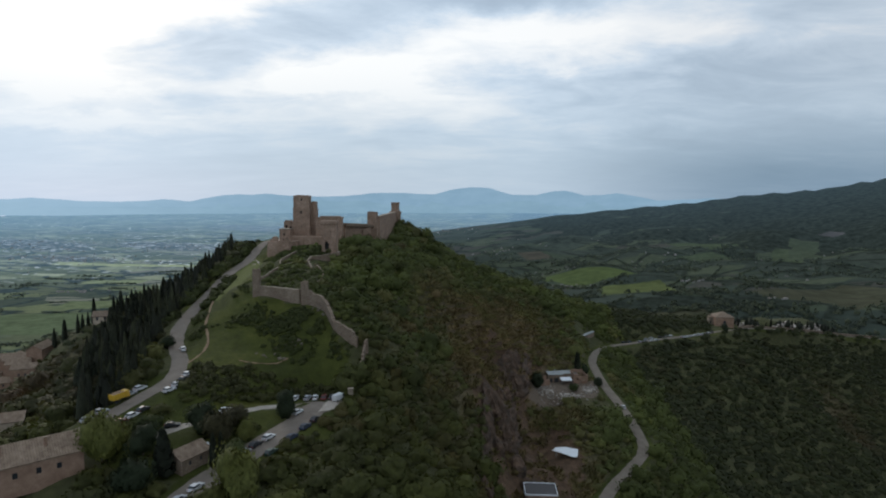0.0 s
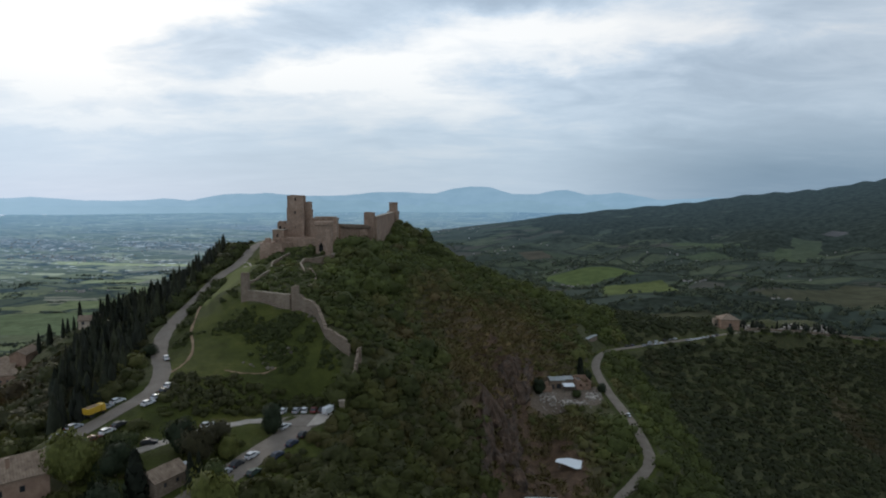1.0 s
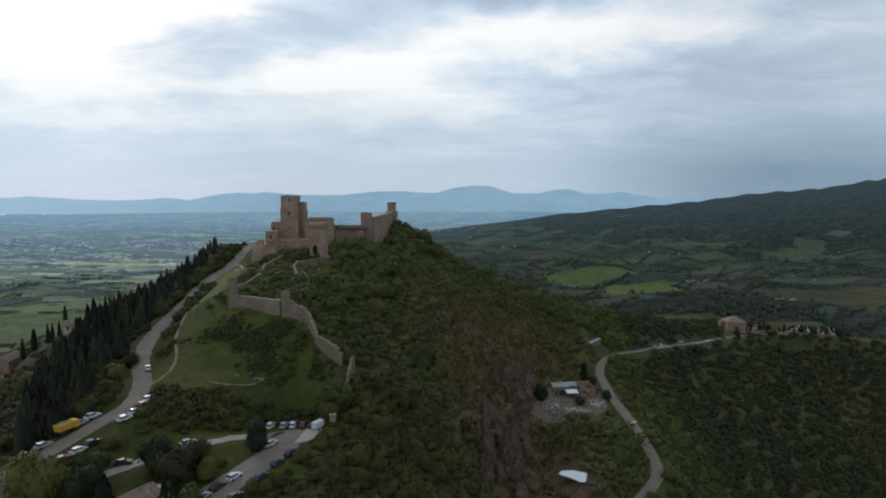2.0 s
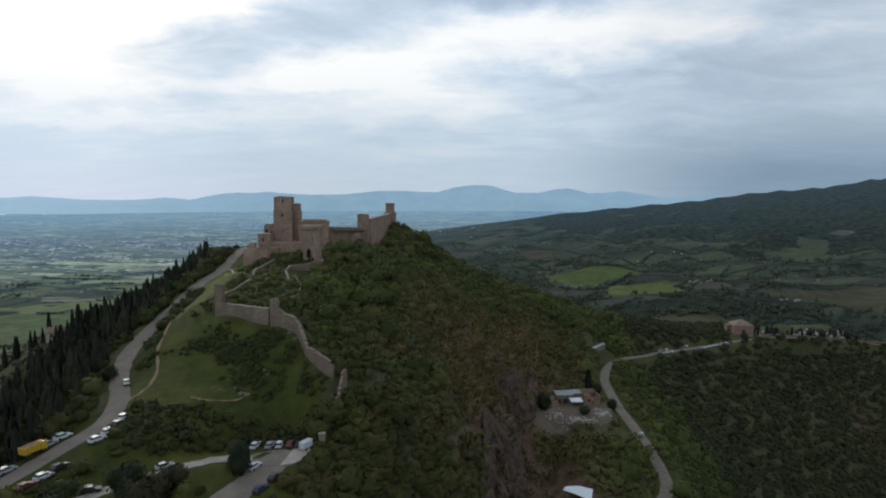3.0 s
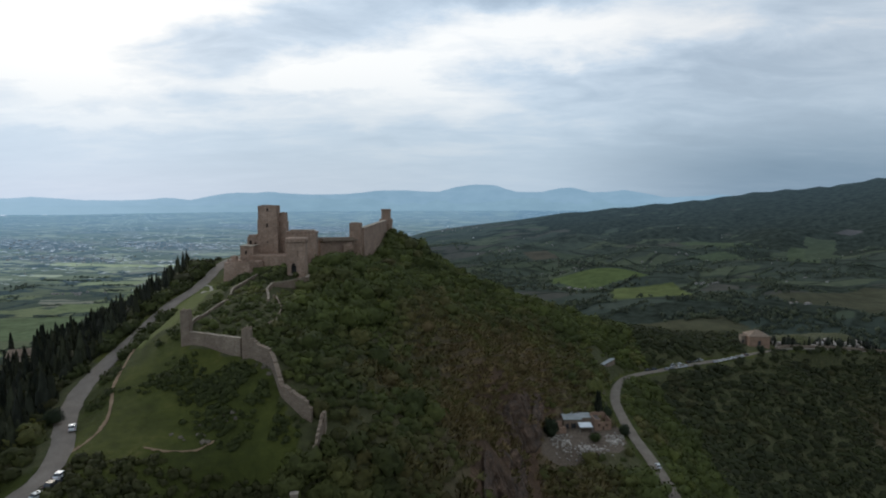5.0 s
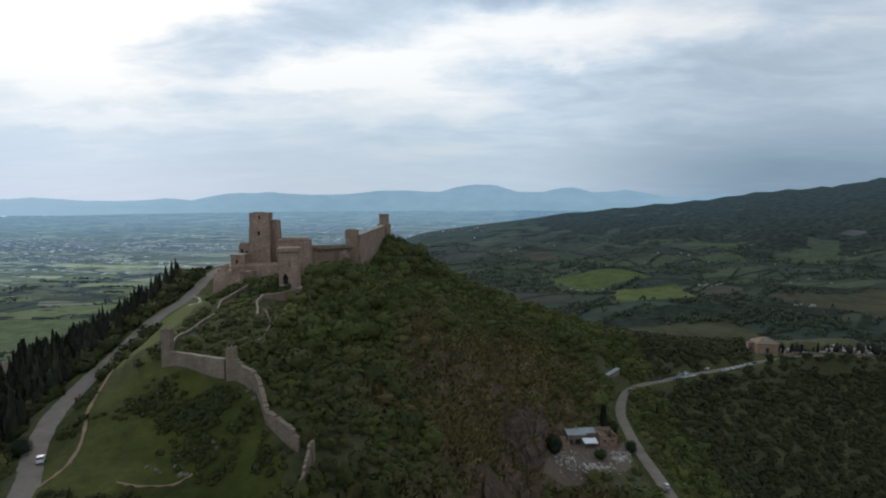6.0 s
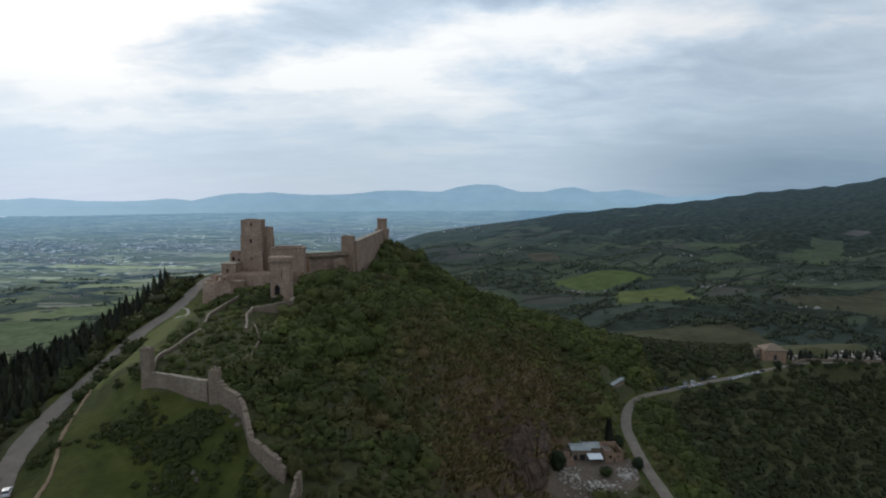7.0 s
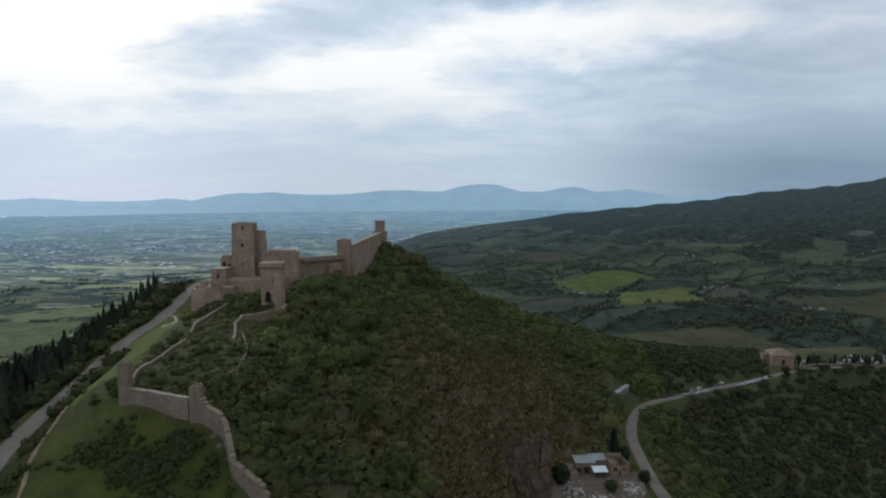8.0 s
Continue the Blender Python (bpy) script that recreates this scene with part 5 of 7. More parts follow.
def wooded(x, y):
    """Chance of a tree at a place."""
    gap, _ = lane_gap(x, y)
    d = np.where(gap < np.where(np.asarray(x) > 240, 1.0, 3.0), 0.0, 1.0)
    d = np.where(inside(x, y, MEADOW) | inside(x, y, YARD) | inside(x, y, CASTLE_KEEP_OUT), 0.0, d)
    d = np.where(inside(x, y, CLIFF), 0.40, d)
    for (cx, cy), radius, _ in SQUARES:
        d = np.where(np.hypot(x - cx, y - cy) < radius + 1.5, 0.0, d)
    d = np.where((np.hypot((x + 68) / 36, (y - 160) / 30) < 1) & (x < -57.5 + (y - 112) * 0.34), d * 0.38, d)                # round the car park
    d = np.where(wall_gap(x, y) < 2.3, 0.0, d)
    d = np.where((np.hypot((x - 70) / 24, (y - 303) / 11) < 1), d * 0.15, d)
    d = np.where((x < -185) & (y < 335) & (y > 230), d * 0.35, d)
    d = np.where(np.hypot((x + 100) / 16, (y - 132) / 15) < 1, d * 0.1, d)                 # the house below the road
    d = np.where(np.hypot((x + 62) / 9, (y - 134) / 8) < 1, 0.0, d)
    d = np.where(np.hypot((x - 103) / 12, (y - 410) / 14) < 1, d * 0.1, d)
    d = np.where(np.hypot((x + 225) / 45, (y - 300) / 34) < 1, d * 0.35, d)                # the edge of the town
    d = np.where(np.hypot((x + 97) / 13, (y - 290) / 32) < 1, d * 0.06, d)                 # grass below the castle terrace
    d = np.where(np.hypot((x - 52) / 11, (y - 245) / 13) < 1, d * 0.08, d)
    d = np.where(np.hypot((x - 35.5) / 9, (y - 200) / 10) < 1, 0.0, d)
    d = np.where((x > 250) & (y > 502 + (x - 250) * 0.61), 0.0, d)                         # cemetery
    return d


LOWER_SCRUB = [(-88, 189), (-76, 188), (-66, 191), (-54, 188), (-46, 193), (-37, 190), (-38, 186), (-50, 182), (-56, 177), (-68, 169), (-78, 168), (-83, 178)]


def wood_tones(x, y, r):
    """Leaf colours: greens that drift in patches, dry browns above the quarry in upright streaks."""
    n = len(x)
    tone = blend(GREENS, 0.34 + r.normal(0, 0.13, n) + 0.20 * ripple(x, y, 75, 14) + 0.14 * ripple(x, y, 22, 17))
    streak = ripple(x, y * 0.45, 15, 18)
    brown = brownness(x, y) * 1.0 + 0.26 * ripple(x, y, 44, 12) + 0.24 * streak * (brownness(x, y) > 0.1)
    dried = np.clip(brown * 1.10 - 0.14 + r.normal(0, 0.12, n), 0, 0.80)[:, None]
    tone = tone * (1 - dried) + blend(BROWNS, r.uniform(0, 1, n)) * dried
    tone = tone * (r.uniform(0.90, 1.10, n) * (1 + 0.16 * ripple(x, y, 30, 22)))[:, None]
    # tones are scaled down on the south and near slopes, up further on
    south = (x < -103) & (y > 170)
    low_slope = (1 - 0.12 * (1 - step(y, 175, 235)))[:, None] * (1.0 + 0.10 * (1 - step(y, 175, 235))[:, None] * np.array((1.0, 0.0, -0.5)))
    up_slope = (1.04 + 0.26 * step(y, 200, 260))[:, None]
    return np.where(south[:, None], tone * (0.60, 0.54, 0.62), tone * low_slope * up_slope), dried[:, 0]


def woods():
    trees = [crown_shape(k, 11, 6, 210, 0.125, 8 + k % 4, 0.85 + 0.1 * (k % 4)) for k in range(9)]
    shrubs = [crown_shape(40 + k, 8, 4, 74, 0.19, 5 + k % 3, 0.8 + 0.1 * (k % 3), 1.9) for k in range(9)]
    near = [crown_shape(60 + k, 9, 5, 240, 0.105, 6 + k % 3, 0.85 + 0.1 * (k % 3), 1.9) for k in range(7)]
    tall_r, low_r, dry_r = [], [], []
    # trees stand in loose groups, the scrub fills between them
    for layer, gap, seed in (("tall", 6.4, 4), ("low", 3.35, 6)):
        x, y, r = scatter(-165, 135, 118, 500, gap, seed)
        group = ripple(x, y, 48, 11) + 0.6 * ripple(x, y, 21, 13)
        dry = brownness(x, y)
        chance = wooded(x, y)
        if layer == "tall":
            chance = chance * np.clip(0.50 + 0.42 * group - 0.85 * dry, 0.02, 1)
            chance = np.where(inside(x, y, CLIFF), chance * 0.35, chance)
        else:
            chance = chance * np.where(group < -1.3, 0.6, 0.96)
        keep = (r.uniform(0, 1, x.shape) < chance) & ~((y > 478) & (x < 20))
        x, y, group = x[keep], y[keep], group[keep]
        n = len(x)
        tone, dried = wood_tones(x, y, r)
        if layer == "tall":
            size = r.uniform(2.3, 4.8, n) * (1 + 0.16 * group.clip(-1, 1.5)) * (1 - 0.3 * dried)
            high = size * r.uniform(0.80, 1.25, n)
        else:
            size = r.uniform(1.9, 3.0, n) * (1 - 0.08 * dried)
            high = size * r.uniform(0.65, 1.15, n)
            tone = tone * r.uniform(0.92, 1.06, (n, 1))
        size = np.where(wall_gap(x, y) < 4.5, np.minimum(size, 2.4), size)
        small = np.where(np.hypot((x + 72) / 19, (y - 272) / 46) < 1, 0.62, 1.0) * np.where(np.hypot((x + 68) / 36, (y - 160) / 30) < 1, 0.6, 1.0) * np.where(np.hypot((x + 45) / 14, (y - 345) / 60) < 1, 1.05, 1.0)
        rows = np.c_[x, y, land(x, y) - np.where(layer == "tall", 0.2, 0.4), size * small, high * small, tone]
        bare = (dried > 0.40) if layer == "low" else np.zeros(n, bool)
        dry_r.append(rows[bare])
        (tall_r if layer == "tall" else low_r).append(rows[~bare])
    tall_r, low_r, dry_r = np.concatenate(tall_r), np.concatenate(low_r), np.concatenate(dry_r)
    front = (low_r[:, 1] < 215) & (low_r[:, 0] > -120)
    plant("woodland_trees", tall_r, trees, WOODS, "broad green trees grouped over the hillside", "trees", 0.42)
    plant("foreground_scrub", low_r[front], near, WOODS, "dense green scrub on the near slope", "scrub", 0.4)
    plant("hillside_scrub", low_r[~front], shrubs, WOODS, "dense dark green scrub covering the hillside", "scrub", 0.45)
    dry_r = dry_r * np.array((1, 1, 1, 1.15, 1.0, 1.22, 1.28, 1.28))
    plant("dry_scrub", dry_r, [wisp_shape(k) for k in range(8)], WOODS, "dry brown thicket and stems on the slope above the quarry", "scrub", 0.45)
    # the further slopes, seen from farther off
    rough = [crown_shape(30 + k, 8, 4, 46, 0.19, 6 + k % 3, 0.8, 1.8) for k in range(7)]
    out = []
    for x0, x1, y0, y1, gap in ((135, 470, 240, 640, 5.4), (-330, -165, 230, 520, 5.4), (-40, 135, 500, 620, 5.6)):
        x, y, r = scatter(x0, x1, y0, y1, gap, int(x1 + 500))
        keep = (r.uniform(0, 1, x.shape) < wooded(x, y) * (0.97 if x0 > 0 else 0.9))
        keep &= (x < 0.82 * y + 20)
        x, y = x[keep], y[keep]
        n = len(x)
        size = r.uniform(2.9, 4.6, n) * (1 + 0.15 * ripple(x, y, 40, 24))
        # greens scaled dimmer and bluer than on the near hillside
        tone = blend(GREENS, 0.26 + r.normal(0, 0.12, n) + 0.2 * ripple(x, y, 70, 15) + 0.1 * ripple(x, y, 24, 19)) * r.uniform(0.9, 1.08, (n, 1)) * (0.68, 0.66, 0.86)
        dried = np.clip(brownness(x, y) + 0.2 * ripple(x, y, 50, 16) + r.normal(0, 0.1, n) - 0.1, 0, 0.8)[:, None]
        tone = tone * (1 - dried) + blend(BROWNS, r.uniform(0, 1, n)) * 0.7 * dried
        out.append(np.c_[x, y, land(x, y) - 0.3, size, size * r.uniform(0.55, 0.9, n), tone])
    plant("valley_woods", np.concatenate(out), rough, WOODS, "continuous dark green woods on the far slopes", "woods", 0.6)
    # low bushes on the meadow
    spots = []
    r = np.random.RandomState(21)
    for cx, cy, spread, count, big in ((-73, 219.5, 2.6, 70, 0.85), (-79, 217.5, 2.0, 34, 0.75), (-66, 217, 2.6, 40, 0.8), (-57, 216, 3.2, 130, 0.95), (-62, 212.5, 2.6, 60, 0.85), (-57, 206.5, 2.8, 70, 0.85), (-50, 201, 2.4, 36, 0.75),
                                      (-92, 212, 2.2, 24, 1.0), (-96, 226, 2.0, 26, 1.1), (-97, 205, 1.4, 10, 1.2), (-84, 238, 1.6, 6, 0.8), (-47, 211, 1.8, 26, 0.9), (-38, 203, 2.2, 30, 0.9), (-100, 246, 2.5, 12, 1.4), (-84, 238, 1.6, 4, 1.0),
                                      (-72, 314, 4.0, 44, 1.3), (-78, 315, 3.0, 34, 1.2), (-89, 313, 3.4, 36, 1.0), (-71, 303, 4.0, 40, 1.2), (-112.5, 250, 2.2, 22, 2.4), (-113, 264, 2.2, 24, 2.6), (-114, 279, 2.2, 24, 2.6), (-114.5, 294, 2.2, 22, 2.4), (-113, 309, 2.4, 24, 2.4), (-114, 324, 2.4, 24, 2.4), (-116, 340, 2.6, 22, 2.4), (-110, 232, 1.8, 14, 2.0), (-100.5, 242, 1.5, 18, 1.9), (-101, 252, 1.5, 22, 2.3), (-101.5, 262, 1.5, 22, 2.3), (-102, 270, 1.5, 16, 2.1), (-102.5, 277, 1.3, 10, 1.3), (-99, 228, 1.6, 10, 1.2)):
        x, y = r.normal(cx, spread, count), r.normal(cy, spread, count)
        g, _ = lane_gap(x, y)
        ok = (g > 1.2) & (wall_gap(x, y) > 1.8)
        x, y = x[ok], y[ok]
        s = big * r.uniform(0.7, 1.4, len(x))
        spots.append(np.c_[x, y, land(x, y) - 0.25, s, s * r.uniform(0.9, 1.4, len(x)), blend(GREENS, r.uniform(0, 0.45, len(x))) * r.uniform(0.75, 1.05, (len(x), 1))])
    # the scrub band between the meadow and the car park
    x, y, r = scatter(-92, -32, 170, 200, 2.0, 27)
    keep = inside(x, y, LOWER_SCRUB) & (lane_gap(x, y)[0] > 1.2) & (wall_gap(x, y) > 1.5) & (r.uniform(0, 1, x.shape) < 0.80 + 0.5 * ripple(x, y, 17, 33))
    x, y = x[keep], y[keep]
    s = r.uniform(0.9, 1.7, len(x))
    spots.append(np.c_[x, y, land(x, y) - 0.25, s, s * r.uniform(0.9, 1.4, len(x)), (blend(GREENS, r.uniform(0, 0.35, len(x))) * 0.75 + blend(BROWNS, r.uniform(0, 1, len(x))) * 0.14) * r.uniform(0.75, 1.0, (len(x), 1))])
    plant("meadow_bushes", np.concatenate(spots), shrubs[:6], WOODS, "low dark green bushes on the grass slope", "bushes", 0.4)


woods()


def spindle(seed, sprays=40):
    """A narrow pointed crown for packed conifers: points and normals of its triangles."""
    r = np.random.RandomState(seed)
    z = r.uniform(0.04, 1.0, sprays)
    rad = np.clip(np.minimum(z * 5 + 0.3, 1.0) * (1 - z ** 1.8) + 0.04, 0.05, 1) * r.uniform(0.75, 1.1, sprays)
    a = r.uniform(0, 6.3, sprays)
    at = np.c_[rad * np.cos(a), rad * np.sin(a), z * 1.15]
    side = np.c_[-np.sin(a), np.cos(a), np.zeros(sprays)] * 0.42
    rise = np.c_[np.cos(a) * 0.15, np.sin(a) * 0.15, np.ones(sprays)] * 0.14
    tri = [np.stack([at - side - rise, at + side - rise, at + rise * 1.8], 1)]
    for lo, hi, z0, z1 in ((0.5, 0.8, 0.0, 0.4), (0.8, 0.5, 0.4, 0.8), (0.5, 0.04, 0.8, 1.2)):
        for n in range(6):
            t0, t1 = n * math.pi / 3, (n + 1) * math.pi / 3
            p, q, u, v = [(k * math.cos(t), k * math.sin(t), h) for k, t, h in ((lo, t0, z0), (lo, t1, z0), (hi, t1, z1), (hi, t0, z1))]
            tri.append(np.array([[p, q, u], [p, u, v]]))
    pts = np.concatenate(tri).reshape(-1, 3)
    shade = pts * (1, 1, 0) + (0, 0, 0.35) + np.repeat(r.normal(0, 0.12, (len(pts) // 3, 3)), 3, axis=0)
    return turned_out(pts, shade / np.linalg.norm(shade, axis=1)[:, None])


SOUTH_WOODS = [(-97, 172), (-100, 160), (-107, 149), (-124, 149), (-136, 185), (-148, 215), (-160, 262), (-172, 300), (-190, 338), (-262, 410), (-200, 470), (-150, 420), (-124, 340), (-116, 300), (-112, 262), (-111, 235), (-105, 205)]


def conifer_woods():
    x, y, r = scatter(-270, -96, 146, 480, 4.1, 91)
    keep = inside(x, y, SOUTH_WOODS) & (x > scrub_edge(y)) & (lane_gap(x, y)[0] > 3.0) & (r.uniform(0, 1, x.shape) < 0.85) & (np.hypot((x + 168) / 17, (y - 280) / 24) > 1)
    x, y = x[keep], y[keep]
    n = len(x)
    wide = r.uniform(1.3, 2.3, n)
    tone = np.array([(0.027, 0.030, 0.021), (0.034, 0.038, 0.023), (0.042, 0.046, 0.026)])[r.randint(0, 3, n)] * r.uniform(0.8, 1.2, (n, 1))
    plant("conifer_woods", np.c_[x, y, land(x, y) - 0.5, wide, r.uniform(6.5, 12.5, n), tone], [spindle(k) for k in range(5)], WOODS, "packed dark cypress woods on the south slope", "woods")


conifer_woods()


def cypress_tree(seed, height=11.0, width=1.15, label="", group=""):
    """A narrow dark cypress: a short trunk and a spindle of upswept sprays."""
    r = np.random.RandomState(seed)
    tree = thing("cypress_tree", label=label or "tall narrow dark green cypress on the slope", category="tree", group=group)
    bm = bmesh.new()
    prism(bm, ring_of(0, 0, 0.22, 7), -0.8, height * 0.5, 0.4)
    part("trunk", bm, BARK, tree)
    n = 150
    z = r.uniform(0.05, 1.0, n) ** 0.9
    rad = width * np.clip(np.minimum(z * 5 + 0.25, 1.0) * (1 - z ** 2.2) + 0.04, 0.03, 1) * r.uniform(0.72, 1.1, n)
    a = r.uniform(0, 6.3, n)
    at = np.c_[rad * np.cos(a), rad * np.sin(a), z * height]
    side = np.c_[-np.sin(a), np.cos(a), np.zeros(n)] * (0.42 * width)
    rise = np.c_[np.cos(a) * 0.12, np.sin(a) * 0.12, np.full(n, 1.0)] * (height * 0.075)
    v = np.stack([at - side, at - rise * 0.8, at + side, at + rise * 1.5], 1).reshape(-1, 3)
    core = []
    for k in range(5):
        z0, z1 = k / 5, (k + 1) / 5
        f = lambda q: width * 0.8 * (min(q * 5 + 0.25, 1) * (1 - q ** 2.2) + 0.02)
        for m in range(6):
            t0, t1 = m * math.pi / 3, (m + 1) * math.pi / 3
            core += [(f(z0) * math.cos(t0), f(z0) * math.sin(t0), z0 * height + 0.4), (f(z0) * math.cos(t1), f(z0) * math.sin(t1), z0 * height + 0.4),
                     (f(z1) * math.cos(t1), f(z1) * math.sin(t1), z1 * height), (f(z1) * math.cos(t0), f(z1) * math.sin(t0), z1 * height)]
    v = np.concatenate([v, np.array(core)])
    crown = new("crown", mesh_of("crown", v, np.arange(len(v)).reshape(-1, 4), CYPRESS))
    crown.parent = tree
    return tree


def broad_tree(seed, height=8.0, radius=3.2, label="", group="", leaves=None, quads=1300):
    """A spreading tree: tapered trunk, limbs, and a crown of many leaf sprays."""
    r = np.random.RandomState(seed)
    tree = thing("tree", label=label or "spreading green tree beside the road", category="tree", group=group)
    bm = bmesh.new()
    prism(bm, ring_of(0, 0, 0.28, 8), -0.8, height * 0.55, 0.5)
    part("trunk", bm, BARK, tree)
    for k in range(4):
        bm = bmesh.new()
        prism(bm, ring_of(0, 0, 0.12, 6), 0, height * 0.42, 0.3)
        limb = part("limb", bm, BARK, tree)
        limb.matrix_local = pose(0, 0, height * 0.38, r.uniform(25, 50), 0, k * 90 + r.uniform(-25, 25))
    v, shade = crown_shape(seed + 70, 20, 12, quads, 0.062 if quads > 300 else 0.14, 12, 1.0, 2.5)
    v = v * (radius * 0.95, radius * 0.95, height / 1.35)
    v[:, 2] += height * 0.14
    me = mesh_of("crown", v, np.arange(len(v)).reshape(-1, 3), leaves or LEAF, True)
    me.normals_split_custom_set_from_vertices(shade.astype(np.float32))
    crown = new("crown", me)
    crown.parent = tree
    return tree


def stand(proto, x, y, scale=1.0, turn=0.0, first=False, sink=0.15):
    m = pose(x, y, ground_z(x, y) - sink, 0, 0, turn) @ Matrix.Diagonal((scale, scale, scale * (0.92 + 0.16 * ((x * 7.3) % 1)), 1))
    if first:
        proto.matrix_basis = m
        return proto
    made = copy_thing(proto, m)
    made.matrix_basis = m
    return made

# ---- cypresses and single trees ----
CYPRESS_SLOPE = [(-113, 180), (-128, 174), (-150, 215), (-172, 300), (-196, 345), (-176, 400), (-140, 392), (-128, 330), (-122, 262), (-116, 235), (-110, 205)]


def cypresses():
    protos = [cypress_tree(k, 11 + 2.0 * k, 1.2 + 0.15 * k, group="cypresses on the south slope") for k in range(4)]
    used = set()
    r = random.Random(5)
    spots = []
    while len(spots) < 150:
        x, y = r.uniform(-216, -106), r.uniform(165, 402)
        if inside(np.array([x]), np.array([y]), CYPRESS_SLOPE)[0] and (x > scrub_edge(y) or r.random() < 0.05) and all(math.hypot(x - a, y - b) > 3.6 for a, b in spots):
            spots.append((x, y))
    spots += [(-203, 299), (-199, 301), (-196, 296), (-191, 300), (-188, 304), (-184, 303), (-181, 307), (-186, 296), (-201, 305), (-178, 311)]
    for n, (x, y) in enumerate(spots):
        k = n % 4
        stand(protos[k], x, y, r.uniform(0.58, 0.88), r.uniform(0, 360), k not in used)
        used.add(k)
    # round the houses, the quarry and the cemetery
    few = [cypress_tree(20 + k, 12, 1.5 + 0.9 * k, "dark cypress standing beside the houses", "cypresses by the houses") for k in range(2)]
    for n, (k, x, y, s) in enumerate(((0, -57.6, 138, 0.72), (1, -67.5, 133, 1.0), (0, -56.2, 139.5, 0.66), (0, 79.5, 343, 1.0), (0, 81, 344.5, 0.9), (0, 80.5, 341.5, 0.8))):
        stand(few[k], x, y, s, n * 50, n < 2)
    far = cypress_tree(33, 8, 1.0, "slim dark cypress in the cemetery", "cemetery cypresses")
    for n in range(30):
        a = n / 29
        x = 262 + 165 * a + r.uniform(-3, 3)
        stand(far, x, 510 + (x - 262) * 0.605 + r.uniform(0, 7), r.uniform(0.7, 1.2), n * 40, n == 0)


cypresses()


def single_trees():
    pale = leafy("pale_spring_leaves", colour=(0.115, 0.120, 0.032), wild=0.16)
    dull = leafy("brownish_leaves", colour=(0.050, 0.044, 0.022), wild=0.16)
    dark = leafy("dark_evergreen_leaves", colour=(0.026, 0.036, 0.017), wild=0.16)
    for x, y, h, rad, leaves, label, seed in (
            (-84.5, 137, 11.5, 5.0, pale, "pale yellow-green spring tree beside the tiled house", 1),
            (-46.5, 125, 11, 4.6, pale, "pale yellow-green tree below the car park lane", 2),
            (-60, 149, 8.5, 4.0, dull, "brownish tree behind the stone cottage", 3),
            (-66, 152, 7.5, 3.8, dark, "dark round tree beside the service lane", 4),
            (-47.8, 168.5, 7.5, 3.3, dark, "dark round evergreen on the car park island", 5),
            (-58, 158, 5.5, 3.6, dull, "olive-brown bushy tree beside the car park", 6),
            (-55, 153, 4.5, 3.0, pale, "low yellowish bush beside the car park", 7),
            (-76, 140, 6.5, 3.8, dark, "dark bushy tree below the road", 8),
            (-79, 148, 5.5, 3.4, LEAF, "green bushy tree below the road", 9),
            (-52, 136, 6.0, 3.2, LEAF, "green tree beside the car park lane", 10),
            (-72, 126, 8.0, 4.2, dark, "dark tree beside the stone cottage", 11),
            (53, 322, 7.5, 4.2, dark, "dark round tree at the edge of the quarry yard", 12),
            (87, 322, 4.5, 2.6, dark, "dark round bush by the valley road", 13),
            (84, 340, 5.0, 2.4, dark, "dark tree behind the quarry sheds", 14),
            (72, 317, 4.0, 2.4, LEAF, "green bush in the quarry yard", 15),
            (236, 484, 5.0, 2.4, dark, "round evergreen before the cemetery chapel", 16),
            (-98.5, 203, 3.5, 2.2, dark, "dark bush at the road bend", 17)):
        stand(broad_tree(seed, h, rad, label, leaves=leaves), x, y, 1, seed * 77, True)


single_trees()


# ---- cars ----
def wheel_mesh(bm, r, w):
    n = 14
    for side in (-1, 1):
        bm.faces.new([bm.verts.new((r * math.cos(2 * math.pi * k / n * -side), side * w / 2, r * math.sin(2 * math.pi * k / n * -side))) for k in range(n)])
    for k in range(n):
        a, b = 2 * math.pi * k / n, 2 * math.pi * (k + 1) / n
        bm.faces.new([bm.verts.new(p) for p in ((r * math.cos(a), -w / 2, r * math.sin(a)), (r * math.cos(b), -w / 2, r * math.sin(b)),
                                               (r * math.cos(b), w / 2, r * math.sin(b)), (r * math.cos(a), w / 2, r * math.sin(a)))])
    bmesh.ops.remove_doubles(bm, verts=bm.verts, dist=0.001)
    bmesh.ops.recalc_face_normals(bm, faces=bm.faces)
    return bm


def side_profile(bm, outline, half, tuck=0.0):
    """A body from a side outline of (x, z), drawn in by tuck towards the flanks' top."""
    zs = [z for _, z in outline]
    lo, hi = min(zs), max(zs)
    rows = []
    for s in (-1, 1):
        rows.append([bm.verts.new((x, s * (half - tuck * (z - lo) / (hi - lo)), z)) for x, z in outline])
    n = len(outline)
    bm.faces.new(rows[0][::-1])
    bm.faces.new(rows[1])
    for k in range(n):
        bm.faces.new((rows[0][k], rows[0][(k + 1) % n], rows[1][(k + 1) % n], rows[1][k]))
    bmesh.ops.recalc_face_normals(bm, faces=bm.faces)
    bmesh.ops.bevel(bm, geom=[e for e in bm.edges], offset=0.05, segments=1, affect="EDGES")
    return bm


LAMP_RED = plain("tail_lamp_red", (0.35, 0.02, 0.02), 0.3)
LAMP_CLEAR = plain("headlamp_glass", (0.6, 0.62, 0.64), 0.15)


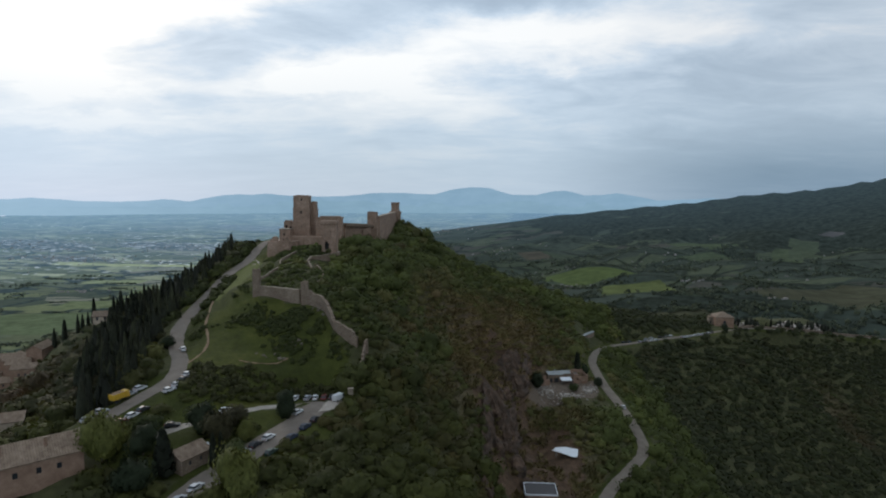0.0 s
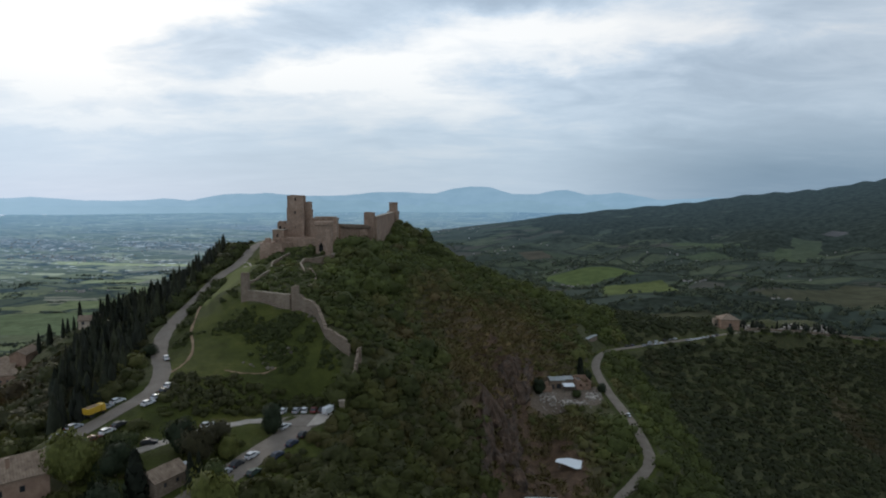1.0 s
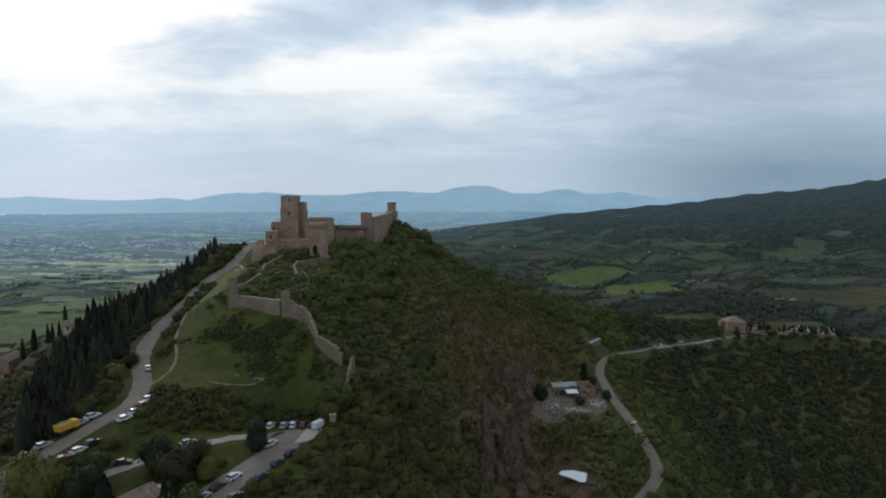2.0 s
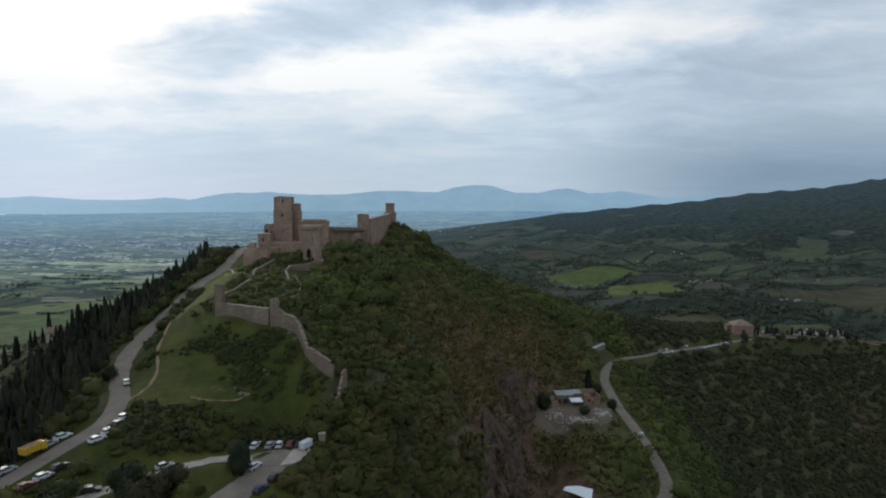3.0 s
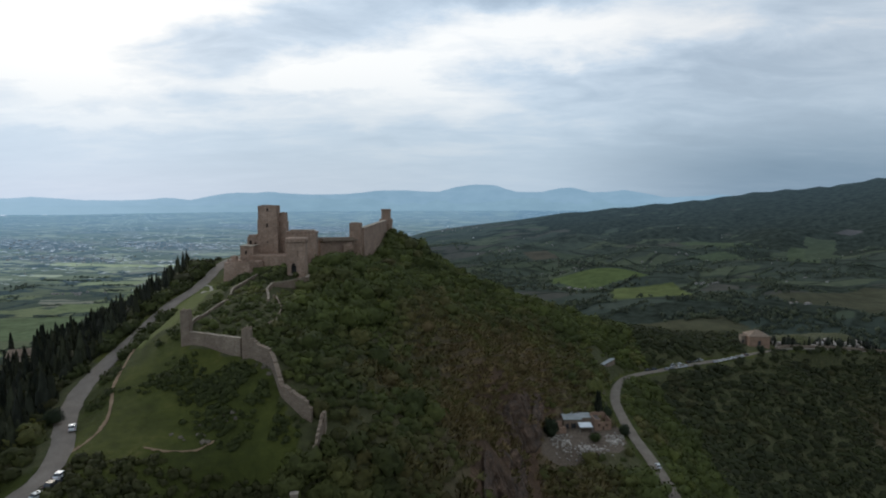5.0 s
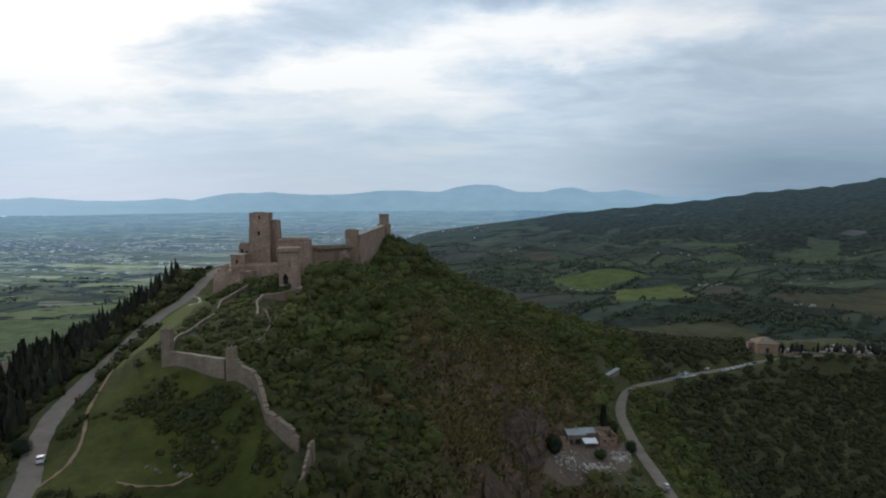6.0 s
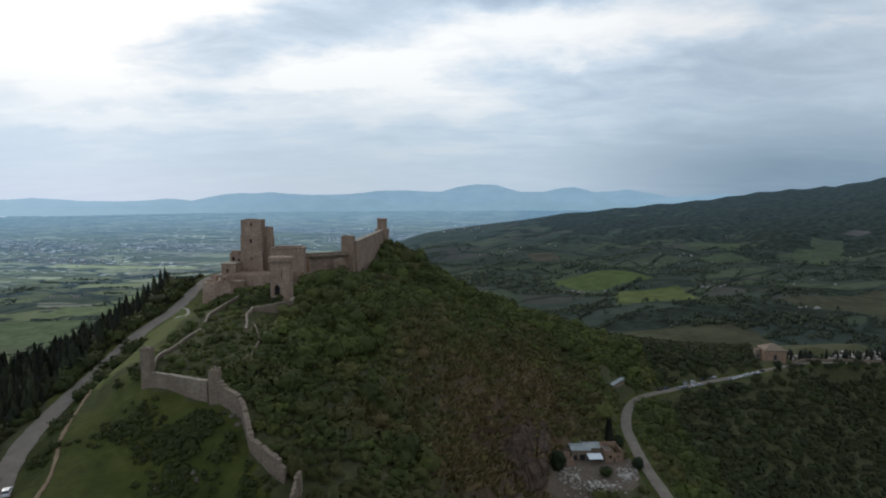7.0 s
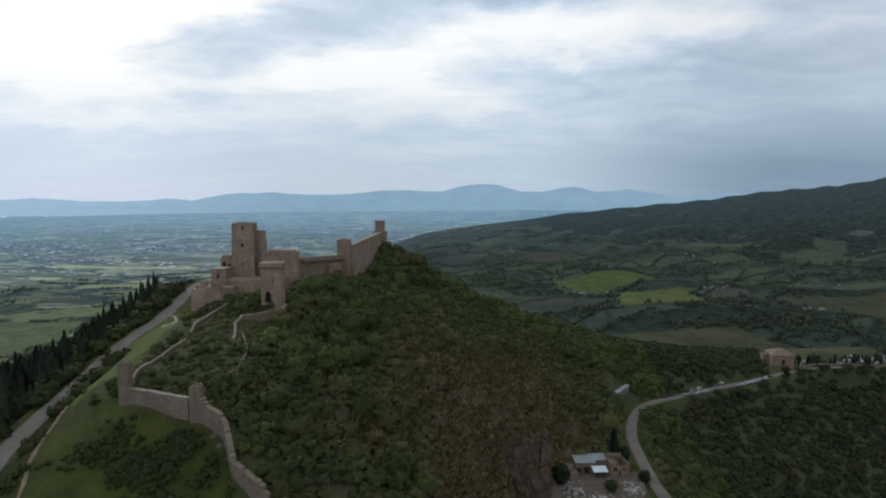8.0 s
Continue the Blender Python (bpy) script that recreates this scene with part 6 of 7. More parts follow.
def car(paint, label, van=False, group="parked cars"):
    """A small car: body, glazed cabin, roof, four wheels and lamps. It points along +x."""
    c = thing("van" if van else "car", label=label, category="van" if van else "car", group=group)
    L, W, H = (4.9, 1.95, 2.15) if van else (4.2, 1.75, 1.46)
    h = L / 2
    if van:
        body = [(-h, 0.32), (h, 0.32), (h, 0.9), (h - 0.55, 1.12), (h - 1.35, H), (-h + 0.05, H), (-h, 1.0)]
        cabin = [(h - 1.45, 1.15), (h - 0.50, 1.15), (h - 1.27, H - 0.14), (h - 1.9, H - 0.14)]
    else:
        body = [(-h, 0.28), (h, 0.28), (h, 0.62), (h - 0.15, 0.78), (h - 1.15, 0.95), (-h + 0.1, 0.98), (-h, 0.7)]
        cabin = [(h - 1.2, 0.92), (h - 1.95, H - 0.05), (-h + 0.75, H - 0.05), (-h + 0.12, 0.95)]
    part("body", side_profile(bmesh.new(), body, W / 2, 0.06), paint, c)
    part("window_glass", side_profile(bmesh.new(), cabin, W / 2 - (0.0 if van else 0.07) + (0.015 if van else 0), 0.0 if van else 0.14), GLASS, c, "dark window glass")
    if not van:
        bm = bmesh.new()
        box(bm, -h + 0.70, h - 1.92, -W / 2 + 0.19, W / 2 - 0.19, H - 0.09, H, 0.03)
        part("roof", bm, paint, c)
    for sx in (-1, 1):
        for sy in (-1, 1):
            w = part("wheel", wheel_mesh(bmesh.new(), 0.32, 0.2), RUBBER, c, "black tyre")
            w.location = (sx * (h - 0.78), sy * (W / 2 - 0.08), 0.32)
    for sy in (-1, 1):
        bm = bmesh.new()
        box(bm, h - 0.07, h + 0.02, sy * 0.58 - 0.17, sy * 0.58 + 0.17, 0.58, 0.72, 0.02)
        part("headlight", bm, LAMP_CLEAR, c, "clear headlight")
        bm = bmesh.new()
        box(bm, -h - 0.02, -h + 0.07, sy * 0.66 - 0.12, sy * 0.66 + 0.12, 0.62, 0.84, 0.02)
        part("tail_light", bm, LAMP_RED, c, "red tail light")
    return c


PAINTS = {
    "white": plain("white_car_paint", (0.54, 0.55, 0.56), 0.5, 0.0, 0.1),
    "silver": plain("silver_car_paint", (0.30, 0.31, 0.33), 0.5, 0.1, 0.1),
    "black": plain("black_car_paint", (0.016, 0.017, 0.020), 0.5, 0.0, 0.08),
    "blue": plain("dark_blue_car_paint", (0.022, 0.034, 0.062), 0.5, 0.1, 0.08),
    "red": plain("red_car_paint", (0.13, 0.020, 0.018), 0.5, 0.0, 0.08),
    "green": plain("dark_green_car_paint", (0.025, 0.05, 0.035), 0.5, 0.0, 0.08),
}
CAR_KINDS = {}


def park(colour, x, y, turn, z=None, van=False):
    key = (colour, van)
    words = {"white": "white", "silver": "silver-grey", "black": "black", "blue": "dark blue", "red": "red", "green": "dark green"}[colour]
    gap, level = lane_gap(np.array([x]), np.array([y]))
    if z is None:
        z = float(level[0]) + 0.06 if gap[0] < 0.2 else ground_z(x, y) + 0.02
    if key not in CAR_KINDS:
        CAR_KINDS[key] = car(PAINTS[colour], f"parked {words} {'panel van' if van else 'hatchback car'} with dark windows", van)
        CAR_KINDS[key].matrix_basis = pose(x, y, z, 0, 0, turn)
    else:
        copy_thing(CAR_KINDS[key], pose(x, y, z, 0, 0, turn))


def lane_heading(x, y):
    d = np.hypot(_lane_all[:, 0] - x, _lane_all[:, 1] - y)
    k = min(max(int(d.argmin()), 1), len(_lane_all) - 2)
    a, b = _lane_all[k - 1], _lane_all[k + 1]
    return math.degrees(math.atan2(b[1] - a[1], b[0] - a[0]))


def cars():
    for colour, x, y in (("white", -48.4, 153.3), ("black", -50.6, 148.8), ("silver", -52.2, 144.4), ("green", -45.2, 144.6), ("blue", -42.0, 153.4), ("blue", -39.9, 160.2),
                         ("black", -38.2, 165.6), ("white", -57.6, 127.6), ("silver", -59.4, 122.6)):
        park(colour, x, y, lane_heading(x, y))
    for colour, x, y, turn in (("white", -48.2, 182.6, 80), ("silver", -44.4, 183.0, 85), ("white", -42.0, 183.4, 95), ("red", -39.2, 183.6, 92), ("black", -36.6, 183.6, 88),
                               ("black", -75.2, 154.4, 20), ("white", -64.8, 166.6, 40), ("white", -44.8, 171.0, 70)):
        park(colour, x, y, turn)
    park("white", -34.2, 182.6, 60, van=True)
    park("white", -62.6, 144.6, 25, van=True)
    for colour, x, y in (("white", -93.6, 173.4), ("silver", -95.0, 170.0), ("silver", -97.4, 159.2), ("white", -87.4, 157.0), ("red", -88.8, 153.2), ("black", -86.2, 160.6),
                         ("white", -83.6, 171.2), ("white", -82.6, 174.6), ("black", -82.2, 178.2), ("white", -82.6, 181.6), ("white", -92.4, 201.2), ("silver", -98.6, 154.8)):
        park(colour, x, y, lane_heading(x, y))
    r = random.Random(12)
    for x, y in ((134.5, 430.2), (139.5, 433), (148.5, 435.0), (153, 438), (158.8, 440.2), (164, 443), (156.5, 445.2), (162, 448.6), (170.5, 453.8), (176, 457.4), (181, 460.5),
                 (189.5, 456.6), (194, 459.5), (198.5, 462.3), (203, 465), (207.2, 468.4), (212, 471), (217, 474.0), (222, 478.2)):
        park(r.choice(("white", "silver", "silver", "black", "blue", "white")), x, y, lane_heading(x, y) + r.uniform(-4, 4))
    for x, y, turn in ((74, 341.5, 10), (70.5, 341.0, 5), (67, 342, 15), (93.6, 296, 85)):
        park("white", x, y, turn)


cars()


def dump_truck():
    """A yellow lorry: chassis, cab, tipping body and six wheels."""
    yellow = plain("yellow_lorry_paint", (0.55, 0.33, 0.025), 0.4, 0.0, 0.2, 0.3)
    t = thing("dump_truck", (-95.6, 165.6, 260.75), lane_heading(-95, 165), "yellow tipper lorry parked at the roadside", "truck")
    bm = bmesh.new()
    box(bm, -3.8, 3.8, -0.5, 0.5, 0.7, 1.0, 0.04)
    part("chassis", bm, RUBBER, t, "dark steel chassis")
    bm = side_profile(bmesh.new(), [(1.9, 0.8), (3.9, 0.8), (3.9, 1.9), (3.6, 2.9), (2.0, 2.95), (1.9, 2.8)], 1.2, 0.06)
    part("cab", bm, yellow, t)
    bm = bmesh.new()
    box(bm, 3.72, 3.86, -1.0, 1.0, 1.95, 2.7, 0.02)
    part("windscreen", bm, GLASS, t, "dark windscreen")
    bm = side_profile(bmesh.new(), [(-3.9, 1.1), (1.6, 1.1), (1.7, 2.9), (-4.1, 2.9)], 1.25, -0.1)
    part("tipping_body", bm, yellow, t)
    bm = bmesh.new()
    box(bm, -3.8, 1.4, -1.15, 1.15, 2.86, 2.95)
    part("load", bm, DIRT, t, "earth load")
    for x in (-2.9, -1.7, 2.7):
        for s in (-1, 1):
            w = part("wheel", wheel_mesh(bmesh.new(), 0.5, 0.32), RUBBER, t, "black tyre")
            w.location = (x, s * 1.05, 0.5)
    t.scale = (0.72, 0.86, 0.95)


dump_truck()


# ---- houses ----
def gable_house(name, x, y, turn, length, width, eave, rise, label, wall=None, roof=None, base=None, windows=(), chimney=False, hip=0.0, group="", overhang=0.45, category="house"):
    """A house along its own x: walls with real openings to the -y side, a pitched or hipped tile roof, chimneys."""
    z = (ground_z(x, y) if base is None else base)
    h = thing(name, (x, y, z), turn, label, category, group)
    a, b = length / 2, width / 2
    bm = bmesh.new()
    pierced(bm, -a, a, -1.6, eave, -b, [(w[0] - w[2] / 2, w[0] + w[2] / 2, w[1], w[1] + w[3]) for w in windows], 0.25)
    for p, q in (((a, -b), (a, b)), ((a, b), (-a, b)), ((-a, b), (-a, -b))):
        bm.faces.new([bm.verts.new(v) for v in ((*p, -1.6), (*q, -1.6), (*q, eave), (*p, eave))])
    if not hip:
        for s in (-1, 1):
            bm.faces.new([bm.verts.new(v) for v in ((s * a, -b, eave), (s * a, b, eave), (s * a, 0, eave + rise))])
    bmesh.ops.remove_doubles(bm, verts=bm.verts, dist=0.001)
    walls = part("wall", bm, wall or PLASTER, h)
    o, k = overhang, rise / b
    bm = bmesh.new()
    lift = 0.22
    if hip:
        v = [(-a - o, -b - o, eave - o * k), (a + o, -b - o, eave - o * k), (a + o, b + o, eave - o * k), (-a - o, b + o, eave - o * k), (-a + hip, 0, eave + rise), (a - hip, 0, eave + rise)]
        fs = ((0, 1, 5, 4), (2, 3, 4, 5), (1, 2, 5), (3, 0, 4))
    else:
        v = [(-a - o, -b - o, eave - o * k), (a + o, -b - o, eave - o * k), (a + o, b + o, eave - o * k), (-a - o, b + o, eave - o * k), (-a - o, 0, eave + rise), (a + o, 0, eave + rise)]
        fs = ((0, 1, 5, 4), (2, 3, 4, 5))
    low, top = [bm.verts.new(p) for p in v], [bm.verts.new((p[0], p[1], p[2] + lift)) for p in v]
    for f in fs:
        bm.faces.new([top[i] for i in f])
        bm.faces.new([low[i] for i in f][::-1])
    ring = (0, 1, 2, 3) if hip else (0, 1, 5, 2, 3, 4)
    for i, j in zip(ring, ring[1:] + ring[:1]):
        bm.faces.new((low[i], low[j], top[j], top[i]))
    tiles = part("roof", bm, roof or TILE, h, "weathered clay tile roof" if roof is None else "")
    # rows of cover tiles on the near slope
    if length > 7 and roof is None:
        bm = bmesh.new()
        n = int((length - 2 * hip * 0.5) / 0.55)
        for i in range(n):
            px = -a + 0.2 + i * (length - 0.4) / max(1, n - 1)
            for s in (-1, 1):
                top_z = eave + rise + lift
                run = 1.0 if not hip else min(1.0, (a - abs(px)) / hip)
                y1 = s * b * (1 - run) if hip else 0.0
                ramp_ridge(bm, (px, s * (b + o), eave - o * k + lift), (px, y1, eave + rise * (1 - abs(y1) / b) + lift), 0.2, 0.09)
        part("cover_tiles", bm, TILE, tiles)
    for w in windows:
        bm = bmesh.new()
        box(bm, w[0] - w[2] / 2, w[0] + w[2] / 2, -b + 0.16, -b + 0.22, w[1], w[1] + w[3])
        frame_ = part("window", bm, GLASS, walls, "dark window")
    if chimney:
        for cx in (-a * 0.45, a * 0.35):
            bm = bmesh.new()
            box(bm, cx - 0.35, cx + 0.35, -b * 0.45 - 0.35, -b * 0.45 + 0.35, eave + rise * 0.3, eave + rise + 0.7, 0.04)
            c = part("chimney", bm, BRICK, h, "square brick chimney")
            bm = bmesh.new()
            box(bm, cx - 0.45, cx + 0.45, -b * 0.45 - 0.45, -b * 0.45 + 0.45, eave + rise + 0.7, eave + rise + 0.85, 0.03)
            part("cap", bm, TILE, c)
    return h


def ramp_ridge(bm, a, b, w, h):
    v = [bm.verts.new(p) for p in ((a[0] - w / 2, a[1], a[2]), (a[0] + w / 2, a[1], a[2]), (a[0], a[1], a[2] + h), (b[0] - w / 2, b[1], b[2]), (b[0] + w / 2, b[1], b[2]), (b[0], b[1], b[2] + h))]
    for f in ((0, 1, 2), (5, 4, 3), (0, 2, 5, 3), (1, 4, 5, 2)):
        bm.faces.new([v[i] for i in f])


def houses():
    gable_house("house", -98.5, 130, 41, 22, 11, 5.8, 3.2, "long stone house with a weathered brown tile roof and chimneys", BRICK, base=254.6, windows=[(-6, 2.6, 1.0, 1.4), (-2.5, 2.6, 1.0, 1.4), (2.0, 2.6, 1.0, 1.4), (6, 2.6, 1.0, 1.4)], chimney=True)
    gable_house("cottage", -64.3, 138.5, 62, 8.2, 6.4, 3.0, 1.7, "small stone cottage with a grey-brown tile roof", WALL_STONE, windows=[(-1.6, 1.0, 0.8, 1.1), (1.6, 1.0, 0.8, 1.1)])
    gable_house("villa", -176, 300, 20, 11, 8, 5.0, 2.0, "pale villa with a low brown roof among cypresses", PLASTER, base=254.6, windows=[(-3.5, 3.0, 1.2, 1.6), (0, 3.0, 1.2, 1.6), (3.5, 3.0, 1.2, 1.6)])
    gable_house("house", -131, 168, 25, 9, 7, 4.2, 1.8, "pale plastered house half hidden below the road", PLASTER, windows=[(-2, 1.6, 1.0, 1.3), (2, 1.6, 1.0, 1.3)])
    r = random.Random(40)
    for n, (x, y) in enumerate(((-206, 282), (-216, 291), (-224, 300), (-211, 300), (-231, 308), (-238, 318), (-222, 284), (-236, 297), (-247, 312), (-228, 274), (-246, 326), (-216, 270), (-255, 322), (-250, 298))):
        gable_house("town_house", x, y, r.choice((12, 22, 104, 15)) + r.uniform(-6, 6), r.uniform(9, 14), r.uniform(7, 9.5), r.uniform(4.5, 7.5), r.uniform(1.5, 2.2),
                    "old rose-stone town house with a brown tile roof", r.choice((BRICK, PLASTER, BRICK)), group="houses at the edge of the town",
                    windows=[(-2.4, 3.0, 0.9, 1.3), (0.4, 3.0, 0.9, 1.3), (2.8, 3.0, 0.9, 1.3)])


houses()


def quarry():
    gable_house("long_shed", 102.5, 411, 52, 17, 2.6, 1.7, 0.3, "long low shed with a grey sheet roof beside the lane", WALL_STONE, GREY_METAL, windows=[(-4, 0.1, 1.4, 1.4), (3, 0.1, 1.4, 1.4)], overhang=0.2, category="shed", group="quarry sheds")
    shop = thing("stone_workshop", (78.8, 334.5, 213.6), 4, "roofless rose-brown stone workshop with uneven walls", "building", "quarry sheds")
    bm = bmesh.new()
    pierced(bm, -4.1, 4.1, -0.8, 4.6, -4.5, [(-2.4, -1.2, 2.0, 3.4), (1.3, 2.5, 2.0, 3.4), (-0.5, 0.6, 0.0, 2.2)], 0.5)
    part("front_wall", bm, BRICK, shop)
    for x0, x1, y0, y1, h in ((-4.1, -3.6, -4.46, 4.5, 5.6), (3.6, 4.1, -4.46, 4.5, 4.9), (-3.6, 3.6, 4.0, 4.5, 6.0), (-4.1, -1.6, -4.45, -3.9, 5.5), (-0.2, 0.2, -3.9, 4.0, 3.9)):
        bm = bmesh.new()
        box(bm, x0, x1, y0, y1, -0.8 if h != 5.5 else 4.55, h, 0.06)
        part("wall", bm, BRICK, shop)
    bm = bmesh.new()
    prism_slab(bm, [(-3.5, -1.0, 3.9), (-0.3, -1.0, 3.9), (-0.3, 3.9, 4.6), (-3.5, 3.9, 4.6)], 0.12)
    part("roof", bm, RUSTY, shop, "patched rusty sheet roof")
    gable_house("grey_shed", 64.8, 336, 2, 8.5, 7.5, 4.6, 0.5, "stone shed with a flat grey sheet roof and dark doorways", WALL_STONE, GREY_METAL, base=213.6, windows=[(-2.6, 0.1, 1.6, 2.3), (0.6, 0.1, 2.4, 2.6)], overhang=0.3, category="building", group="quarry sheds")
    gable_house("middle_shed", 72.2, 338.5, 2, 5.5, 6.5, 4.4, 0.5, "low shed with a blue-grey metal roof", WALL_STONE, GREY_METAL, base=213.6, windows=[(0, 0.1, 1.8, 2.2)], overhang=0.2, category="building", group="quarry sheds")
    lean = thing("lean_to", (70.6, 330.2, 213.6), 3, "open lean-to with a white sheet metal roof", "shed", "quarry sheds")
    bm = bmesh.new()
    v = [(-3.2, -2.3, 2.5), (3.2, -2.3, 2.5), (3.2, 2.3, 3.2), (-3.2, 2.3, 3.2)]
    prism_slab(bm, v, 0.1)
    part("roof", bm, WHITE, lean, "white corrugated roof sheet")
    for sx in (-3, 3):
        for sy, hh in ((-2.1, 2.5), (2.1, 3.1)):
            bm = bmesh.new()
            box(bm, sx - 0.08, sx + 0.08, sy - 0.08, sy + 0.08, -0.3, hh, 0.01)
            part("post", bm, GREY_METAL, lean)
    hut = thing("ruined_hut", (57.5, 329, 213.5), 8, "roofless broken stone hut beside the yard", "building", "quarry sheds")
    for x0, x1, y0, y1, h in ((-3, 3, -2.6, -2.1, 3.2), (-3, -2.5, -2.1, 2.6, 4.2), (2.5, 3, -2.1, 2.6, 2.4), (-2.5, 2.5, 2.1, 2.6, 4.4)):
        bm = bmesh.new()
        box(bm, x0, x1, y0, y1, -0.8, h, 0.1)
        part("wall", bm, BRICK, hut)
    # cut blocks stacked in the yard
    r = random.Random(3)
    first = None
    for n in range(280):
        side = n % 3
        x, y = ((r.gauss(57, 2.6), r.gauss(318, 4.5)), (r.gauss(82, 2.2), r.gauss(319, 3.2)), (r.gauss(66, 5), r.gauss(309, 2.4)))[side]
        if lane_gap(np.array([x]), np.array([y]))[0][0] < 0.8:
            continue
        s = r.uniform(0.35, 1.0)
        m = pose(x, y, ground_z(x, y) + 0.25 * s, r.uniform(-12, 12), r.uniform(-12, 12), r.uniform(0, 180)) @ Matrix.Diagonal((s * r.uniform(0.8, 1.8), s * r.uniform(0.6, 1.1), s * r.uniform(0.5, 1.0), 1))
        if first is None:
            bm = bmesh.new()
            box(bm, -0.5, 0.5, -0.5, 0.5, -0.5, 0.5, 0.06)
            first = part("stone_block", bm, PALE_ROCK)
            tagged(first, "rough pale stone block lying in the yard", "stone", "stone blocks in the quarry yard")
            first.matrix_basis = m
        else:
            copy_thing(first, Matrix()).matrix_basis = m
    # the white roof in the hollow and the flat building below
    tent = thing("white_shelter", (53.8, 247.5, ground_z(53.8, 247.5) - 0.6), -12, "large white membrane shelter roof in the quarry hollow", "shelter")
    bm = bmesh.new()
    prism_slab(bm, [(-7.6, 0.8, 2.6), (-2.0, -1.6, 2.5), (3.2, -5.0, 2.4), (5.8, -4.4, 2.5), (6.4, 2.4, 3.6), (-0.5, 4.4, 3.6), (-6.4, 3.0, 3.3)], 0.14)
    part("roof", bm, WHITE, tent, "white sheet roof")
    tent.scale = (0.8, 0.8, 0.9)
    for x, y, hh in ((-5.6, 1.0, 2.65), (3.4, -3.2, 2.45), (5.6, 1.6, 3.3), (-0.4, 3.4, 3.3), (-5.0, 2.4, 3.1)):
        bm = bmesh.new()
        box(bm, x - 0.1, x + 0.1, y - 0.1, y + 0.1, -0.6, hh, 0.01)
        part("post", bm, GREY_METAL, tent)
    flat = thing("flat_building", (35.4, 205.5, ground_z(35.4, 205.5)), -3, "low dark building with a white-edged flat roof", "building")
    top = 213.4 - flat.location.z
    bm = bmesh.new()
    box(bm, -5.4, 5.4, -4, 4, -3, top, 0.05)
    part("wall", bm, BRICK, flat)
    bm = bmesh.new()
    box(bm, -5.8, 5.8, -4.4, 4.4, top, top + 0.35, 0.04)
    part("roof", bm, plain("dark_roof_felt", (0.06, 0.055, 0.055), 0.9), flat, "dark felt roof")
    for x0, x1, y0, y1 in ((-5.9, 5.9, -4.6, -4.35), (-5.9, 5.9, 4.35, 4.6), (-5.95, -5.7, -4.35, 4.35), (5.7, 5.95, -4.35, 4.35)):
        bm = bmesh.new()
        box(bm, x0, x1, y0, y1, top + 0.05, top + 0.6, 0.03)
        part("roof_edge", bm, WHITE, flat, "white roof edge")


def prism_slab(bm, corners, thick):
    low, top = [bm.verts.new((x, y, z)) for x, y, z in corners], [bm.verts.new((x, y, z + thick)) for x, y, z in corners]
    bm.faces.new(top)
    bm.faces.new(low[::-1])
    n = len(corners)
    for k in range(n):
        bm.faces.new((low[k], low[(k + 1) % n], top[(k + 1) % n], top[k]))
    bmesh.ops.recalc_face_normals(bm, faces=bm.faces)
    return bm


quarry()


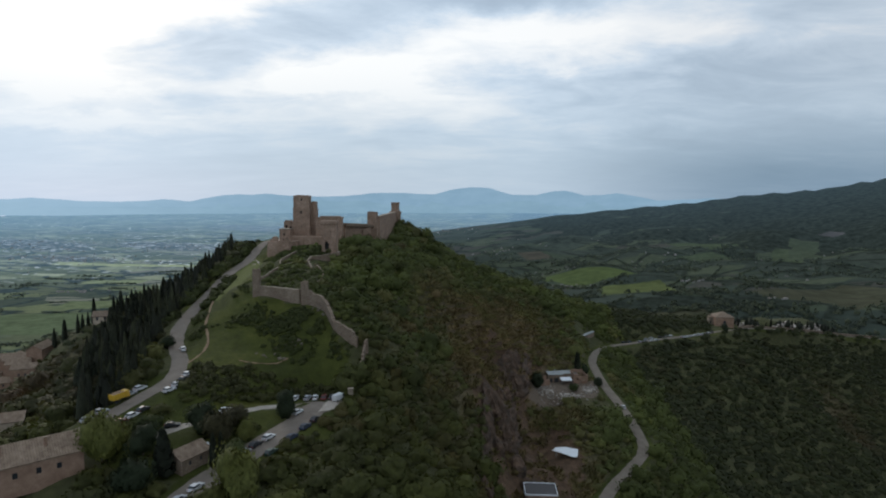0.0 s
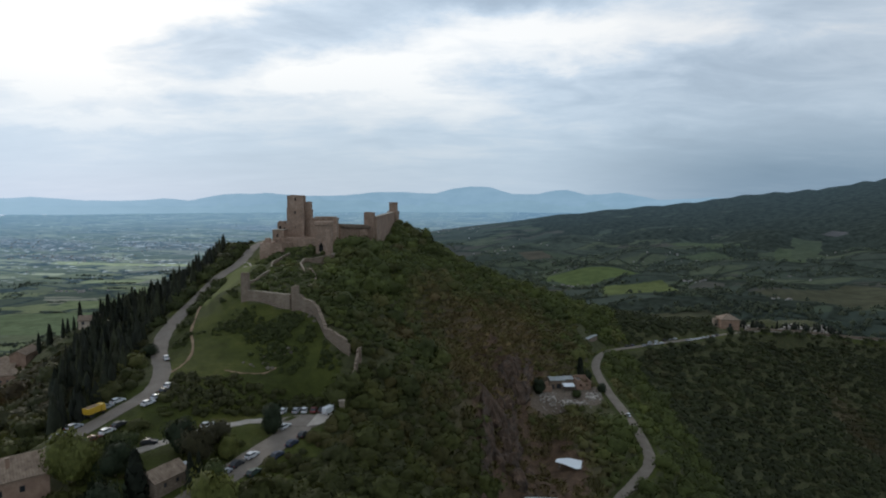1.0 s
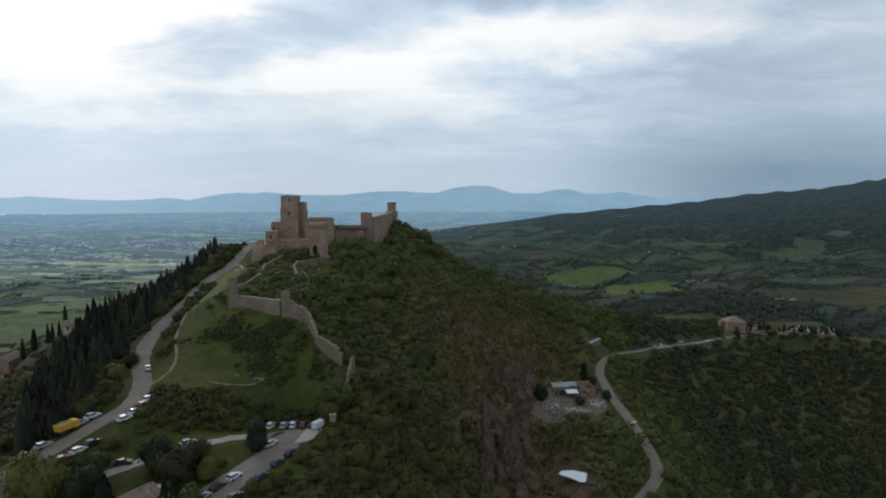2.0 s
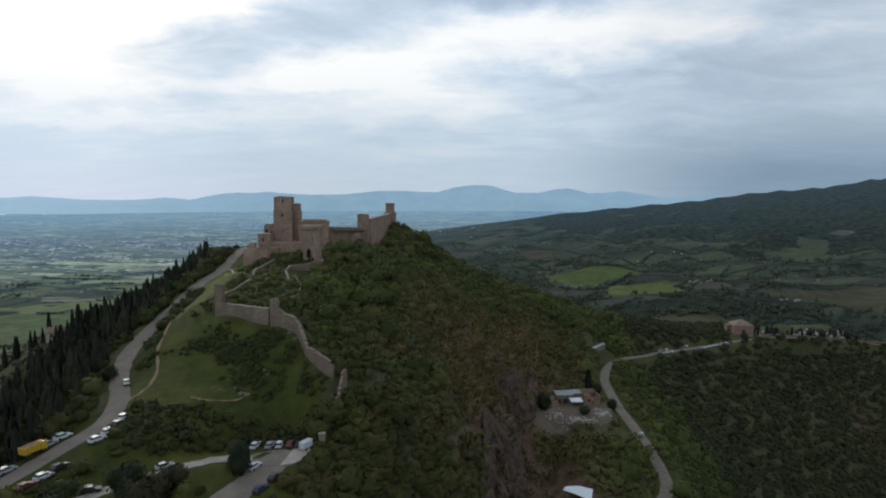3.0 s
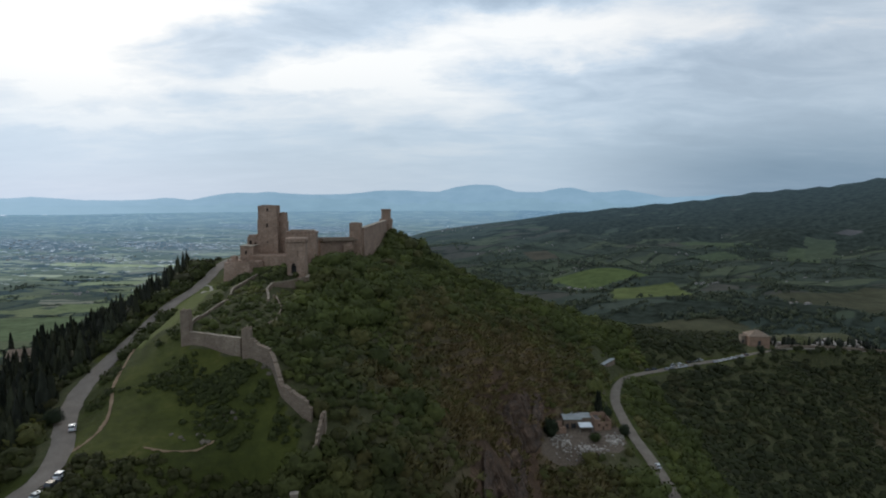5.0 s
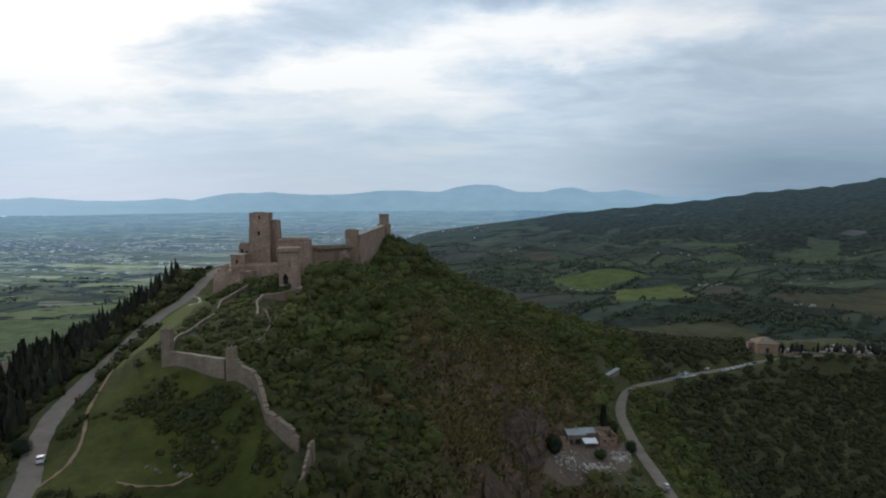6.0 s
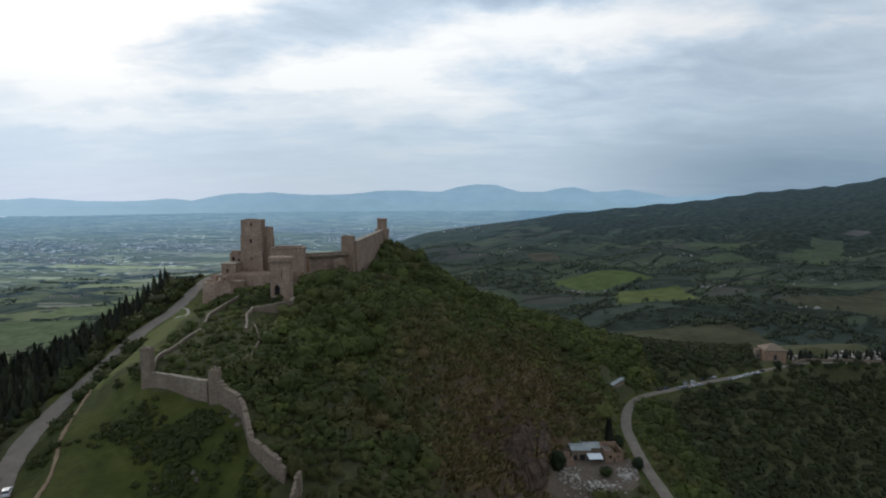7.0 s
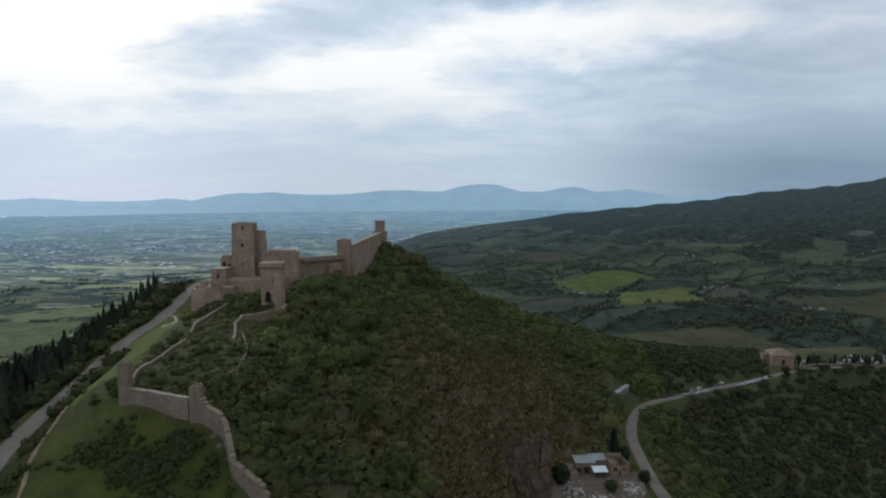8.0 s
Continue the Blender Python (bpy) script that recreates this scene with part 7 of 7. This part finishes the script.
def cemetery():
    gable_house("chapel", 246, 511, -8, 15, 14, 8.0, 3.6, "square rose-plastered cemetery chapel with a hipped roof", BRICK, None, base=209.4, hip=6.6, overhang=0.6, category="chapel",
                windows=[(0, 1.0, 2.2, 3.6)])
    gable_house("lodge", 237.0, 515, -8, 3.4, 5, 6.4, 0.8, "small pale lodge beside the chapel", PALE_STONE, TILE, base=209.4, windows=[(0, 1.0, 1.4, 2.2)], category="house")
    wall = long_wall("cemetery_wall", [(256, 502, 2.2), (275, 518, 2.4), (310, 538, 2.4), (360, 569, 2.4), (420, 604, 2.4), (470, 628, 2.4)], 0.6, "long pale stone cemetery wall beside the road", 0.08, WALL_STONE, seed=50, group="cemetery", gap=3.0)
    r = random.Random(9)
    protos = []
    for n in range(46):
        x = 262 + 172 * (n / 45) + r.uniform(-1.5, 1.5)
        y = 512 + (x - 262) * 0.605 + r.uniform(0, 6)
        turn, s = -30 + r.uniform(-8, 8), r.uniform(0.55, 1.2)
        if len(protos) < 4:
            k = len(protos)
            t = thing("tomb", label="small pale stone family tomb with a pitched roof", category="tomb", group="cemetery tombs")
            w, d, h = 2.6 + 0.5 * k, 3.4, 3.0 + 0.4 * (k % 3)
            bm = bmesh.new()
            pierced(bm, -w / 2, w / 2, -0.8, h, -d / 2, [(-0.45, 0.45, 0.0, 2.0)], 0.3)
            for p, q in (((w / 2, -d / 2), (w / 2, d / 2)), ((w / 2, d / 2), (-w / 2, d / 2)), ((-w / 2, d / 2), (-w / 2, -d / 2))):
                bm.faces.new([bm.verts.new(v) for v in ((*p, -0.8), (*q, -0.8), (*q, h), (*p, h))])
            bmesh.ops.remove_doubles(bm, verts=bm.verts, dist=0.001)
            part("wall", bm, MARBLE, t)
            bm = bmesh.new()
            prism_slab(bm, [(-w / 2 - 0.2, -d / 2 - 0.2, h), (w / 2 + 0.2, -d / 2 - 0.2, h), (w / 2 + 0.2, d / 2 + 0.2, h), (-w / 2 - 0.2, d / 2 + 0.2, h)], 0.25)
            prism(bm, [(-w / 2, -d / 2), (w / 2, -d / 2), (w / 2, d / 2), (-w / 2, d / 2)], h + 0.2, h + 1.1, 0.1)
            part("roof", bm, MARBLE, t)
            bm = bmesh.new()
            box(bm, -0.46, 0.46, -d / 2 + 0.25, -d / 2 + 0.3, 0, 2.0)
            part("door", bm, DARK_HOLE, t, "dark metal door")
            protos.append(t)
            t.matrix_basis = pose(x, y, ground_z(x, y), 0, 0, turn) @ Matrix.Diagonal((s, s, s, 1))
        else:
            copy_thing(protos[n % 4], Matrix()).matrix_basis = pose(x, y, ground_z(x, y), 0, 0, turn) @ Matrix.Diagonal((s, s, s, 1))
    round_tree = broad_tree(60, 5.0, 2.4, "dark round evergreen among the tombs", "cemetery trees", CYPRESS, 160)
    for n in range(17):
        x = 264 + 180 * (n / 16) + r.uniform(-3, 3)
        stand(round_tree, x, 510 + (x - 262) * 0.605 + r.uniform(0, 8), r.uniform(0.9, 1.6), n * 50, n == 0)


cemetery()


# ---- rocks, paths and small things ----
def rock(name, seed, label, category="rock", group="", tall=1.0, material=None):
    """A craggy outcrop: a faceted lump split by upright joints."""
    r = random.Random(seed)
    bm = bmesh.new()
    bmesh.ops.create_icosphere(bm, subdivisions=3, radius=1.0)
    for v in bm.verts:
        p = v.co.copy()
        k = 1 + 0.32 * noise.noise(p * 1.6 + Vector((seed, 0, 0))) + 0.20 * noise.noise(Vector((p.x * 4 + seed, p.y * 4, p.z * 1.2))) + 0.08 * noise.noise(p * 8)
        v.co = Vector((p.x * k, p.y * k, p.z * k * tall))
    ob = part(name, bm, material or ROCK)
    return tagged(ob, label, category, group)


def rock_face():
    """The quarried face below the rim: a craggy sheet with upright joints and ledges."""
    p = along([(x, y, 0) for x, y in RIM_LINE], 0.8)
    d = np.gradient(p[:, :2], axis=0)
    d /= np.linalg.norm(d, axis=1)[:, None]
    out = np.stack([d[:, 1], -d[:, 0]], -1)
    top = land(*(p[:, :2] - out * 0.8).T) + 0.3
    foot = land(*(p[:, :2] + out * 5.0).T) - 0.8
    rows, n = 22, len(p)
    k = np.linspace(0, 1, rows)[:, None]
    along_m = np.arange(n)[None, :] * 0.8
    z = top[None, :] + (foot - top)[None, :] * k
    joint = np.abs(ripple(along_m + 0 * z, z * 0.25, 9, 61)) * 1.3 + ripple(along_m + 0 * z, z * 0.5, 3.4, 62) * 0.5
    ledge = ripple(along_m * 0.2 + 0 * z, z, 5.0, 63) * 0.6
    push = 0.2 + 4.2 * k ** 0.75 + (joint + ledge) * np.sin(np.pi * np.clip(k, 0.04, 0.96)) ** 0.5
    xy = p[None, :, :2] + out[None] * push[..., None]
    v = np.concatenate([xy, (z + 0.5 * ripple(along_m + 0 * z, z, 4, 64))[..., None]], -1)
    i = np.arange(rows * n).reshape(rows, n)
    faces = np.stack([i[:-1, :-1], i[1:, :-1], i[1:, 1:], i[:-1, 1:]], -1).reshape(-1, 4)
    tagged(new("rock_face", mesh_of("rock_face", v.reshape(-1, 3), faces, ROCK)), "craggy reddish-brown quarried rock face", "cliff", kind="structure")


rock_face()


def rocks():
    r = random.Random(17)
    protos = []
    for n, (x, y, s, tall) in enumerate(((31, 303, 5.0, 1.5), (34, 309, 4.5, 1.6), (28, 296, 4.2, 1.4), (37, 314, 4.0, 1.6), (25, 262, 3.6, 1.2), (29, 268, 4.0, 1.3), (24, 240, 4.2, 1.5), (26, 230, 4.6, 1.7),
                                         (28, 220, 4.5, 1.7), (30, 246, 3.8, 1.4), (33, 256, 3.2, 1.2), (21, 222, 3.5, 1.5), (32, 212, 4.2, 1.6), (40, 322, 3.4, 1.4), (35, 236, 3.4, 1.3), (33, 282, 3.2, 1.3))):
        if len(protos) < 5:
            ob = rock("rock_outcrop", n + 3, "craggy reddish-brown quarry rock face", group="quarry rocks", tall=tall)
            protos.append(ob)
        else:
            ob = copy_thing(protos[n % 5], Matrix())
        ob.matrix_basis = pose(x, y, ground_z(x, y) - 0.35 * s, r.uniform(-12, 12), r.uniform(-12, 12), r.uniform(0, 360)) @ Matrix.Diagonal((s, s * 0.8, s, 1))
    pale = None
    for n in range(26):
        x, y = ((r.gauss(-54.5, 2.4), r.gauss(205, 1.8)), (r.gauss(-61, 3), r.gauss(199, 1.2)), (r.gauss(-47, 1.5), r.gauss(219.5, 1.2)))[n % 3]
        s = r.uniform(0.3, 0.9)
        ob = copy_thing(pale, Matrix()) if pale else rock("boulder", 40, "grey weathered boulder in the grass", group="boulders on the meadow", tall=0.7, material=GREY_ROCK)
        pale = pale or ob
        ob.matrix_basis = pose(x, y, ground_z(x, y) - 0.1 * s, 0, 0, r.uniform(0, 360)) @ Matrix.Diagonal((s, s * 0.8, s, 1))


rocks()


def draped(name, line, width, material, label):
    p = along([(x, y, 0) for x, y in line], 1.0)
    p[:, 2] = land(p[:, 0], p[:, 1])
    strip(name, p, width, material, label, "path", lift=0.16, wobble=0.15)


draped("footpath", [(-88.5, 189), (-85.5, 194), (-84, 199), (-84.6, 204), (-88, 212), (-90.6, 217), (-92, 223), (-94.6, 232), (-96.6, 241), (-99.4, 252), (-102.5, 261)], 0.9, DIRT, "trodden reddish earth path across the meadow")
draped("footpath", [(-70, 193.5), (-64, 193.5), (-58, 195.5), (-55, 199)], 0.6, DIRT, "faint earth path on the grass slope")
draped("footpath", [(-108, 312), (-103, 314), (-99, 310), (-97.5, 302), (-97, 294)], 1.1, GRAVEL, "pale gravel path branching below the castle")


def car_park_edge():
    pier = thing("gate_pier", (-30.6, 183.6, 255.0), 10, "weathered pale stone gate pier at the car park", "pier")
    bm = bmesh.new()
    box(bm, -0.9, 0.9, -0.7, 0.7, -1, 3.6, 0.12, 0.1)
    part("shaft", bm, PALE_STONE, pier)
    bm = bmesh.new()
    box(bm, -1.0, 1.0, -0.8, 0.8, 3.6, 3.9, 0.08)
    part("cap", bm, PALE_STONE, pier)
    pad = thing("paved_apron", (-35.2, 178.2, 255.18), 0, "pale paved apron at the end of the car park", "pavement", kind="structure")
    bm = bmesh.new()
    prism(bm, [(-3.5, -6.2), (-0.2, -5.0), (4.8, 2.6), (4.2, 4.4), (-2.6, 3.6)], -0.6, 0.14)
    part("paving", bm, GRAVEL, pad)
    lot = thing("parking_area", (-41.5, 178.3, 255.12), 0, "grey asphalt turning area of the car park", "car park", kind="structure")
    bm = bmesh.new()
    prism(bm, [(-6, -6.5), (5.4, -6), (4.6, 1.5), (5.2, 3.8), (-8.4, 3.6), (-9.0, 0)], -0.6, 0.1)
    part("asphalt", bm, ASPHALT, lot)


car_park_edge()

# ---- the wide country: hedges, woods, farms, towns and ranges ----
def country_trees():
    low = [crown_shape(100 + k, 6, 3, 8, 0.3, 4, 0.9, 1.7) for k in range(6)]
    r = np.random.RandomState(77)
    spots = []
    # hedgerows: short wavering lines
    for n in range(220):
        a = r.uniform(-0.72, 0.72) if n % 2 else r.uniform(0.0, 0.72)
        d = 780 * (3.9 ** r.uniform(0, 1))
        x0, y0 = d * math.sin(a), d * math.cos(a)
        turn = 0.5 + r.choice((0, math.pi / 2)) + r.normal(0, 0.25)
        m = r.randint(12, 46)
        s = np.arange(m) * r.uniform(3.8, 6.0)
        bend = np.cumsum(r.normal(0, 0.7, m))
        spots.append(np.c_[x0 + s * math.cos(turn) - bend * math.sin(turn), y0 + s * math.sin(turn) + bend * math.cos(turn), r.uniform(2.4, 5.0, m)])
    # copses and wooded slopes
    for n in range(170):
        a = r.uniform(-0.72, 0.72) if n % 3 else r.uniform(0.05, 0.72)
        d = (760 if a > 0 else 1000) * (4.0 ** r.uniform(0, 1))
        m = r.randint(14, 60)
        w = r.uniform(10, 34)
        spots.append(np.c_[d * math.sin(a) + r.normal(0, w * 1.7, m), d * math.cos(a) + r.normal(0, w * 0.8, m), r.uniform(3.0, 6.2, m)])
    # long copses and tree rows on the plain
    for n in range(95):
        a, d = r.uniform(-0.72, 0.08), 1150 * (2.5 ** r.uniform(0, 1))
        m, long, wide = r.randint(12, 44), r.uniform(14, 60), r.uniform(3, 11)
        spots.append(np.c_[d * math.sin(a) + r.normal(0, long, m), d * math.cos(a) + r.normal(0, wide, m), r.uniform(2.6, 5.4, m)])
    p = np.concatenate(spots)
    x, y, s = p.T
    keep = (np.hypot(x - 60, y - 320) > 570) & (np.hypot(x, y) < np.where(x > 100, 2250, 2800)) & ~on_plot(x, y)
    x, y, s = x[keep], y[keep], s[keep]
    n = len(x)
    # distance haze is put into the leaf tint: paler and bluer far off
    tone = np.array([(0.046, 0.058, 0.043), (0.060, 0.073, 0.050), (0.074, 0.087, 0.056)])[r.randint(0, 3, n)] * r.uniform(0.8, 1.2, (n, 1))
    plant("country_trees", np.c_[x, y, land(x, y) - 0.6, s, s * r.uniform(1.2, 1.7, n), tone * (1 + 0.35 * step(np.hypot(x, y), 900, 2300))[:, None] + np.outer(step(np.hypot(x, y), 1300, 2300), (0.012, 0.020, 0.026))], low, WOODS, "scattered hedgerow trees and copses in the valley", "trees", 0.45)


country_trees()


def far_houses(name, spots, label, wall, roof):
    """Many small gabled houses far off: walls and roofs each as one mesh."""
    r = np.random.RandomState(len(spots))
    walls, roofs = [], []
    for x, y, z, s in spots:
        a = r.uniform(0, math.pi)
        c, q = math.cos(a), math.sin(a)
        w, d, h, k = s * r.uniform(0.8, 1.5), s * r.uniform(0.5, 0.8), s * r.uniform(0.35, 0.6), s * 0.16
        P = lambda u, v, t: (x + u * c - v * q, y + u * q + v * c, z + t)
        low = [P(-w / 2, -d / 2, -s * 0.2), P(w / 2, -d / 2, -s * 0.2), P(w / 2, d / 2, -s * 0.2), P(-w / 2, d / 2, -s * 0.2)]
        top = [P(-w / 2, -d / 2, h), P(w / 2, -d / 2, h), P(w / 2, d / 2, h), P(-w / 2, d / 2, h)]
        r0, r1 = P(-w / 2, 0, h + k), P(w / 2, 0, h + k)
        for i in range(4):
            walls.append([low[i], low[(i + 1) % 4], top[(i + 1) % 4], top[i]])
        roofs += [[top[0], top[1], r1, r0], [top[2], top[3], r0, r1]]
    for nm, quads, m in (("walls", walls, wall), ("roofs", roofs, roof)):
        v = np.array(quads).reshape(-1, 3)
        ob = new(name if nm == "walls" else name + "_roofs", mesh_of(name, v, np.arange(len(v)).reshape(-1, 4), m))
        tagged(ob, label if nm == "walls" else "far-off clay roofs of a settlement", "houses" if nm == "walls" else "roofs", kind="stuff")


def settlements():
    pale = speckled("far_house_wall", [(0.20, 0.19, 0.18), (0.29, 0.28, 0.265), (0.40, 0.39, 0.375)], size=30, rough=0.9, relief=0)
    clay = speckled("far_roof_clay", [(0.15, 0.125, 0.108), (0.21, 0.175, 0.155), (0.29, 0.26, 0.24)], size=30, rough=0.9, relief=0)
    r = np.random.RandomState(8)
    spots = []
    for x0, y0, wx, wy, count, size in ((236, 2330, 26, 60, 16, 9), (285, 1400, 30, 10, 26, 7), (355, 1690, 60, 14, 20, 7), (727, 1930, 40, 40, 12, 8), (577, 1345, 22, 10, 7, 8),
                                        (628, 1102, 12, 8, 6, 9), (1052, 2305, 34, 20, 4, 7), (470, 1900, 90, 60, 8, 7), (900, 1500, 90, 80, 6, 7), (-1220, 1990, 40, 30, 10, 13),
                                        (1100, 1750, 140, 90, 6, 7), (640, 2500, 200, 120, 6, 8)):
        for _ in range(count):
            x, y = r.normal(x0, wx), r.normal(y0, wy)
            spots.append((x, y, ground_z(x, y), size * r.uniform(0.4, 0.8)))
    far_houses("valley_farms", spots, "scattered pale farmhouses on the valley slopes", pale, clay)
    spots = []
    for n in range(700):
        if n % 5 < 4:
            x0, y0, wx, wy = ((-2130, 3080, 200, 90), (-1500, 3250, 220, 90), (-300, 3650, 420, 120), (-1750, 2800, 160, 60), (350, 3900, 420, 120), (-900, 3900, 600, 90), (60, 3350, 120, 120))[r.randint(7)]
            x, y = r.normal(x0, wx), r.normal(y0, wy)
        else:
            a, d = r.uniform(-0.70, 0.25), r.uniform(2100, 4450)
            x, y = d * math.sin(a), d * math.cos(a)
        d = math.hypot(x, y)
        if not 1900 < d < 4500 or x > 0.02 * y + 150:
            continue
        p = np.interp(d, [2400, 4600], [EYE_Z * FOCAL / 2400, RIM])
        true = EYE_Z * FOCAL / p if d > 2400 else d
        spots.append((x, y, ground_z(x, y), 7 * min(1.0, (d / true) * 1.1) * r.uniform(0.4, 1.2)))
    white = [q for k, q in enumerate(spots) if k % 6 == 0]
    spots = [q for k, q in enumerate(spots) if k % 6]
    far_houses("plain_sheds", [(x, y, z, s * 0.9) for x, y, z, s in white], "long white sheds scattered over the hazy plain", WHITE, WHITE)
    far_houses("plain_towns", spots, "pale towns and hamlets spread over the hazy plain", pale, pale)


settlements()


def mountain_range(name, radius, crest, low, material, label, rough, seed):
    """A far range as a rising slope of ground at the rim; crest and low in parts of the view's scale above eye level."""
    xs = np.linspace(-300, 1900, 420)
    top = np.interp(xs, [c[0] for c in crest], [c[1] for c in crest]) + ripple(xs, xs * 0, 70, seed) * rough + ripple(xs, xs * 0, 23, seed + 1) * rough * 0.4
    a = np.arctan((xs - 784) / FOCAL)
    rows = []
    for k in np.linspace(0, 1, 9):
        rr = radius + 150 * k
        wave = ripple(xs, xs * 0 + k * 60, 45, seed + 2) * rough * math.sin(k * math.pi)
        h = low + (top - low) * k ** 0.8 + wave
        rows.append(np.stack([rr * np.sin(a), rr * np.cos(a), EYE_Z + h * rr * np.cos(a) / FOCAL], -1))
    v = np.stack(rows)
    i = np.arange(v.shape[0] * v.shape[1]).reshape(v.shape[:2])
    faces = np.stack([i[:-1, :-1], i[:-1, 1:], i[1:, 1:], i[1:, :-1]], -1).reshape(-1, 4)
    tagged(new(name, mesh_of(name, v.reshape(-1, 3), faces, material, True)), label, "mountains", kind="structure")


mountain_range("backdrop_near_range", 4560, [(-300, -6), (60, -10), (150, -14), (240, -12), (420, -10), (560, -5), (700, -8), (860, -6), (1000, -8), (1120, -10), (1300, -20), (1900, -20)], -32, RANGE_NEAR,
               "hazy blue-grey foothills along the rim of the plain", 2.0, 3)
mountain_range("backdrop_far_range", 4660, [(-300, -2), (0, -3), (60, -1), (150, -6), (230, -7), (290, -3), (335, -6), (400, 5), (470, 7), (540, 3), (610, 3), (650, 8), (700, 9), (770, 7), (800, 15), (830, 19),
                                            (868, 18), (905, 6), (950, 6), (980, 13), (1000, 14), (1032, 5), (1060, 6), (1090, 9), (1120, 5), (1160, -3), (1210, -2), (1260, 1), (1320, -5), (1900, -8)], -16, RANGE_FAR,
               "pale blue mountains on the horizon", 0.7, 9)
